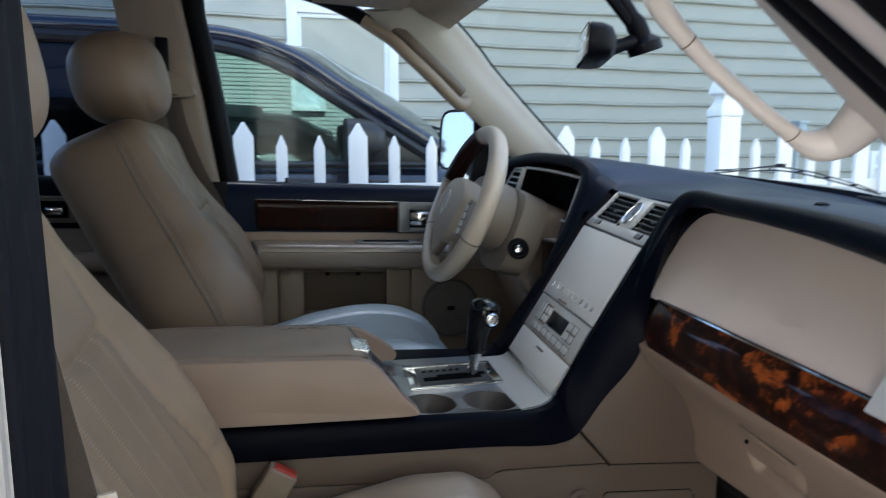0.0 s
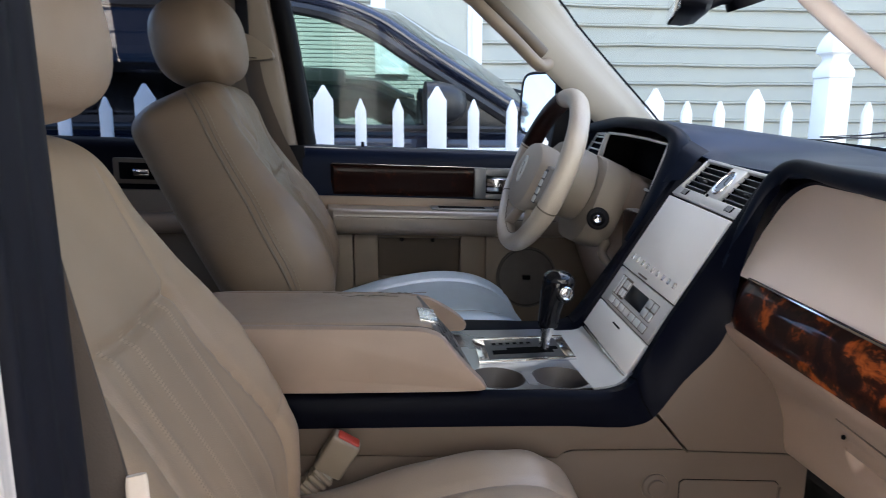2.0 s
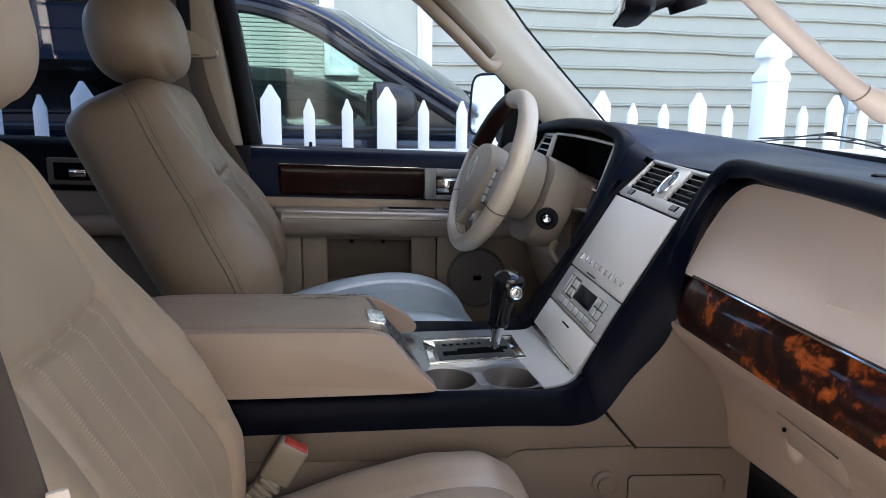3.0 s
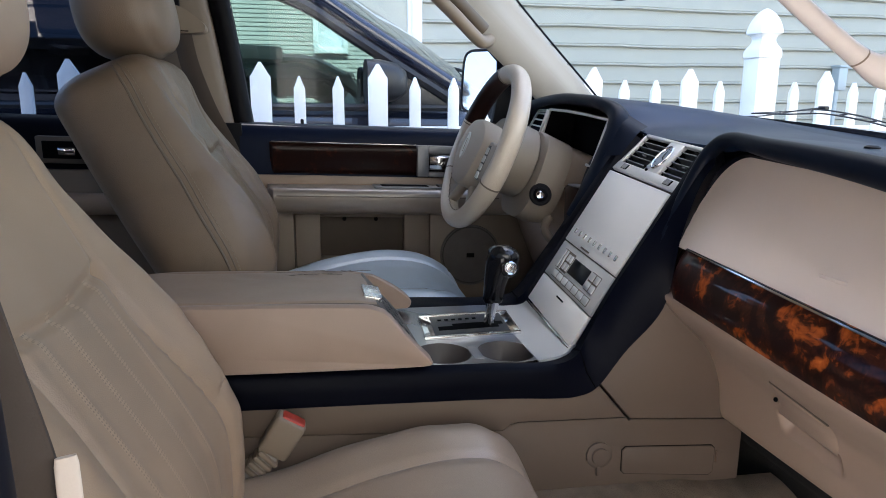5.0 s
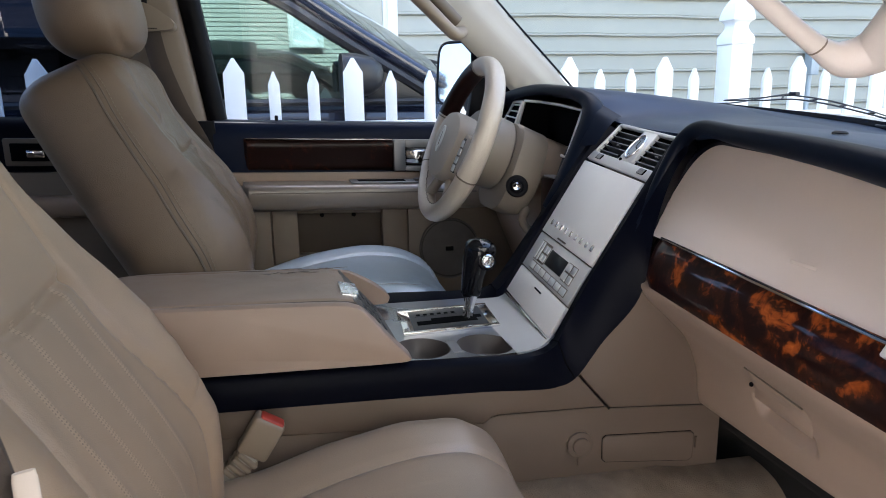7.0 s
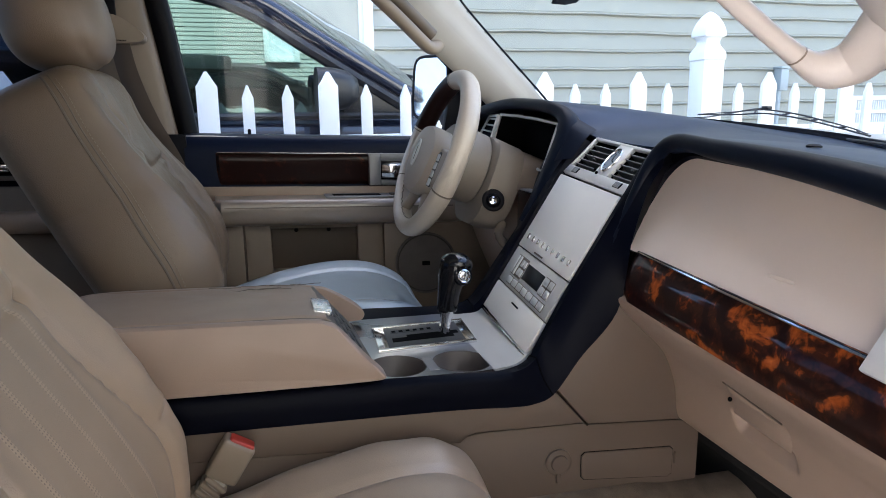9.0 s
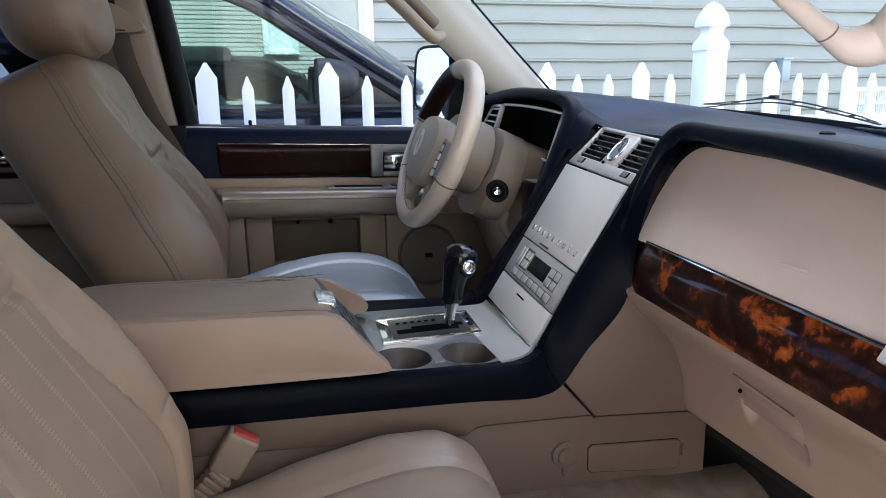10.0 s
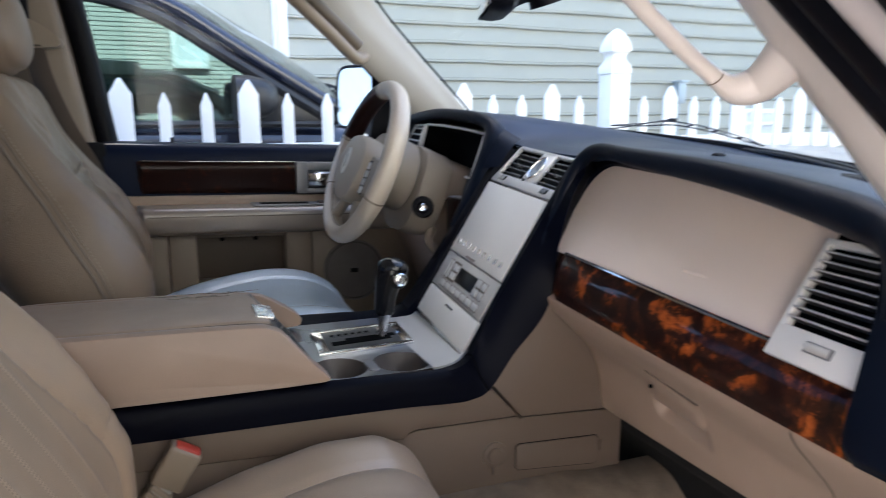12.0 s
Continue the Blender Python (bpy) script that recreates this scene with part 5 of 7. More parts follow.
def build_dash():
    d = thing("dashboard", "two-tone dashboard, navy-black top over beige with burl wood", "dashboard")
    # top skin: front edge and base of the windshield across the car: y, x front, z front, x back, z back
    st = [(0.80, 0.60, 1.305, 0.74, 1.318), (0.70, 0.535, 1.325, 0.84, 1.320), (0.60, 0.520, 1.336, 0.90, 1.319), (0.42, 0.520, 1.350, 0.95, 1.316), (0.25, 0.524, 1.345, 0.98, 1.3065), (0.185, 0.527, 1.333, 0.985, 1.302),
          (0.115, 0.560, 1.290, 0.99, 1.2965), (0.0, 0.568, 1.279, 1.0, 1.286), (-0.13, 0.562, 1.277, 0.985, 1.272), (-0.19, 0.522, 1.290, 0.965, 1.268), (-0.30, 0.514, 1.289, 0.92, 1.263), (-0.45, 0.508, 1.282, 0.83, 1.258), (-0.58, 0.492, 1.270, 0.72, 1.251), (-0.68, 0.468, 1.252, 0.62, 1.246), (-0.735, 0.45, 1.22, 0.55, 1.235)]
    rows = []
    for y, xf, zf, xb, zb in spline(st, 90):
        lip = sstep(-0.10, -0.19, y)
        hood = sstep(0.12, 0.19, y)
        h = max(lip, hood)
        row = [(xb + 0.05, y, zb - 0.03), (xb, y, zb)]
        for q in (0.2, 0.4, 0.6, 0.8, 0.9):
            row.append((lerp(xb, xf + 0.02, q), y, lerp(zb, zf, q) + 0.004 * math.sin(q * math.pi)))
        row += [(xf + 0.012, y, zf - 0.001), (xf + 0.003, y, zf - 0.005), (xf - 0.003, y, zf - lerp(0.006, 0.011, h)), (xf - 0.002, y, zf - lerp(0.010, 0.016, h)), (xf + 0.004, y, zf - lerp(0.012, 0.020, h)), (xf + 0.02, y, zf - lerp(0.014, 0.022, h)), (xf + 0.07, y, zf - lerp(0.02, 0.022, h))]
        rows.append(row)
    part("top_pad", grid(rows), M["dashtop"], d, "navy-black vinyl dash top", sharp=60)
    part("glass_band", grid([[(r[1][0] - 0.006, r[1][1], r[1][2] - 0.004), (r[1][0] - 0.004, r[1][1], r[1][2] + 0.001), (r[1][0] + 0.004, r[1][1], r[1][2] + 0.006 + 0.008 * sstep(0.3, -0.25, r[1][1])), (r[1][0] + 0.012, r[1][1], r[1][2] - 0.004)] for r in rows]), M["hole"], d, "black band at the foot of the windshield", sharp=60)
    lip = [(0.395, -0.150, 0.985), (0.430, -0.155, 1.055), (0.458, -0.158, 1.125), (0.480, -0.158, 1.172), (0.504, -0.162, 1.230), (0.517, -0.178, 1.268), (0.521, -0.215, 1.284), (0.515, -0.30, 1.278), (0.509, -0.45, 1.268), (0.498, -0.58, 1.254), (0.480, -0.68, 1.238), (0.460, -0.722, 1.218), (0.450, -0.735, 1.17)]
    part("front_lip", tube(spline(lip, 80), [0.011] * 42 + [0.011 + 0.010 * min(1, i / 22) for i in range(38)], 16, up=(1, 0, 0.2)), M["lip"], d, "navy-black rolled front edge")
    hood = [(0.452, 0.146, 1.110, 0.022), (0.483, 0.142, 1.165, 0.026), (0.514, 0.141, 1.232, 0.027), (0.534, 0.147, 1.284, 0.025), (0.536, 0.172, 1.315, 0.017), (0.525, 0.215, 1.331, 0.0125), (0.522, 0.28, 1.337, 0.012), (0.520, 0.42, 1.340, 0.012), (0.519, 0.58, 1.327, 0.012), (0.530, 0.68, 1.312, 0.012), (0.56, 0.74, 1.29, 0.012)]
    roll = spline(hood, 90)
    part("hood_lip", tube([tuple(p[:3]) for p in roll], [float(p[3]) for p in roll], 20, up=(1, 0, 0.2)), M["lip"], d, "navy-black rolled hood edge")
    hood_side = spline([(0.492, 0.160, 1.214), (0.508, 0.162, 1.262), (0.521, 0.170, 1.306), (0.532, 0.184, 1.331)], 14)
    stack_side = spline([(0.512, 0.092, 1.240), (0.532, 0.093, 1.266), (0.550, 0.098, 1.283), (0.572, 0.112, 1.2915)], 14)
    part("binnacle_cheek", grid([[tuple(Vector(a).lerp(Vector(b), q) + Vector((-0.011, 0, 0.005)) * math.sin(q * math.pi)) for q in np.linspace(0, 1, 14)] for a, b in zip(hood_side, stack_side)]), M["lip"], d, "navy-black roll between hood and vents", sharp=60)
    part("sensor", lathe((0.60, -0.37, 1.2845), (0, 0, 1), ((0.009, 0), (0.009, 0.002), (0.006, 0.004), (0.001, 0.004))), M["rubber"], d, "small black light sensor")
    # passenger pad, gently hollow, set back under the lip
    rows = []
    for y in np.linspace(-0.140, -0.592, 34):
        k = max(0.0, (y + 0.185) / -0.407)
        row = []
        for q in np.linspace(0, 1, 16):
            z = lerp(1.268 - 0.026 * k, 1.126 - 0.020 * k, q)
            x = lerp(0.566 - 0.004 * k, 0.474 + 0.008 * k, q) + 0.010 * math.sin(q * math.pi) * (1 - 0.4 * k)
            row.append((x, y, z))
        rows.append(row)
    # the dark surround rounds off the pad's upper inner corner
    fan = []
    path = [(-0.151, z, -1.0, 0.0) for z in np.linspace(1.12, 1.20, 6)]
    path += [(-0.206 + 0.055 * math.cos(q), 1.205 + 0.055 * math.sin(q), -math.cos(q), math.sin(q)) for q in np.linspace(0, math.pi / 2, 16)]
    path += [(y, 1.260 - 0.05 * (-0.206 - y), 0.0, 1.0) for y in np.linspace(-0.22, -0.36, 8)]
    for y, z, oy, oz in path:
        row = []
        for w in (0.0, 0.004, 0.012, 0.018 if oz > 0.9 else 0.035):
            yy, zz = y - oy * w, z + oz * w
            kk = max(-0.05, (1.268 - zz) / 0.142)
            row.append((lerp(0.566, 0.474, kk) + 0.010 * math.sin(max(0, kk) * math.pi) - (0.001 if w == 0 else 0.008), yy, zz))
        fan.append(row)
    part("pad_surround", grid(fan), M["black"], d, "navy-black corner of the pad's surround")
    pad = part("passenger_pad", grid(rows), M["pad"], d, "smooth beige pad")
    part("pad_mark", rbox(0.4895, 0.4905, -0.475, -0.435, 1.146, 1.150, 0.0004, 1), M["pad"], pad)
    # right-hand vent plate
    VM = Matrix.Translation((0.490, -0.647, 1.148)) @ Matrix.Rotation(radians(-6), 4, "Z") @ Matrix.Rotation(radians(31), 4, "Y")
    vp = part("vent_plate", join(rbox(-0.004, 0.006, -0.058, 0.058, -0.062, -0.026, 0.002, 2, VM), rbox(-0.004, 0.006, -0.058, 0.058, 0.066, 0.074, 0.002, 2, VM), rbox(-0.004, 0.006, -0.058, -0.050, -0.03, 0.068, 0.002, 2, VM), rbox(-0.004, 0.006, 0.050, 0.058, -0.03, 0.068, 0.002, 2, VM)), M["silver"], d, "silver end vent plate")
    av = part("air_vent", rbox(0.012, 0.016, -0.052, 0.052, -0.03, 0.07, 0, 1, VM), M["hole"], vp, "black end air vent")
    for i in range(8):
        part("slat", rbox(-0.005, 0.010, -0.051, 0.051, -0.0180 + i * 0.0107, -0.0164 + i * 0.0107, 0.0006, 1, VM), M["gate"], av)
        part("slat_edge", rbox(-0.0066, -0.0048, -0.051, 0.051, -0.0184 + i * 0.0107, -0.0160 + i * 0.0107, 0.0008, 1, VM), M["button"], av, "pale slat edge")
    part("wheel_slot", rbox(-0.0046, 0.0, -0.017, 0.017, -0.0475, -0.0345, 0.002, 2, VM), M["bezel"], vp)
    part("thumb_wheel", tube([VM @ Vector((-0.0045, -0.012, -0.041)), VM @ Vector((-0.0065, -0.008, -0.041)), VM @ Vector((-0.0065, 0.008, -0.041)), VM @ Vector((-0.0045, 0.012, -0.041))], 0.0046, 10), M["silver_light"], vp, "silver thumb wheel")
    # burl strip with a fine bright line on its top edge
    rows = []
    for y in np.linspace(-0.182, -0.712, 60):
        k = (y + 0.19) / -0.522
        xo = 0.002 + 0.010 * k * k + 0.014 * (1 - sstep(0.0, 0.035, k))
        zt, zb = lerp(1.128, 1.098, k), lerp(1.058, 1.022, k)
        row = [(0.486 + xo, y, zt + 0.002)]
        for q in np.linspace(0, 1, 9):
            row.append((lerp(0.468, 0.452, q) + xo - 0.010 * math.sin(q * math.pi) ** 0.7, y, lerp(zt, zb, q)))
        row.append((0.475 + xo, y, zb - 0.002))
        rows.append(row)
    wood = part("wood_strip", grid(rows), M["burl"], d, "lacquered walnut burl strip")
    part("bright_line", tube([(0.466 + 0.010 * k * k, lerp(-0.215, -0.705, k), lerp(1.1295, 1.0995, k)) for k in np.linspace(0, 1, 14)], 0.0022, 8), M["chrome"], wood)
    # glove box and its latch
    rows = []
    for y in np.linspace(-0.188, -0.62, 130):
        k = (y + 0.188) / -0.432
        dz = -0.028 * k
        prof = spline([(0.470, 1.062), (0.458, 1.054), (0.468, 1.035), (0.500, 1.003), (0.535, 0.965), (0.556, 0.915), (0.563, 0.870), (0.575, 0.852), (0.62, 0.845)], 110)
        row = []
        for x, z in prof:
            zz = z + dz * sstep(0.83, 0.95, z)
            # the grip: a scoop, deepest under the bar, running out at its lower edge
            u = (y + 0.330) / -0.103
            top, low = lerp(0.934, 0.924, u), lerp(0.9035, 0.892, u)
            v = (zz - low) / (top - low)
            dip = 0.030 * max(0.0, min(1.0, v)) * sstep(-0.04, 0.10, u) * (1 - sstep(0.92, 1.04, u)) * (1 - sstep(1.0, 1.10, v))
            row.append((x + dip + 0.010 * k * k - 0.005 * bumpf(k, 0.0, 0.12) * sstep(0.96, 1.05, z), y, zz))
        rows.append(row)
    gb = part("glove_box", grid(rows), M["vinyl"], d, "beige glove box lid")
    gp = [(0.575, 0.852), (0.563, 0.870), (0.556, 0.915), (0.535, 0.965), (0.500, 1.003), (0.468, 1.035), (0.458, 1.054)]

    def lid(y, z, off):
        """A point on the lid's face, off metres towards the rear."""
        k = (y + 0.188) / -0.432
        z2 = z + 0.028 * k
        for (xa, za), (xb, zb) in zip(gp, gp[1:]):
            if za <= z2 <= zb:
                break
        n = Vector((-0.9, 0, 0.42))
        return Vector((lerp(xa, xb, (z2 - za) / (zb - za)) + 0.010 * k * k, y, z)) + n * off

    def patch(name, corners, hgt, material, rim=0.004, lab=""):
        """A raised plate on the lid between four corners (y, z), rounded at its rim."""
        (ya, za), (yb, zb), (yc, zc), (yd, zd) = corners
        rows = []
        for u in np.linspace(0, 1, 15):
            row = []
            for v in np.linspace(0, 1, 9):
                y = lerp(lerp(ya, yb, u), lerp(yd, yc, u), v)
                z = lerp(lerp(za, zb, u), lerp(zd, zc, u), v)
                e = min(min(u, 1 - u) * 6, min(v, 1 - v) * 3, 1.0)
                row.append(lid(y, z, -0.002 + (hgt + 0.002) * math.sqrt(max(0, 1 - (1 - e) ** 2)) if hgt > 0 else 0.0015 + hgt * e))
            rows.append(row)
        return part(name, grid(rows), material, gb, lab)
    patch("latch_bar", [(-0.3645, 0.9906), (-0.4493, 0.971), (-0.4325, 0.923), (-0.3315, 0.933)], 0.0075, M["vinyl"])
    part("bar_joint", tube([lid(lerp(-0.3645, -0.4493, q), lerp(0.992, 0.9725, q), 0.0012) for q in np.linspace(0, 1, 8)], 0.0012, 6), M["darktan"], gb)
    part("lock", lathe(lid(-0.3435, 0.9545, 0.0065), (-1, -0.2, 0.3), ((0.0031, 0), (0.0031, 0.0010), (0.0025, 0.0014), (0.001, 0.0018))), M["hole"], gb)
    ep = []
    for y in np.linspace(-0.6195, -0.77, 6):
        ep.append([(x + 0.010, y, z - 0.028 * sstep(0.83, 0.95, z)) for x, z in spline([(0.470, 1.062), (0.458, 1.054), (0.468, 1.035), (0.500, 1.003), (0.535, 0.965), (0.556, 0.915), (0.563, 0.870), (0.60, 0.79), (0.62, 0.66)], 26)])
    pn = part("end_panel", grid(ep), M["vinyl"], d, "beige panel between glove box and door")
    part("joint_line", tube([Vector(p) + Vector((-0.0004, -0.002, 0)) for p in ep[0]], 0.0012, 6), M["darktan"], pn)
    # dark padded end of the dashboard
    ey = []
    for y, g in ((-0.702, 0.97), (-0.710, 1.0), (-0.740, 1.0), (-0.760, 0.97), (-0.768, 0.90)):
        ey.append([(lerp(0.52, x, g), y, lerp(1.13, z, g)) for x, z in spline([(0.48, 1.262), (0.450, 1.240), (0.452, 1.18), (0.440, 1.12), (0.427, 1.064), (0.434, 1.040), (0.46, 1.032), (0.60, 1.035), (0.64, 1.10), (0.60, 1.24)], 50, True)])
    part("end_cap", grid(ey, ring=True, caps=True), M["lip"], d, "navy-black padded dash end")
    # driver's side: instrument recess with a silver rim, end vent, knee panel
    TL, TR, BR, BL = Vector((0.512, 0.455, 1.316)), Vector((0.525, 0.178, 1.300)), Vector((0.491, 0.172, 1.210)), Vector((0.494, 0.475, 1.235))
    cl = part("instrument_rim", tube([p for p in [BL, BL.lerp(TL, .5), TL, TL.lerp(TR, .33) + Vector((0, 0, .003)), TL.lerp(TR, .66) + Vector((0, 0, .003)), TR, TR.lerp(BR, .5), BR, BR.lerp(BL, .08)]], 0.0032, 10), M["silver_light"], d, "silver rim of the instrument recess")
    back = Vector((0.075, 0, -0.02))
    part("recess", grid([[p for p in (BL, TL, TR, BR)], [p + back for p in (BL, TL, TR, BR)]]), M["hole"], cl)
    part("dial_glass", grid([[TL + back, TR + back], [BL + back - Vector((0, 0, 0.05)), BR + back - Vector((0, 0, 0.05))]]), M["screen"], cl, "dark instrument face")
    VL = [Vector((0.510, 0.468, 1.313)), Vector((0.538, 0.60, 1.313)), Vector((0.508, 0.655, 1.228)), Vector((0.488, 0.490, 1.222))]
    ev = part("end_vent", tube(VL + VL[:1], 0.0036, 8), M["silver_light"], d, "silver end vent")
    part("vent_back", grid([[p + Vector((0.03, 0, -0.005)) for p in (VL[0], VL[1])], [p + Vector((0.03, 0, -0.005)) for p in (VL[3], VL[2])]]), M["hole"], ev)
    for i in range(6):
        q = (i + 0.5) / 6
        part("slat", tube([VL[0].lerp(VL[3], q), VL[1].lerp(VL[2], q)], 0.0022, 6), M["silver_light"], ev)
    part("knee_panel", grid([[(x, y, z) for x, z in spline([(0.56, 1.135), (0.515, 1.128), (0.500, 1.105), (0.52, 1.05), (0.56, 0.95), (0.60, 0.86)], 20)] for y in np.linspace(0.185, 0.74, 12)]), M["vinyl"], d, "beige knee panel")
    part("upper_fascia", grid([[(x, y, z) for x, z in ((0.60, 1.33), (0.575, 1.315), (0.57, 1.25), (0.52, 1.20))] for y in (0.48, 0.66, 0.78)]), M["black"], d)
    part("instrument_backing", grid([[(x, y, z) for x, z in ((0.575, 1.30), (0.570, 1.22), (0.545, 1.10))] for y in (0.165, 0.35, 0.55)]), M["hole"], d)
    part("wood_insert", rbox(0.478, 0.50, 0.190, 0.272, 1.070, 1.164, 0.006), M["burl_dark"], d, "dark burl insert")
    part("insert_trim", rbox(0.4765, 0.50, 0.184, 0.250, 1.1655, 1.1685, 0.001), M["bezel"], d, "thin silver trim above the burl insert")
    part("under_cover", rbox(0.62, 0.70, -0.74, 0.76, 0.80, 1.27, 0.01), M["shade_carpet"], d)
    return d


# ---------- steering wheel ----------
WC = Vector((0.339, 0.41, 1.229))
WU = Vector((0.37, 0, 0.929)).normalized()
WN = Vector((-0.929, 0, 0.37)).normalized()


def wp(a, r, h=0.0):
    """A point on the wheel: angle from the left, radius, height towards the driver."""
    return WC + Vector((0, 1, 0)) * math.cos(a) * r + WU * math.sin(a) * r + WN * h


def rim_arc(a0, a1, r, tr, n):
    rows = []
    for i in range(n):
        a = lerp(a0, a1, i / (n - 1))
        out = (wp(a, 1) - WC)
        k = 1 + 0.06 * bumpf(abs(math.sin(a)), 0.35, 0.2)
        rows.append([WC + out * (r + math.cos(q) * tr * 1.02) + WN * (math.sin(q) * tr * 1.12 * k) for q in [2 * math.pi * j / 16 for j in range(16)]])
    return rows


def build_wheel():
    w = thing("steering_wheel", "beige leather steering wheel with an airbag pad and wood segment", "steering wheel")
    full = 2 * math.pi
    rim = part("rim", grid(rim_arc(0, full * 89 / 90, 0.1725, 0.0190, 90), ring=True, loop=True), M["wheel"], w, "leather-wrapped rim with cracked stitching")
    part("wood_segment", grid(rim_arc(radians(18), radians(78), 0.1722, 0.0196, 30), ring=True, caps=True), M["burl_dark"], rim, "dark wood rim segment")
    for a in (16, 80, 205, 335):
        part("rim_joint", grid(rim_arc(radians(a - 0.5), radians(a + 0.5), 0.1725, 0.0195, 3), ring=True, caps=True), M["darktan"], rim)
    pts = []
    for i in range(60):
        a = radians(190 + i * 2.6)
        pts.append(wp(a, 0.1545, 0.009 + 0.0015 * math.sin(i * 2.4)))
    part("stitching", tube(pts, 0.0010, 5), M["darktan"], rim)
    # pad: a domed shield
    prof = [(-0.090, 0.034), (-0.092, 0.0), (-0.070, -0.055), (-0.035, -0.080), (0.035, -0.080), (0.070, -0.055), (0.088, 0.0), (0.085, 0.030), (0.055, 0.062), (0.0, 0.072), (-0.055, 0.062)]
    sh = spline(prof, 48, True)
    rows = []
    for h, k in ((-0.02, 0.98), (0.010, 1.0), (0.022, 0.985), (0.029, 0.94), (0.033, 0.82), (0.037, 0.5), (0.038, 0.1)):
        rows.append([WC + Vector((0, 1, 0)) * x * k + WU * (z * k - 0.016) + WN * h for x, z in sh])
    pad = part("airbag_pad", grid(rows, ring=True, caps=True), M["column"], w, "smooth beige airbag pad")
    def oval(prof):
        return grid([[WC - WU * 0.012 + WN * h + Vector((0, 1, 0)) * 0.017 * r * math.cos(2 * math.pi * q / 32) + WU * 0.031 * r * math.sin(2 * math.pi * q / 32) for q in range(32)] for r, h in prof], ring=True, caps=True)
    em = part("badge", oval(((1.0, 0.036), (1.0, 0.0395), (0.93, 0.0408), (0.86, 0.0395), (0.85, 0.0385), (0.02, 0.0385))), M["silver_light"], pad, "plain oval silver badge")
    part("badge_bar", rbox(-0.0015, 0.0015, -0.016, 0.016, 0, 0.0012, 0.0004, 1, Matrix.Translation(WC + WN * 0.0385 - WU * 0.012) @ Matrix(((0, WU.x, WN.x, 0), (1, WU.y, WN.y, 0), (0, WU.z, WN.z, 0), (0, 0, 0, 1)))), M["chrome"], em)
    WM = Matrix(((0, WU.x, WN.x, WC.x), (1, WU.y, WN.y, WC.y), (0, WU.z, WN.z, WC.z), (0, 0, 0, 1)))
    for s in (-1, 1):
        sp = part("spoke", prism([(s * 0.060, -0.075), (s * 0.070, 0.018), (s * 0.120, 0.008), (s * 0.165, 0.010), (s * 0.163, -0.048), (s * 0.120, -0.070)], -0.012, 0.014, "xy", 0.006, 3, WM), M["column"], w)
        part("button_gap", prism([(s * 0.078, -0.072), (s * 0.088, 0.004), (s * 0.111, 0.003), (s * 0.101, -0.073)], 0.012, 0.0152, "xy", 0.001, 1, WM), M["gate"], sp, "black outline of the switch row")
        for i in range(4):
            part("spoke_button", prism([(s * (0.081 + 0.0023 * i), -0.070 + i * 0.018), (s * (0.083 + 0.0023 * i), -0.0545 + i * 0.018), (s * (0.103 + 0.0023 * i), -0.0555 + i * 0.018), (s * (0.101 + 0.0023 * i), -0.071 + i * 0.018)], 0.012, 0.0165, "xy", 0.002, 2, WM), M["button"], sp)
        part("lower_spoke", tube(spline([wp(radians(270 - s * 22), 0.06, -0.002), wp(radians(270 - s * 26), 0.115, -0.004), wp(radians(270 - s * 30), 0.165, 0.0)], 10), 0.012, 10), M["column"], w, "beige lower spoke")
    return w


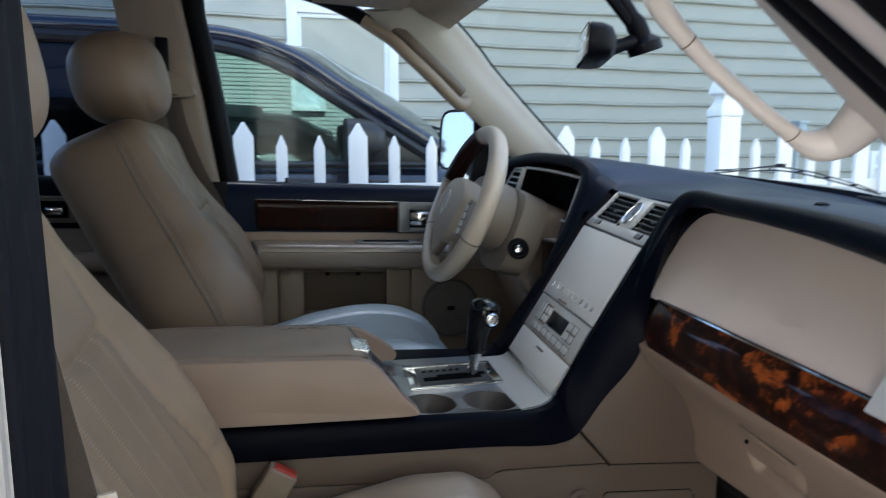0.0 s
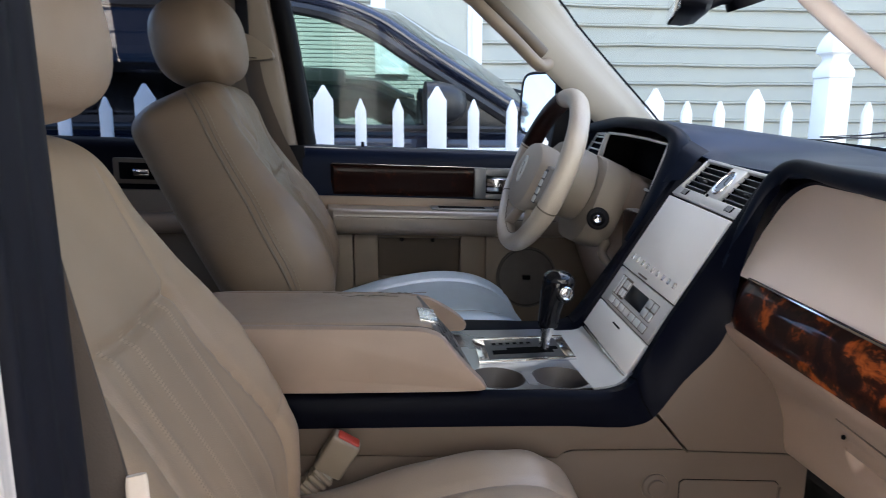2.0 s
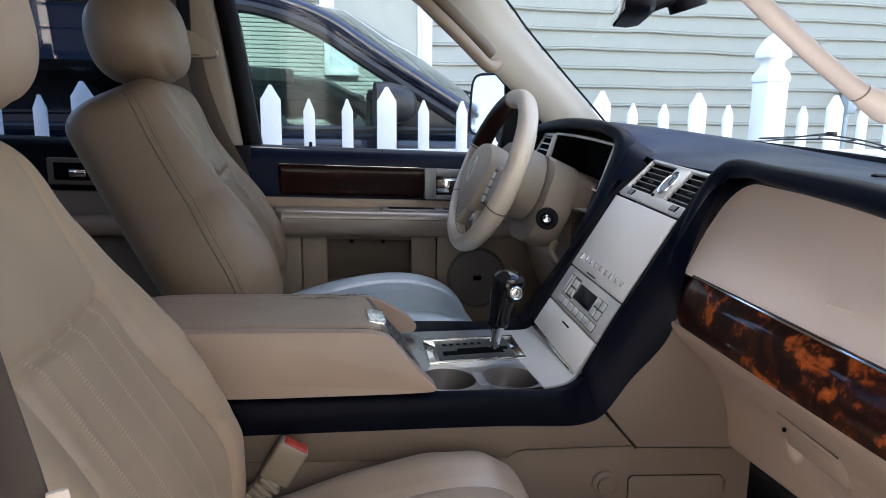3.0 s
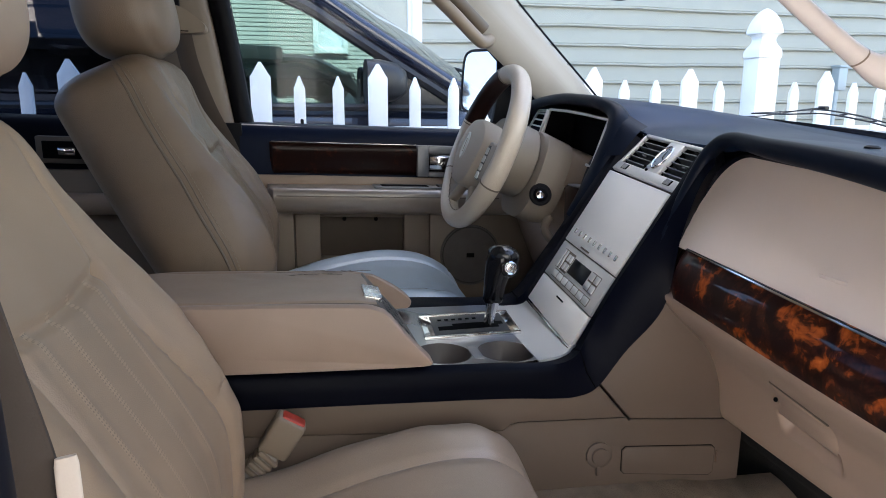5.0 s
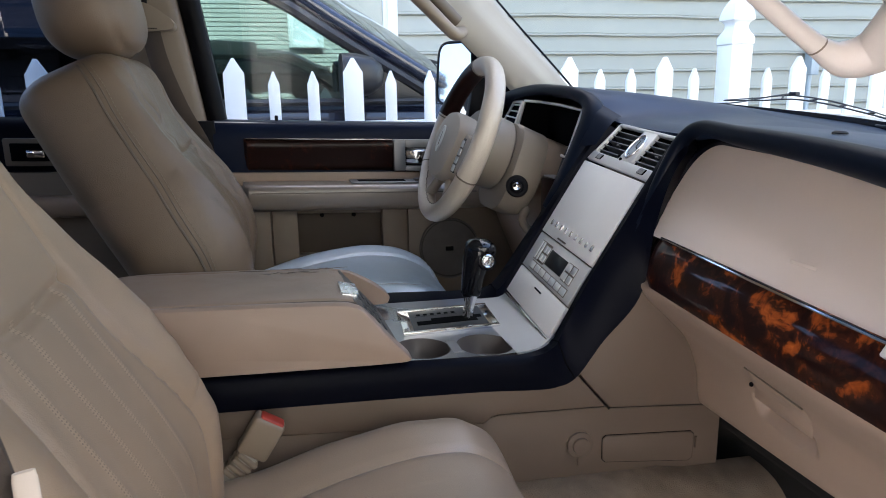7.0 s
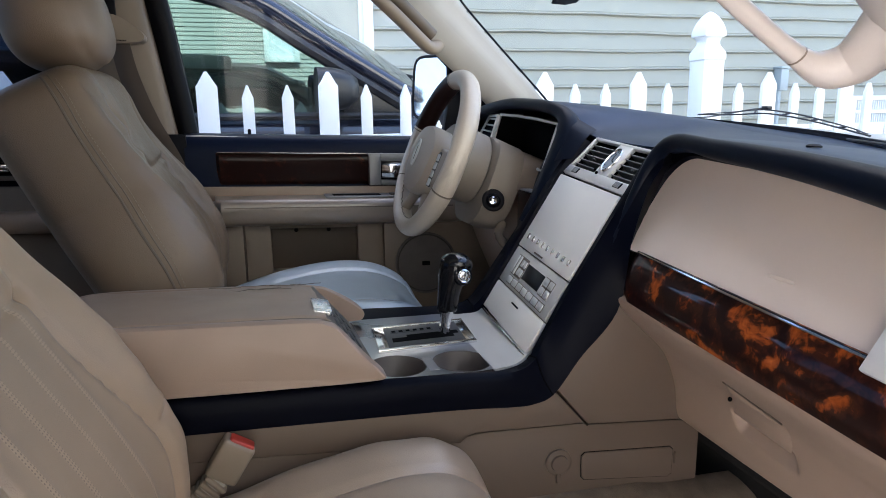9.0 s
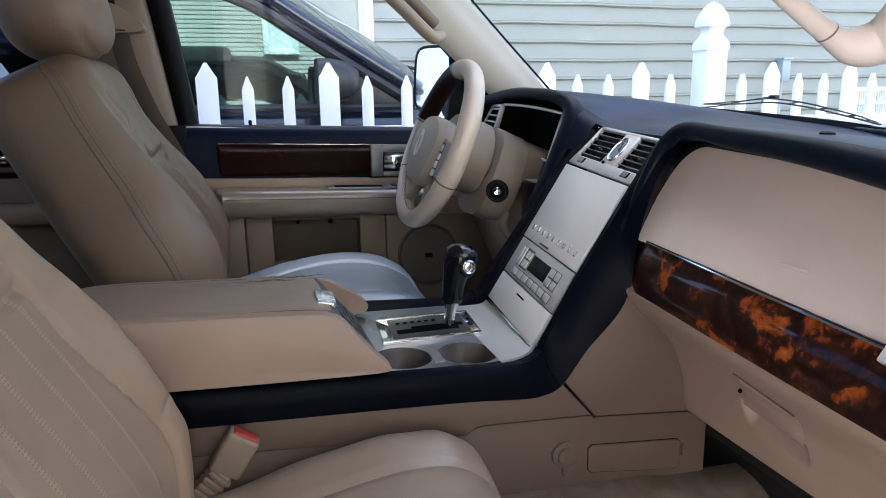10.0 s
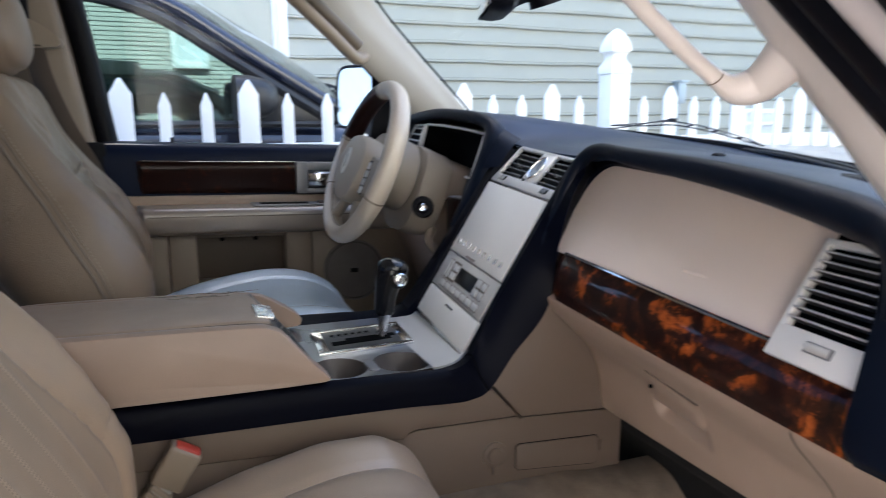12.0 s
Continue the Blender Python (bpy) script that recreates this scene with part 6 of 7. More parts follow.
def build_column():
    c = thing("steering_column", "beige steering column shroud with ignition lock", "steering column")
    ax = Vector((0.94, 0, -0.34)).normalized()
    up = Vector((0.34, 0, 0.94))
    A = WC + WN * -0.015
    rows = []
    for h, ry, rz in ((0.0, 0.060, 0.062), (0.01, 0.078, 0.078), (0.05, 0.082, 0.082), (0.085, 0.080, 0.080), (0.088, 0.076, 0.076)):
        rows.append([A + ax * h + Vector((0, 1, 0)) * math.cos(a) * ry + up * math.sin(a) * rz for a in [2 * math.pi * j / 36 for j in range(36)]])
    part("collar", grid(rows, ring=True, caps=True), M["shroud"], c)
    rows = []
    for h, ry, zu, zd in ((0.089, 0.080, 0.078, 0.085), (0.095, 0.096, 0.080, 0.120), (0.125, 0.100, 0.078, 0.122), (0.150, 0.102, 0.077, 0.116), (0.158, 0.098, 0.074, 0.106)):
        row = []
        for j in range(40):
            a = 2 * math.pi * j / 40
            cc, ss = math.cos(a), math.sin(a)
            row.append(A + ax * h + Vector((0, 1, 0)) * math.copysign(abs(cc) ** 0.6, cc) * ry + up * (math.copysign(abs(ss) ** 0.6, ss) * (zu if ss > 0 else zd)))
        rows.append(row)
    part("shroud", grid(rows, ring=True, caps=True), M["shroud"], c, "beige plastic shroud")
    rows = []
    for h, ry, zu, zd in ((0.150, 0.098, 0.073, 0.030), (0.165, 0.112, 0.073, 0.018), (0.200, 0.178, 0.069, 0.006), (0.235, 0.218, 0.060, 0.004)):
        row = []
        for j in range(40):
            a = 2 * math.pi * j / 40
            cc, ss = math.cos(a), math.sin(a)
            row.append(A + ax * h + Vector((0, 1, 0)) * math.copysign(abs(cc) ** 0.5, cc) * ry + up * (math.copysign(abs(ss) ** 0.5, ss) * (zu if ss > 0 else zd)))
        rows.append(row)
    # Darker tan than the shroud puts the cowl's shadow into colour.
    part("column_cowl", grid(rows, ring=True, caps=True), M["tan"], c, "beige cowl flaring into the dashboard")
    ig = part("ignition_lock", lathe((0.441, 0.312, 1.137), (-0.35, -1, 0.1), ((0.024, -0.01), (0.024, 0.002), (0.021, 0.006), (0.016, 0.006))), M["rubber"], c, "black ignition bezel")
    part("key_barrel", lathe((0.439, 0.306, 1.1376), (-0.35, -1, 0.1), ((0.0155, 0), (0.0155, 0.004), (0.013, 0.006), (0.011, 0.003), (0.001, 0.003))), M["rubber"], ig, "dark key barrel")
    part("key_slot", lathe((0.4355, 0.2975, 1.1383), (-0.35, -1, 0.1), ((0.0085, -0.004), (0.0085, 0.001), (0.007, 0.0025), (0.003, 0.0015), (0.001, 0.0012))), M["chrome"], ig, "chrome key slot")
    part("stalk", tube([(0.44, 0.47, 1.24), (0.40, 0.56, 1.25), (0.385, 0.60, 1.255)], [0.007, 0.008, 0.010], 10), M["tan"], c)
    part("tilt_lever", tube(spline([(0.47, 0.33, 1.085), (0.455, 0.315, 1.06), (0.475, 0.30, 1.03)], 8), 0.010, 10), M["tan"], c)
    return c


build_console()
build_shifter()
build_dash()
build_wheel()
build_column()

# ---------- driver's doors ----------


def build_front_door():
    d = thing("driver_door", "closed driver's door with dark upper trim, burl strip and beige armrest", "car door")
    part("door_shell", prism([(-0.235, 0.55), (0.62, 0.55), (0.66, 1.24), (-0.225, 1.249)], 0.79, 0.98, "xz", 0.005), M["paint"], d)
    rows = []
    for x in np.linspace(-0.205, 0.60, 14):
        rows.append([(x, y, z) for y, z in spline([(0.885, 1.246), (0.84, 1.2525), (0.805, 1.251), (0.788, 1.243), (0.778, 1.225), (0.772, 1.19), (0.770, 1.12), (0.772, 1.112)], 20)])
    part("upper_trim", grid(rows), M["doortop"], d, "navy-black padded upper trim")
    w = part("wood_trim", slab([[(x, y + 0.012 * (1 - sstep(-0.132, -0.124, x)), z) for y, z in spline([(0.770, 1.207), (0.759, 1.2045), (0.7545, 1.195), (0.7545, 1.184), (0.757, 1.168), (0.7605, 1.150), (0.764, 1.134), (0.770, 1.126)], 24)] for x in [-0.132, -0.131, -0.128, -0.124] + list(np.linspace(-0.11, 0.252, 12))], (0, 0.012, 0)), M["burl_dark"], d, "lacquered dark burl door strip")
    # Chrome sliver stands in for the highlight along the strip's top edge.
    part("bright_line", rbox(-0.128, 0.250, 0.757, 0.766, 1.2065, 1.2090, 0.001), M["chrome"], w)
    b = part("handle_bezel", join(rbox(0.253, 0.285, 0.754, 0.775, 1.124, 1.208, 0.003), rbox(0.372, 0.45, 0.754, 0.775, 1.124, 1.208, 0.003), rbox(0.284, 0.373, 0.754, 0.775, 1.187, 1.208, 0.003), rbox(0.284, 0.373, 0.754, 0.775, 1.124, 1.138, 0.003)), M["bezel"], d, "grey plate round the door handle")
    part("handle_well", rbox(0.284, 0.373, 0.768, 0.774, 1.137, 1.188, 0), M["hole"], b)
    part("door_handle", grid([[(x, y - 0.010 * math.sin((x - 0.286) / 0.075 * math.pi), z) for y, z in ((0.768, 1.141), (0.757, 1.146), (0.753, 1.160), (0.755, 1.178), (0.766, 1.186))] for x in np.linspace(0.287, 0.352, 10)]), M["chrome"], b, "chrome inner door handle")
    part("mid_trim", prism([(-0.17, 1.085), (0.60, 1.075), (0.60, 1.121), (-0.17, 1.121)], 0.764, 0.79, "xz", 0.004), M["vinyl"], d)
    # armrest
    ar = []
    for x, k in ((-0.140, 0.55), (-0.136, 0.85), (-0.125, 1.0), (0.10, 1.0), (0.30, 1.0), (0.46, 1.0), (0.52, 0.8)):
        ar.append([(x, lerp(0.765, y, k), z) for y, z in spline([(0.765, 1.098), (0.72, 1.0985), (0.690, 1.096), (0.678, 1.086), (0.676, 1.068), (0.682, 1.045), (0.70, 1.03), (0.765, 1.022)], 24)])
    a = part("armrest", grid(ar, caps=False), M["leather_arm"], d, "padded beige armrest")
    part("stitch_line", tube([(-0.118, 0.6765, 1.078), (0.1, 0.6763, 1.078), (0.46, 0.6765, 1.078)], 0.0016, 6), M["darktan"], a, "dark stitched seam")
    part("switch_plate", rbox(0.13, 0.44, 0.695, 0.755, 1.097, 1.103, 0.002), M["bezel"], a)
    part("switch_well", rbox(0.15, 0.275, 0.705, 0.738, 1.1025, 1.1042, 0.0008), M["hole"], a, "dark pull cup")
    part("window_switch", rbox(0.30, 0.32, 0.705, 0.735, 1.102, 1.108, 0.002), M["darktan"], a)
    part("window_switch", rbox(0.33, 0.35, 0.705, 0.735, 1.102, 1.108, 0.002), M["darktan"], a)
    part("edge_seal", prism([(-0.240, 0.62), (-0.163, 0.62), (-0.186, 1.10), (-0.200, 1.25), (-0.252, 1.25)], 0.776, 0.80, "xz", 0.004), M["rubber"], d, "black seal down the door's rear edge")
    # lower panel with a map pocket
    part("lower_panel", join(rbox(-0.14, -0.078, 0.742, 0.80, 0.62, 1.035, 0.004), rbox(-0.076, -0.010, 0.744, 0.80, 0.62, 1.035, 0.004), rbox(-0.010, 0.214, 0.744, 0.80, 1.014, 1.035, 0.003), rbox(-0.010, 0.214, 0.738, 0.80, 0.62, 0.905, 0.004), rbox(0.214, 0.284, 0.744, 0.80, 0.62, 1.035, 0.004), rbox(0.286, 0.60, 0.748, 0.80, 0.62, 1.035, 0.004)), M["tan"], d, "beige lower door panel")
    pk = part("map_pocket", rbox(-0.010, 0.214, 0.766, 0.79, 0.90, 1.02, 0.002), M["pocket"], d, "sunken map pocket")
    for x in (0.055, 0.14):
        part("pocket_clip", cyl((x, 0.767, 1.006), (0, -1, 0), 0.006, 0.005, 0.006, 12), M["hole"], pk)
    sp = part("speaker_grille", lathe((0.402, 0.749, 0.908), (0, -1, 0), ((0.084, 0), (0.084, 0.004), (0.081, 0.006), (0.078, 0.004), (0.074, 0.003), (0.05, 0.0036), (0.025, 0.0039), (0.001, 0.004)), 48), M["speaker"], d, "round dark speaker grille")
    part("grille_ring", lathe((0.402, 0.749, 0.908), (0, -1, 0), ((0.0865, 0), (0.0865, 0.004), (0.0850, 0.0062), (0.0825, 0.0064), (0.0815, 0.004)), 48), M["ventpanel"], sp, "thin brown ring")
    part("grille_badge", rbox(0.390, 0.412, 0.741, 0.744, 0.902, 0.914, 0.001), M["hole"], sp)
    part("lock_pin", lathe((-0.046, 0.813, 1.236), (0, 0, 1), ((0.010, 0), (0.010, 0.003), (0.0045, 0.004), (0.0045, 0.026), (0.003, 0.029), (0.001, 0.029)), 16), M["rubber"], d, "black door lock pin")
    # window frame and glass
    fr = [(-0.193, 0.835, 1.20), (-0.198, 0.835, 1.25), (-0.238, 0.815, 1.54), (-0.264, 0.80, 1.70), (-0.235, 0.785, 1.768), (-0.05, 0.775, 1.758), (0.13, 0.78, 1.712), (0.33, 0.795, 1.60), (0.51, 0.825, 1.45), (0.68, 0.85, 1.26)]
    part("window_frame", tube(spline(fr, 60), [0.027] * 24 + [0.027 - 0.007 * min(1, i / 12) for i in range(36)], 10), M["rubber"], d, "black window frame")
    fr2 = [(x + 0.016 * (1 if i < 3 else 0.4), y + 0.012, z) for i, (x, y, z) in enumerate(fr)]
    part("glass_seal", tube(spline(fr2, 60), 0.012, 8), M["rubber"], d)
    part("pane", grid([[(-0.17, 0.862, 1.24), (0.16, 0.862, 1.24), (0.60, 0.862, 1.24)], [(-0.20, 0.835, 1.50), (0.12, 0.835, 1.50), (0.40, 0.835, 1.50)], [(-0.24, 0.808, 1.76), (0.0, 0.808, 1.76), (0.12, 0.812, 1.70)]]), M["glass"], d, "clear side window").visible_shadow = False
    part("window_divider", tube([(0.503, 0.835, 1.24), (0.500, 0.826, 1.34), (0.497, 0.818, 1.46)], 0.009, 8), M["rubber"], d, "black upright window divider")
    part("sail_panel", prism([(0.47, 1.25), (0.64, 1.25), (0.50, 1.42)], 0.80, 0.83, "xz", 0.004), M["rubber"], d, "black mirror sail panel")
    return d


def build_mirror():
    m = thing("door_mirror", "black exterior door mirror reflecting pale sky", "car mirror")
    HM = Matrix.Translation((0.545, 1.135, 1.396)) @ Matrix.Rotation(radians(29), 4, "Z") @ Matrix.Rotation(radians(5), 4, "Y")
    rows = []
    for x, k in ((-0.010, 0.985), (-0.012, 1.0), (-0.004, 1.025), (0.03, 1.0), (0.07, 0.86), (0.10, 0.5), (0.11, 0.2)):
        rows.append([HM @ Vector((x, 0.094 * k * math.copysign(abs(math.cos(a)) ** 0.38, math.cos(a)), 0.100 * k * math.copysign(abs(math.sin(a)) ** 0.38, math.sin(a)))) for a in [2 * math.pi * j / 48 for j in range(48)]])
    part("housing", grid(rows, ring=True, caps=True), M["rubber"], m, "black mirror housing")
    part("mirror_glass", rbox(-0.0145, -0.0125, -0.088, 0.088, -0.094, 0.094, 0.0006, 1, HM), M["doormirror"], m, "silvered mirror glass")
    edge = [HM @ Vector((-0.013, 0.0925 * math.copysign(abs(math.cos(a)) ** 0.38, math.cos(a)), 0.0985 * math.copysign(abs(math.sin(a)) ** 0.38, math.sin(a)))) for a in [2 * math.pi * j / 64 for j in range(65)]]
    part("housing_rim", tube(edge, 0.0052, 8, caps=False, up=(1, 0.3, 0)), M["rubber"], m, "black rim round the glass")
    part("arm", tube([(0.56, 1.05, 1.30), (0.56, 0.95, 1.29), (0.56, 0.86, 1.29)], 0.03, 10), M["rubber"], m)


def build_rear_door():
    d = thing("rear_door", "closed rear door with privacy glass and dark trim", "car door")
    part("door_shell", prism([(-1.25, 0.6), (-0.24, 0.6), (-0.25, 1.24), (-1.25, 1.249)], 0.79, 0.98, "xz", 0.005), M["paint"], d)
    rows = []
    for x in (-1.25, -0.8, -0.5, -0.35):
        rows.append([(x, y, z) for y, z in spline([(0.885, 1.246), (0.84, 1.2525), (0.805, 1.251), (0.788, 1.243), (0.778, 1.225), (0.772, 1.19), (0.770, 1.12), (0.772, 1.09)], 16)])
    part("upper_trim", grid(rows), M["black"], d)
    b = part("handle_bezel", rbox(-0.675, -0.56, 0.752, 0.775, 1.14, 1.205, 0.004), M["darktan"], d)
    part("handle_well", rbox(-0.66, -0.575, 0.749, 0.755, 1.152, 1.194, 0.002), M["hole"], b)
    part("door_handle", rbox(-0.625, -0.585, 0.742, 0.752, 1.160, 1.180, 0.004), M["chrome"], b, "chrome inner handle")
    part("lower_panel", prism([(-1.25, 0.62), (-0.32, 0.62), (-0.32, 1.125), (-1.25, 1.125)], 0.757, 0.80, "xz", 0.004), M["tan"], d)
    part("armrest", rbox(-1.0, -0.45, 0.70, 0.77, 1.02, 1.07, 0.02, 3), M["leather"], d)
    part("pane", grid([[(-1.3, 0.862, 1.24), (-0.25, 0.862, 1.24)], [(-1.3, 0.835, 1.50), (-0.28, 0.835, 1.50)], [(-1.3, 0.812, 1.72), (-0.3, 0.812, 1.72)]]), M["privacy"], d, "dark privacy glass").visible_shadow = False
    part("window_frame", tube(spline([(-0.30, 0.835, 1.25), (-0.335, 0.815, 1.54), (-0.37, 0.79, 1.70), (-0.7, 0.785, 1.72), (-1.25, 0.785, 1.70)], 30), 0.02, 10), M["rubber"], d)


def build_b_pillar():
    p = thing("door_pillar", "beige centre pillar trim with belt anchor cover", "car pillar", m=CAR @ Matrix.Translation((-0.036, 0, 0)))
    rows = []
    for z, xf, xr in ((0.70, -0.150, -0.29), (1.10, -0.165, -0.30), (1.20, -0.178, -0.32), (1.25, -0.185, -0.325), (1.45, -0.215, -0.37), (1.60, -0.240, -0.40), (1.72, -0.26, -0.42)):
        k = (z - 1.1) / 0.6
        y0 = lerp(0.80, 0.745, k)
        rows.append([(xf + 0.004, y0 + 0.06, z), (xf, y0 + 0.012, z), (xf - 0.006, y0 + 0.002, z), (xf - 0.02, y0 - 0.004, z), (lerp(xf, xr, 0.5), y0 - 0.012, z), (xr + 0.02, y0 - 0.004, z), (xr + 0.004, y0 + 0.006, z), (xr, y0 + 0.06, z)])
    part("pillar_trim", grid(rows), M["tan"], p, "beige pillar cover")
    part("slide_slot", rbox(-0.315, -0.285, 0.722, 0.735, 1.50, 1.60, 0.004), M["rubber"], p, "dark height slider slot")
    g = part("belt_guide", grid([[(x, y, z) for x, z in spline([(-0.335, 1.512), (-0.285, 1.516), (-0.240, 1.490), (-0.226, 1.470), (-0.245, 1.458), (-0.325, 1.460)], 24, True)] for y in (0.745, 0.705, 0.695, 0.690)], ring=True, caps=True), M["pillar_tan"], p, "moulded shoulder belt guide")
    part("guide_slot", rbox(-0.308, -0.262, 0.690, 0.72, 1.457, 1.464, 0.002), M["hole"], g)
    return p


def build_driver_belt():
    b = thing("seat_belt", "brown webbing seat belt hanging at the driver's pillar", "seat belt", "seat belts", m=CAR @ Matrix.Translation((-0.034, 0, 0)))
    pts = spline([(-0.285, 0.712, 1.46), (-0.27, 0.71, 1.38), (-0.235, 0.70, 1.28), (-0.19, 0.71, 1.18), (-0.165, 0.715, 1.08)], 24)
    rows = [[(x - 0.021, y + 0.010, z - 0.008), (x - 0.008, y + 0.001, z - 0.003), (x + 0.008, y - 0.003, z + 0.003), (x + 0.021, y - 0.001, z + 0.008)] for x, y, z in pts]
    part("webbing", slab(rows, (0, 0.0025, 0)), M["belt"], b)


def build_passenger_belt():
    b = thing("seat_belt", "brown webbing seat belt running into a beige sleeve", "seat belt", "seat belts")
    pts = spline([(-0.262, -0.79, 1.62), (-0.234, -0.777, 1.40), (-0.213, -0.757, 1.23), (-0.200, -0.750, 1.145), (-0.196, -0.75, 1.10)], 24)
    rows = [[(x - 0.018, y - 0.016, z), (x - 0.006, y - 0.004, z), (x + 0.006, y + 0.004, z), (x + 0.0165, y + 0.012, z)] for x, y, z in pts]
    part("webbing", slab(rows, (0, 0.0025, 0)), M["belt"], b)
    part("sleeve", grid([[(-0.1775 + 0.135 * k * x, -0.742 + 0.135 * k * y, z) for x, y in spline([(-0.03, -0.022), (0.02, 0.0), (0.034, 0.014), (0.028, 0.024), (0.0, 0.016), (-0.035, -0.004)], 24, True)] for z, k in ((1.0, 1.0), (1.133, 1.0), (1.145, 0.97), (1.149, 0.85))], ring=True, caps=True), M["pad"], b, "beige plastic belt sleeve")


def build_buckle():
    b = thing("belt_buckle", "beige seat belt buckle with a red release button", "seat belt")
    Q = Matrix.Translation((-0.0985, -0.214, 0.886)) @ Matrix.Rotation(radians(31), 4, "Y") @ Matrix.Rotation(radians(6), 4, "X")
    Q2 = Matrix.Translation((-0.113, -0.214, 0.861)) @ Matrix.Rotation(radians(48), 4, "Y") @ Matrix.Rotation(radians(6), 4, "X")
    part("housing", rbox(-0.0205, 0.0205, -0.012, 0.012, -0.032, 0.026, 0.005, 3, Q), M["pillar_tan"], b)
    part("release_button", rbox(-0.0145, 0.0175, -0.009, 0.009, 0.020, 0.0285, 0.003, 2, Q), M["red"], b, "red release button")
    for i in range(4):
        part("boot_ring", rbox(-0.016 + i * 0.001, 0.016 - i * 0.001, -0.012, 0.012, -0.012 - i * 0.010, -0.004 - i * 0.010, 0.0035, 2, Q2), M["pillar_tan"], b)
    part("stalk", rbox(-0.011, 0.011, -0.008, 0.008, -0.15, 0.0, 0.003, 2, Q2), M["pillar_grey"], b)


# ---------- pillars, roof, glass and outer body ----------


def ring_loft(sections, n=20):
    """Sections of four corner points each, as a soft closed tube."""
    return grid([[tuple(p) for p in spline(s, n, True)] for s in sections], ring=True, caps=True)


def build_shell():
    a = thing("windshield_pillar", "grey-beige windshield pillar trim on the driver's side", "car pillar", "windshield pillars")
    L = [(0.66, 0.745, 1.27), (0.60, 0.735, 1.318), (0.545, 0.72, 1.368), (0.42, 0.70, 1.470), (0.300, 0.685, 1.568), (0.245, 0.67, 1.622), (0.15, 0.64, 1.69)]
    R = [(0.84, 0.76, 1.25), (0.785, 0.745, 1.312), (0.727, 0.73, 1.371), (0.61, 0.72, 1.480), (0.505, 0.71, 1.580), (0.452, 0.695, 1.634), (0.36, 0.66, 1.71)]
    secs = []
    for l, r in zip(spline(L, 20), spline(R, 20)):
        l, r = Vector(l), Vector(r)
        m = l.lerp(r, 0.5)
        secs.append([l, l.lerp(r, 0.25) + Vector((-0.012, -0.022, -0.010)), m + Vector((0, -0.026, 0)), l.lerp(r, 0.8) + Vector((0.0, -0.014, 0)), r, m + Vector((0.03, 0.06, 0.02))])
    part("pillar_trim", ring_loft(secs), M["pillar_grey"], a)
    part("glass_gasket", tube([Vector(r) + Vector((0.012, 0.004, 0.0)) for r in spline(R, 20)], 0.003, 8), M["rubber"], a, "thin black glass gasket")
    gh = [(0.15, 0.655, 1.665), (0.215, 0.632, 1.622), (0.25, 0.625, 1.592), (0.32, 0.628, 1.534), (0.380, 0.640, 1.484), (0.400, 0.650, 1.474), (0.420, 0.675, 1.480), (0.435, 0.70, 1.490)]
    # Added dark bar; the recess's shadow behind the handle is its colour.
    part("grip_shade", tube(spline([(x + 0.027, y + 0.020, z + 0.020) for x, y, z in gh[:5]], 30), 0.017, 12), M["darktan"], a, "dark brown bar standing in for the shaded recess behind the handle")
    part("grab_handle", tube(spline(gh, 40), 0.0160, 14), M["pillar_tan"], a, "beige grab handle on the pillar")
    # passenger's side
    b = thing("windshield_pillar", "beige windshield pillar trim with a grab handle at the open passenger door", "car pillar", "windshield pillars")

    def I(z):
        return Vector((0.222 - (z - 1.394) / 0.805, -0.750, z))

    def B(z):
        return Vector((0.190 - (z - 1.384) / 0.667, -0.800, z))

    def S(z):
        return Vector((0.186 - (z - 1.377) / 0.583, -0.843, z))
    zs = np.linspace(1.17, 1.62, 24)
    part("pillar_trim", grid([[I(z) + Vector((0.16, 0.0, 0)), I(z) + Vector((0.05, 0.016, 0)), I(z) + Vector((0.012, 0.010, 0)), I(z), I(z).lerp(B(z), 0.25) + Vector((-0.012, -0.004, 0)), I(z).lerp(B(z), 0.6) + Vector((-0.012, -0.004, 0)), B(z) + Vector((0.0, 0.0, 0)), B(z) + Vector((0.06, -0.02, 0))] for z in zs]), M["pillar"], b, "beige pillar cover")
    part("seal_base", grid([[B(z) + Vector((0.006, 0.004, 0)), B(z).lerp(S(z), 0.5) + Vector((0.010, 0, 0)), S(z) + Vector((0.006, 0, 0))] for z in zs]), M["rubber"], b)
    part("weather_strip", tube([B(z).lerp(S(z), 0.38) + Vector((0.006, 0, 0)) for z in zs], 0.011, 14), M["rubber"], b, "black rubber door seal")
    part("weather_strip", tube([B(z).lerp(S(z), 0.78) + Vector((0.008, 0, 0)) for z in zs], 0.012, 14), M["rubber"], b, "black rubber door seal")
    part("painted_flange", tube([S(z) + Vector((-0.006, -0.016, 0)) for z in zs], 0.012, 12), M["paint"], b, "champagne painted flange")
    part("outer_seal", tube([S(z) + Vector((-0.014, -0.045, -0.004)) for z in zs], 0.014, 12), M["rubber"], b)
    gh = [(0.155, -0.785, 1.470), (0.133, -0.757, 1.440), (0.124, -0.740, 1.423), (0.150, -0.735, 1.398), (0.186, -0.735, 1.372), (0.227, -0.735, 1.3475), (0.245, -0.736, 1.3415), (0.256, -0.743, 1.345), (0.256, -0.756, 1.354), (0.255, -0.774, 1.369), (0.252, -0.795, 1.384)]
    rr = [0.020, 0.013, 0.0080, 0.0056, 0.0053, 0.0058, 0.0100, 0.0118, 0.0135, 0.0175, 0.024]
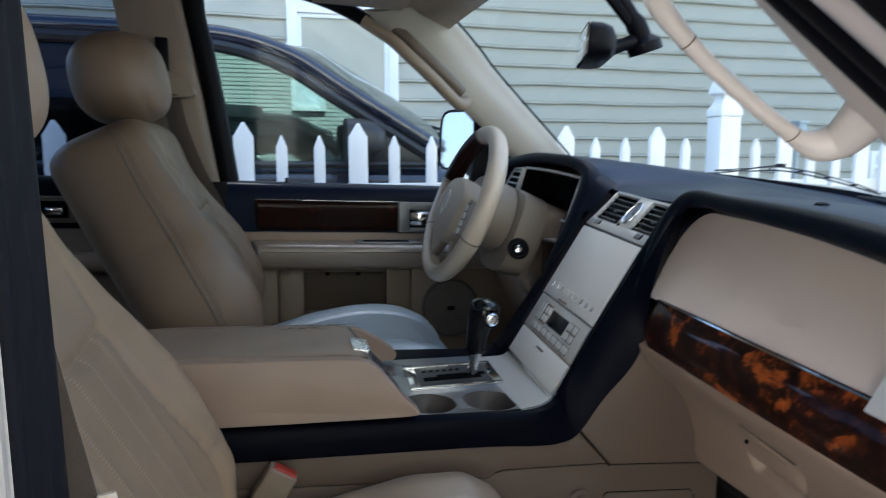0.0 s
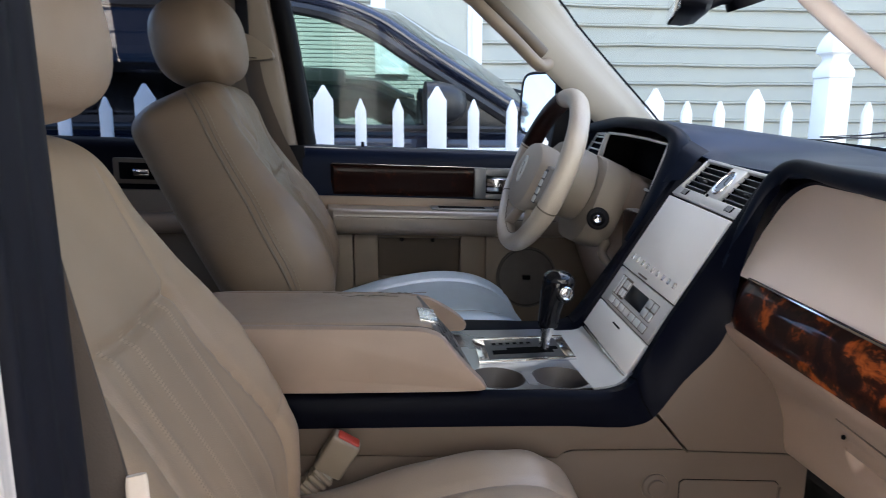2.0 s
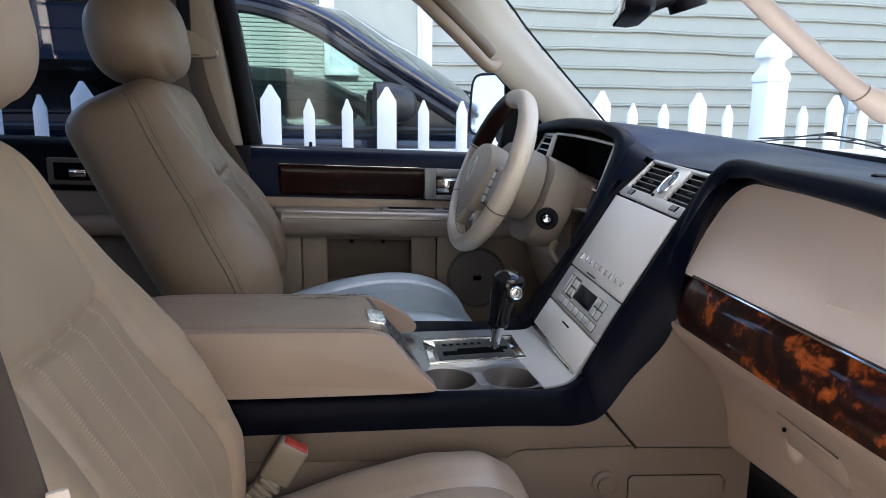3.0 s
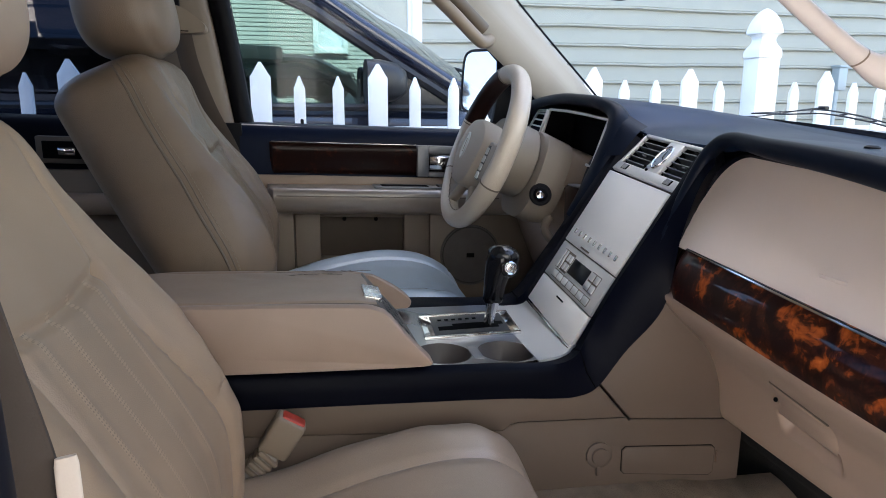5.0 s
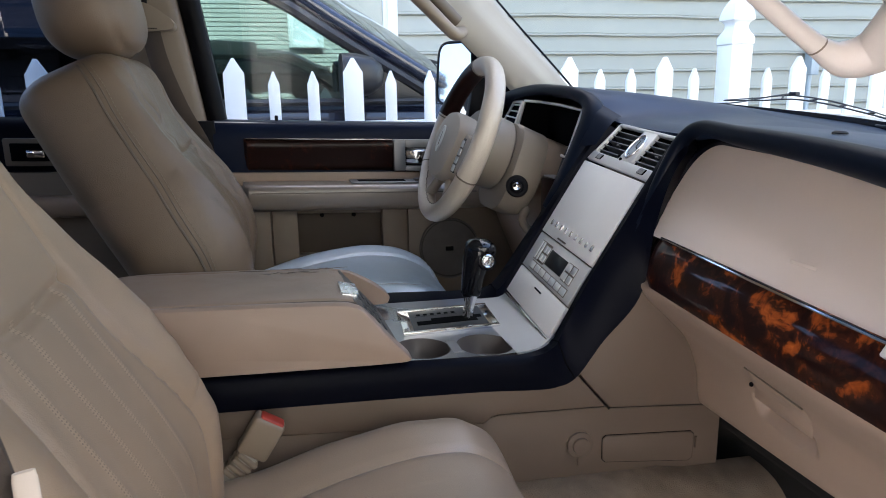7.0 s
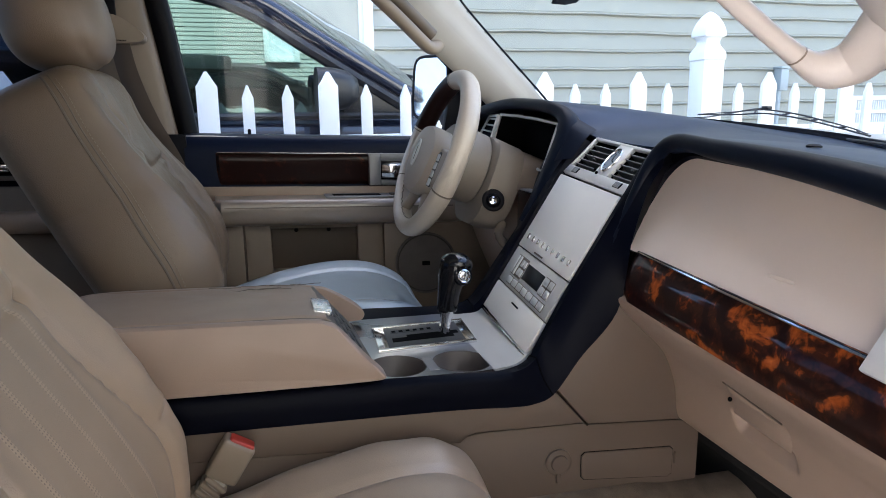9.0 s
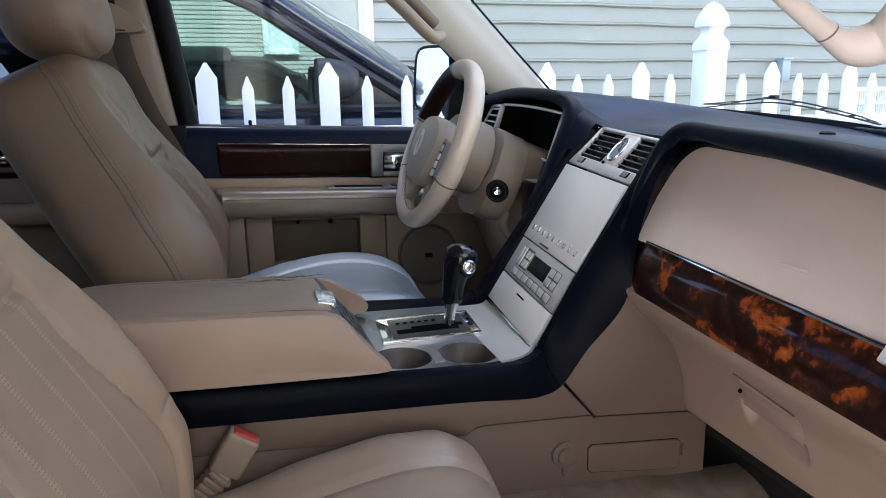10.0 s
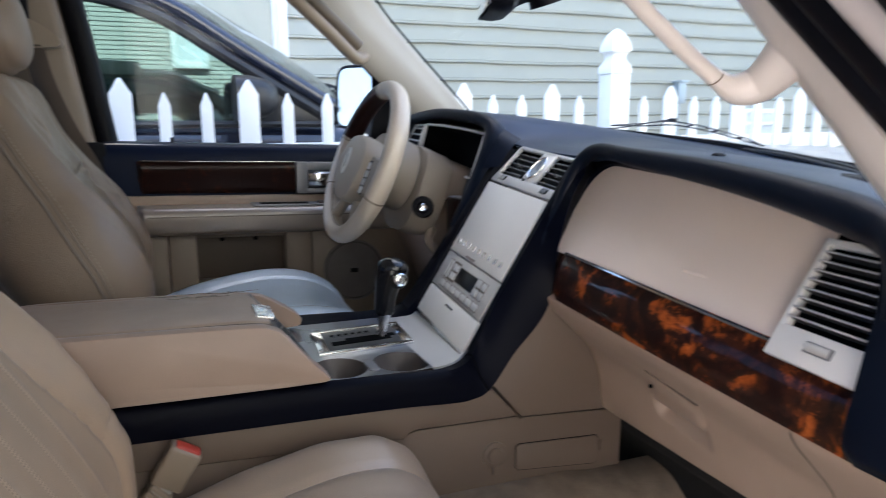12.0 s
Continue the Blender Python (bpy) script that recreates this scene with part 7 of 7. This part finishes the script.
    h = part("grab_handle", tube(spline(gh, 60), [float(v[0]) for v in spline([(q,) for q in rr], 60)], 14), M["pillar"], b, "smooth beige grab handle")
    for k in ((0.150, -0.735, 1.398), (0.227, -0.735, 1.3475)):
        part("handle_joint", tube([Vector(k) - Vector((0.0004, 0, -0.0003)), Vector(k) + Vector((0.0004, 0, -0.0003))], 0.0060, 14), M["pillar_tan"], h)
    # roof lining with header
    xs = np.linspace(-1.6, 0.36, 24)
    rows = []
    for x in xs:
        drop = 0.110 * sstep(0.05, 0.36, x)
        rows.append([(x + 0.06 * (1 - (y / 0.75) ** 2) * sstep(-0.2, 0.36, x), y, 1.805 - 0.045 * abs(y / 0.75) ** 3 - drop) for y in np.linspace(-0.74, 0.74, 24)])
    hl = part("ceiling", slab(rows, (0, 0, 0.03)), M["headliner"])
    hl.matrix_world = CAR
    tagged(hl, "beige cloth car headliner", "ceiling", kind="structure")
    v = thing("sun_visor", "beige sun visor folded up against the headliner", "sun visor")
    part("visor_flap", rbox(0.02, 0.24, 0.16, 0.60, 1.685, 1.70, 0.007, 3, Matrix.Rotation(0.0, 4, "Y")), M["headliner"], v)
    rf = part("roof", slab([[(x, y, z + 0.05) for x, y, z in r] for r in [[(p[0], p[1] * 1.06, p[2]) for p in q] for q in rows]], (0, 0, 0.02)), M["paint"])
    rf.matrix_world = CAR
    tagged(rf, "champagne metallic car roof", "car roof", kind="structure")
    # windshield
    rows = []
    for k in np.linspace(0, 1, 14):
        row = []
        for y in np.linspace(-0.78, 0.78, 26):
            c = 1 - (y / 0.78) ** 2
            xb = 0.62 + 0.30 * c + (0.13 if y > 0 else -0.04) * abs(y / 0.78)
            xt = 0.22 + 0.20 * c
            row.append((lerp(xb, xt, k), y * lerp(1.0, 0.88, k), lerp(1.26, 1.715, k)))
        rows.append(row)
    ws = part("window_1", grid(rows), M["shield"])
    ws.matrix_world = CAR
    ws.visible_shadow = False
    tagged(ws, "raked clear windshield", "windshield", kind="structure")
    wsb = thing("windshield_cowl", "pale cowl with two black wipers below the windshield", "wiper")
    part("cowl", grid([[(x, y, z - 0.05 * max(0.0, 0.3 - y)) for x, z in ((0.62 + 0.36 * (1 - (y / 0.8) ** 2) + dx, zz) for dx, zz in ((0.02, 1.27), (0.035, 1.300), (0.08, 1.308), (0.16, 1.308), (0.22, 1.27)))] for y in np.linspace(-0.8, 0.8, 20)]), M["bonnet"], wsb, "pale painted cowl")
    bow = spline([(0.963, 0.35, 1.327), (0.977, 0.25, 1.3325), (0.998, 0.185, 1.338), (1.005, 0.10, 1.330), (1.003, 0.03, 1.3185), (0.996, -0.04, 1.3065), (0.990, -0.085, 1.296)], 30)
    rub = spline([(0.958, 0.345, 1.326), (0.975, 0.24, 1.327), (0.990, 0.165, 1.330), (0.998, 0.08, 1.321), (0.998, 0.0, 1.308), (0.985, -0.095, 1.293)], 30)
    wb = part("wiper_blade", tube(rub, 0.0028, 8, flat=0.6), M["trimblack"], wsb, "thin black wiper rubber")
    part("wiper_bow", tube(bow, [0.0030 - 0.0012 * abs(i / 14.5 - 1) for i in range(30)], 8, flat=0.6), M["trimblack"], wb)
    for i in (4, 9, 14, 19, 24, 27):
        part("claw", tube([Vector(bow[i]) + Vector((0, 0.006, 0.0005)), Vector(bow[i]).lerp(Vector(rub[i]), 0.5), Vector(rub[i]) + Vector((0, -0.006, 0))], 0.0022, 6), M["trimblack"], wb)
    part("wiper_arm", tube(spline([(1.04, 0.52, 1.318), (1.03, 0.40, 1.322), (1.015, 0.28, 1.334), (1.004, 0.19, 1.3415), (1.0, 0.165, 1.340)], 16), 0.0034, 8, flat=0.5), M["trimblack"], wsb)
    part("arm_hook", rbox(0.994, 1.006, 0.165, 0.185, 1.338, 1.3455, 0.002), M["trimblack"], wsb)
    part("wiper_arm", tube(spline([(1.02, 0.02, 1.292), (0.99, -0.10, 1.287), (0.93, -0.26, 1.278), (0.84, -0.42, 1.266)], 16), 0.0034, 8, flat=0.5), M["trimblack"], wsb)
    part("wiper_blade", tube(spline([(1.0, -0.03, 1.285), (0.95, -0.18, 1.279), (0.86, -0.36, 1.267), (0.74, -0.54, 1.255)], 20), 0.0028, 8), M["trimblack"], wsb)
    hd = thing("car_bonnet", "champagne metallic bonnet beyond the windshield", "car bonnet")
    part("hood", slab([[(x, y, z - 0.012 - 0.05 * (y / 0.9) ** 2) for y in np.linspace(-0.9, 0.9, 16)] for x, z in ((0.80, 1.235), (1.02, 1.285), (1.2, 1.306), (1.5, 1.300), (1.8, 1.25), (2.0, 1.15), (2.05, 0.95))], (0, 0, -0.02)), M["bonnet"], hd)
    # rear-view mirror
    m = thing("rear_view_mirror", "black interior mirror hung from the windshield", "car mirror")
    RM = Matrix.Translation((0.452, 0.0, 1.527)) @ Matrix.Rotation(radians(-19), 4, "Z") @ Matrix.Rotation(radians(4), 4, "Y")
    rows = []
    for x, k in ((-0.012, 0.93), (-0.016, 1.0), (0.006, 1.0), (0.022, 0.88), (0.034, 0.5), (0.036, 0.1)):
        rows.append([RM @ Vector((x, 0.092 * k * math.copysign(abs(math.cos(a)) ** 0.5, math.cos(a)), 0.031 * k * math.copysign(abs(math.sin(a)) ** 0.6, math.sin(a)))) for a in [2 * math.pi * j / 36 for j in range(36)]])
    part("housing", grid(rows, ring=True, caps=True), M["rubber"], m)
    part("mirror_glass", rbox(-0.0185, -0.014, -0.082, 0.082, -0.025, 0.025, 0.006, 2, RM), M["mirror"], m, "mirror glass")
    part("ball_joint", tube([(0.475, 0.0, 1.525), (0.51, 0.0, 1.535), (0.53, 0.0, 1.54)], [0.016, 0.011, 0.014], 12), M["rubber"], m)
    part("mount", tube(spline([(0.50, 0.0, 1.615), (0.525, 0.0, 1.585), (0.545, 0.0, 1.55), (0.555, 0.0, 1.525)], 10), [0.012] * 4 + [0.018] * 3 + [0.03] * 3, 12), M["rubber"], m)
    part("wire_cover", tube([(0.545, 0.0, 1.55), (0.49, 0.0, 1.605), (0.43, 0.0, 1.668)], 0.010, 8), M["rubber"], m)
    # floor and firewall
    fl = part("floor", rbox(-1.6, 0.70, -0.86, 0.86, 0.50, 0.55, 0.01), M["carpet"])
    fl.matrix_world = CAR
    tagged(fl, "beige carpeted car floor", "floor", kind="structure")
    fw = part("wall_front", rbox(0.705, 0.76, -0.9, 0.9, 0.45, 1.26, 0), M["shade_carpet"])
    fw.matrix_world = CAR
    tagged(fw, "carpeted firewall under the dashboard, near-black for the footwell's shade", "wall", kind="structure")
    bw = part("wall_rear", rbox(-1.32, -1.26, -0.98, 0.98, 0.45, 1.25, 0), M["darktan"])
    bw.matrix_world = CAR
    tagged(bw, "tan trim closing the rear of the cabin", "wall", kind="structure")
    rg = part("window_2", rbox(-1.30, -1.29, -0.96, 0.96, 1.25, 1.80, 0), M["privacy"])
    rg.matrix_world = CAR
    rg.visible_shadow = False
    tagged(rg, "dark privacy glass closing the rear of the cabin", "window", kind="structure")
    for n, y0, y1 in (("trim_left", 0.745, 0.90), ("trim_right", -0.95, -0.745)):
        hb = part(n, rbox(-1.3, -0.12, y0, y1, 1.765, 1.86, 0.02), M["headliner"])
        hb.matrix_world = CAR
        tagged(hb, "beige roof side rail above the doors", "trim", kind="structure")
    # the passenger's own door stands wide open beside the viewer
    OM = Matrix.Translation((0.50, -0.95, 0)) @ Matrix.Rotation(radians(66), 4, "Z")
    pd = thing("passenger_door", "open front passenger door with beige trim panel", "car door")
    part("door_shell", rbox(-1.02, 0.0, -0.07, 0.0, 0.55, 1.22, 0.02, 2, OM), M["paint"], pd)
    part("trim_panel", rbox(-0.98, -0.04, 0.0, 0.05, 0.60, 1.23, 0.015, 2, OM), M["vinyl"], pd)
    part("armrest", rbox(-0.80, -0.15, 0.05, 0.12, 0.98, 1.06, 0.02, 2, OM), M["leather"], pd)
    part("wood_trim", rbox(-0.80, -0.30, 0.048, 0.056, 1.11, 1.19, 0.003, 2, OM), M["burl_dark"], pd)
    part("window_frame", tube(spline([OM @ Vector(q) for q in ((-1.0, -0.02, 1.22), (-1.02, 0.02, 1.45), (-1.0, 0.06, 1.68), (-0.75, 0.08, 1.72), (-0.45, 0.06, 1.62), (-0.02, 0.0, 1.23))], 40), 0.022, 10), M["rubber"], pd)
    part("pane", grid([[OM @ Vector((-0.99, -0.02, 1.21)), OM @ Vector((-0.04, -0.02, 1.21))], [OM @ Vector((-0.99, 0.03, 1.45)), OM @ Vector((-0.28, 0.03, 1.45))], [OM @ Vector((-0.97, 0.07, 1.69)), OM @ Vector((-0.6, 0.07, 1.69))]]), M["glass"], pd, "clear side window").visible_shadow = False
    # open passenger doorway: rear door edge, seal, glass
    o = thing("rear_passenger_door", "champagne rear passenger door with dark reflecting glass beside the open doorway", "car door")
    zz = np.linspace(0.55, 1.72, 30)

    def strip(pts, back=0.0, last=None):
        """An upright moulding; back, last: how far its first and last edge lean to the rear for each metre of height."""
        n = len(pts) - 1
        return [[(x - lerp(back, back if last is None else last, i / n) * (z - 1.31), y + 0.12 * max(0.0, z - 1.40), z) for i, (x, y) in enumerate(pts)] for z in zz]
    part("body_seal", grid(strip(spline([(-0.235, -0.770), (-0.197, -0.772), (-0.187, -0.780), (-0.184, -0.790), (-0.1855, -0.800), (-0.1845, -0.808), (-0.186, -0.818), (-0.1885, -0.827), (-0.215, -0.829)], 40), 0.022, 0.004)), M["seal"], o, "grey-black rubber door seal")
    part("painted_jamb", grid(strip(spline([(-0.215, -0.828), (-0.1905, -0.8295), (-0.1885, -0.832), (-0.1885, -0.836), (-0.190, -0.839), (-0.215, -0.842)], 18), 0.004, -0.004)), M["paint"], o, "champagne painted jamb")
    part("jamb_groove", grid(strip([(-0.202, -0.8405), (-0.1995, -0.855), (-0.200, -0.882)], -0.01)), M["paint"], o)
    part("door_edge", grid(strip(spline([(-0.205, -0.878), (-0.1775, -0.8795), (-0.1735, -0.884), (-0.1700, -0.894), (-0.1655, -0.909), (-0.1605, -0.926), (-0.1560, -0.940), (-0.1555, -0.945), (-0.18, -0.949)], 32), -0.030, -0.075)), M["paint"], o, "champagne painted door edge")
    part("glass_seal", grid(strip(spline([(-0.170, -0.9455), (-0.1555, -0.9475), (-0.1535, -0.950), (-0.1545, -0.952), (-0.1530, -0.954), (-0.1526, -0.9575), (-0.1545, -0.9586)], 20), -0.075)), M["seal"], o, "black window seal")
    rows = []
    for z in np.linspace(1.20, 1.70, 12):
        x0 = -0.1536 + 0.075 * (z - 1.31)
        rows.append([(x, -0.9584 + dy + 0.12 * max(0.0, z - 1.40), z) for x, dy in ((x0, 0.0006), (x0 - 0.004, 0.0003), (x0 - 0.009, 0.0001), (x0 - 0.016, 0.0), (-0.19, 0.0), (-0.25, 0.0), (-0.5, 0.0), (-0.9, 0.0), (-1.25, 0.0))])
    part("pane", grid(rows), M["outerglass"], o, "dark tinted rear window")
    part("door_skin", grid([[(x, y, z) for x in (-0.160, -0.4, -0.8, -1.25)] for y, z in ((-0.960, 1.215), (-0.985, 1.20), (-1.0, 1.10), (-1.005, 0.9), (-0.98, 0.6))]), M["paint"], o)
    part("inner_skin", rbox(-1.25, -0.26, -0.86, -0.80, 0.6, 1.2, 0.01), M["tan"], o)
    return


build_front_door()
build_mirror()
build_rear_door()
build_b_pillar()
build_driver_belt()
build_passenger_belt()
build_buckle()
build_shell()
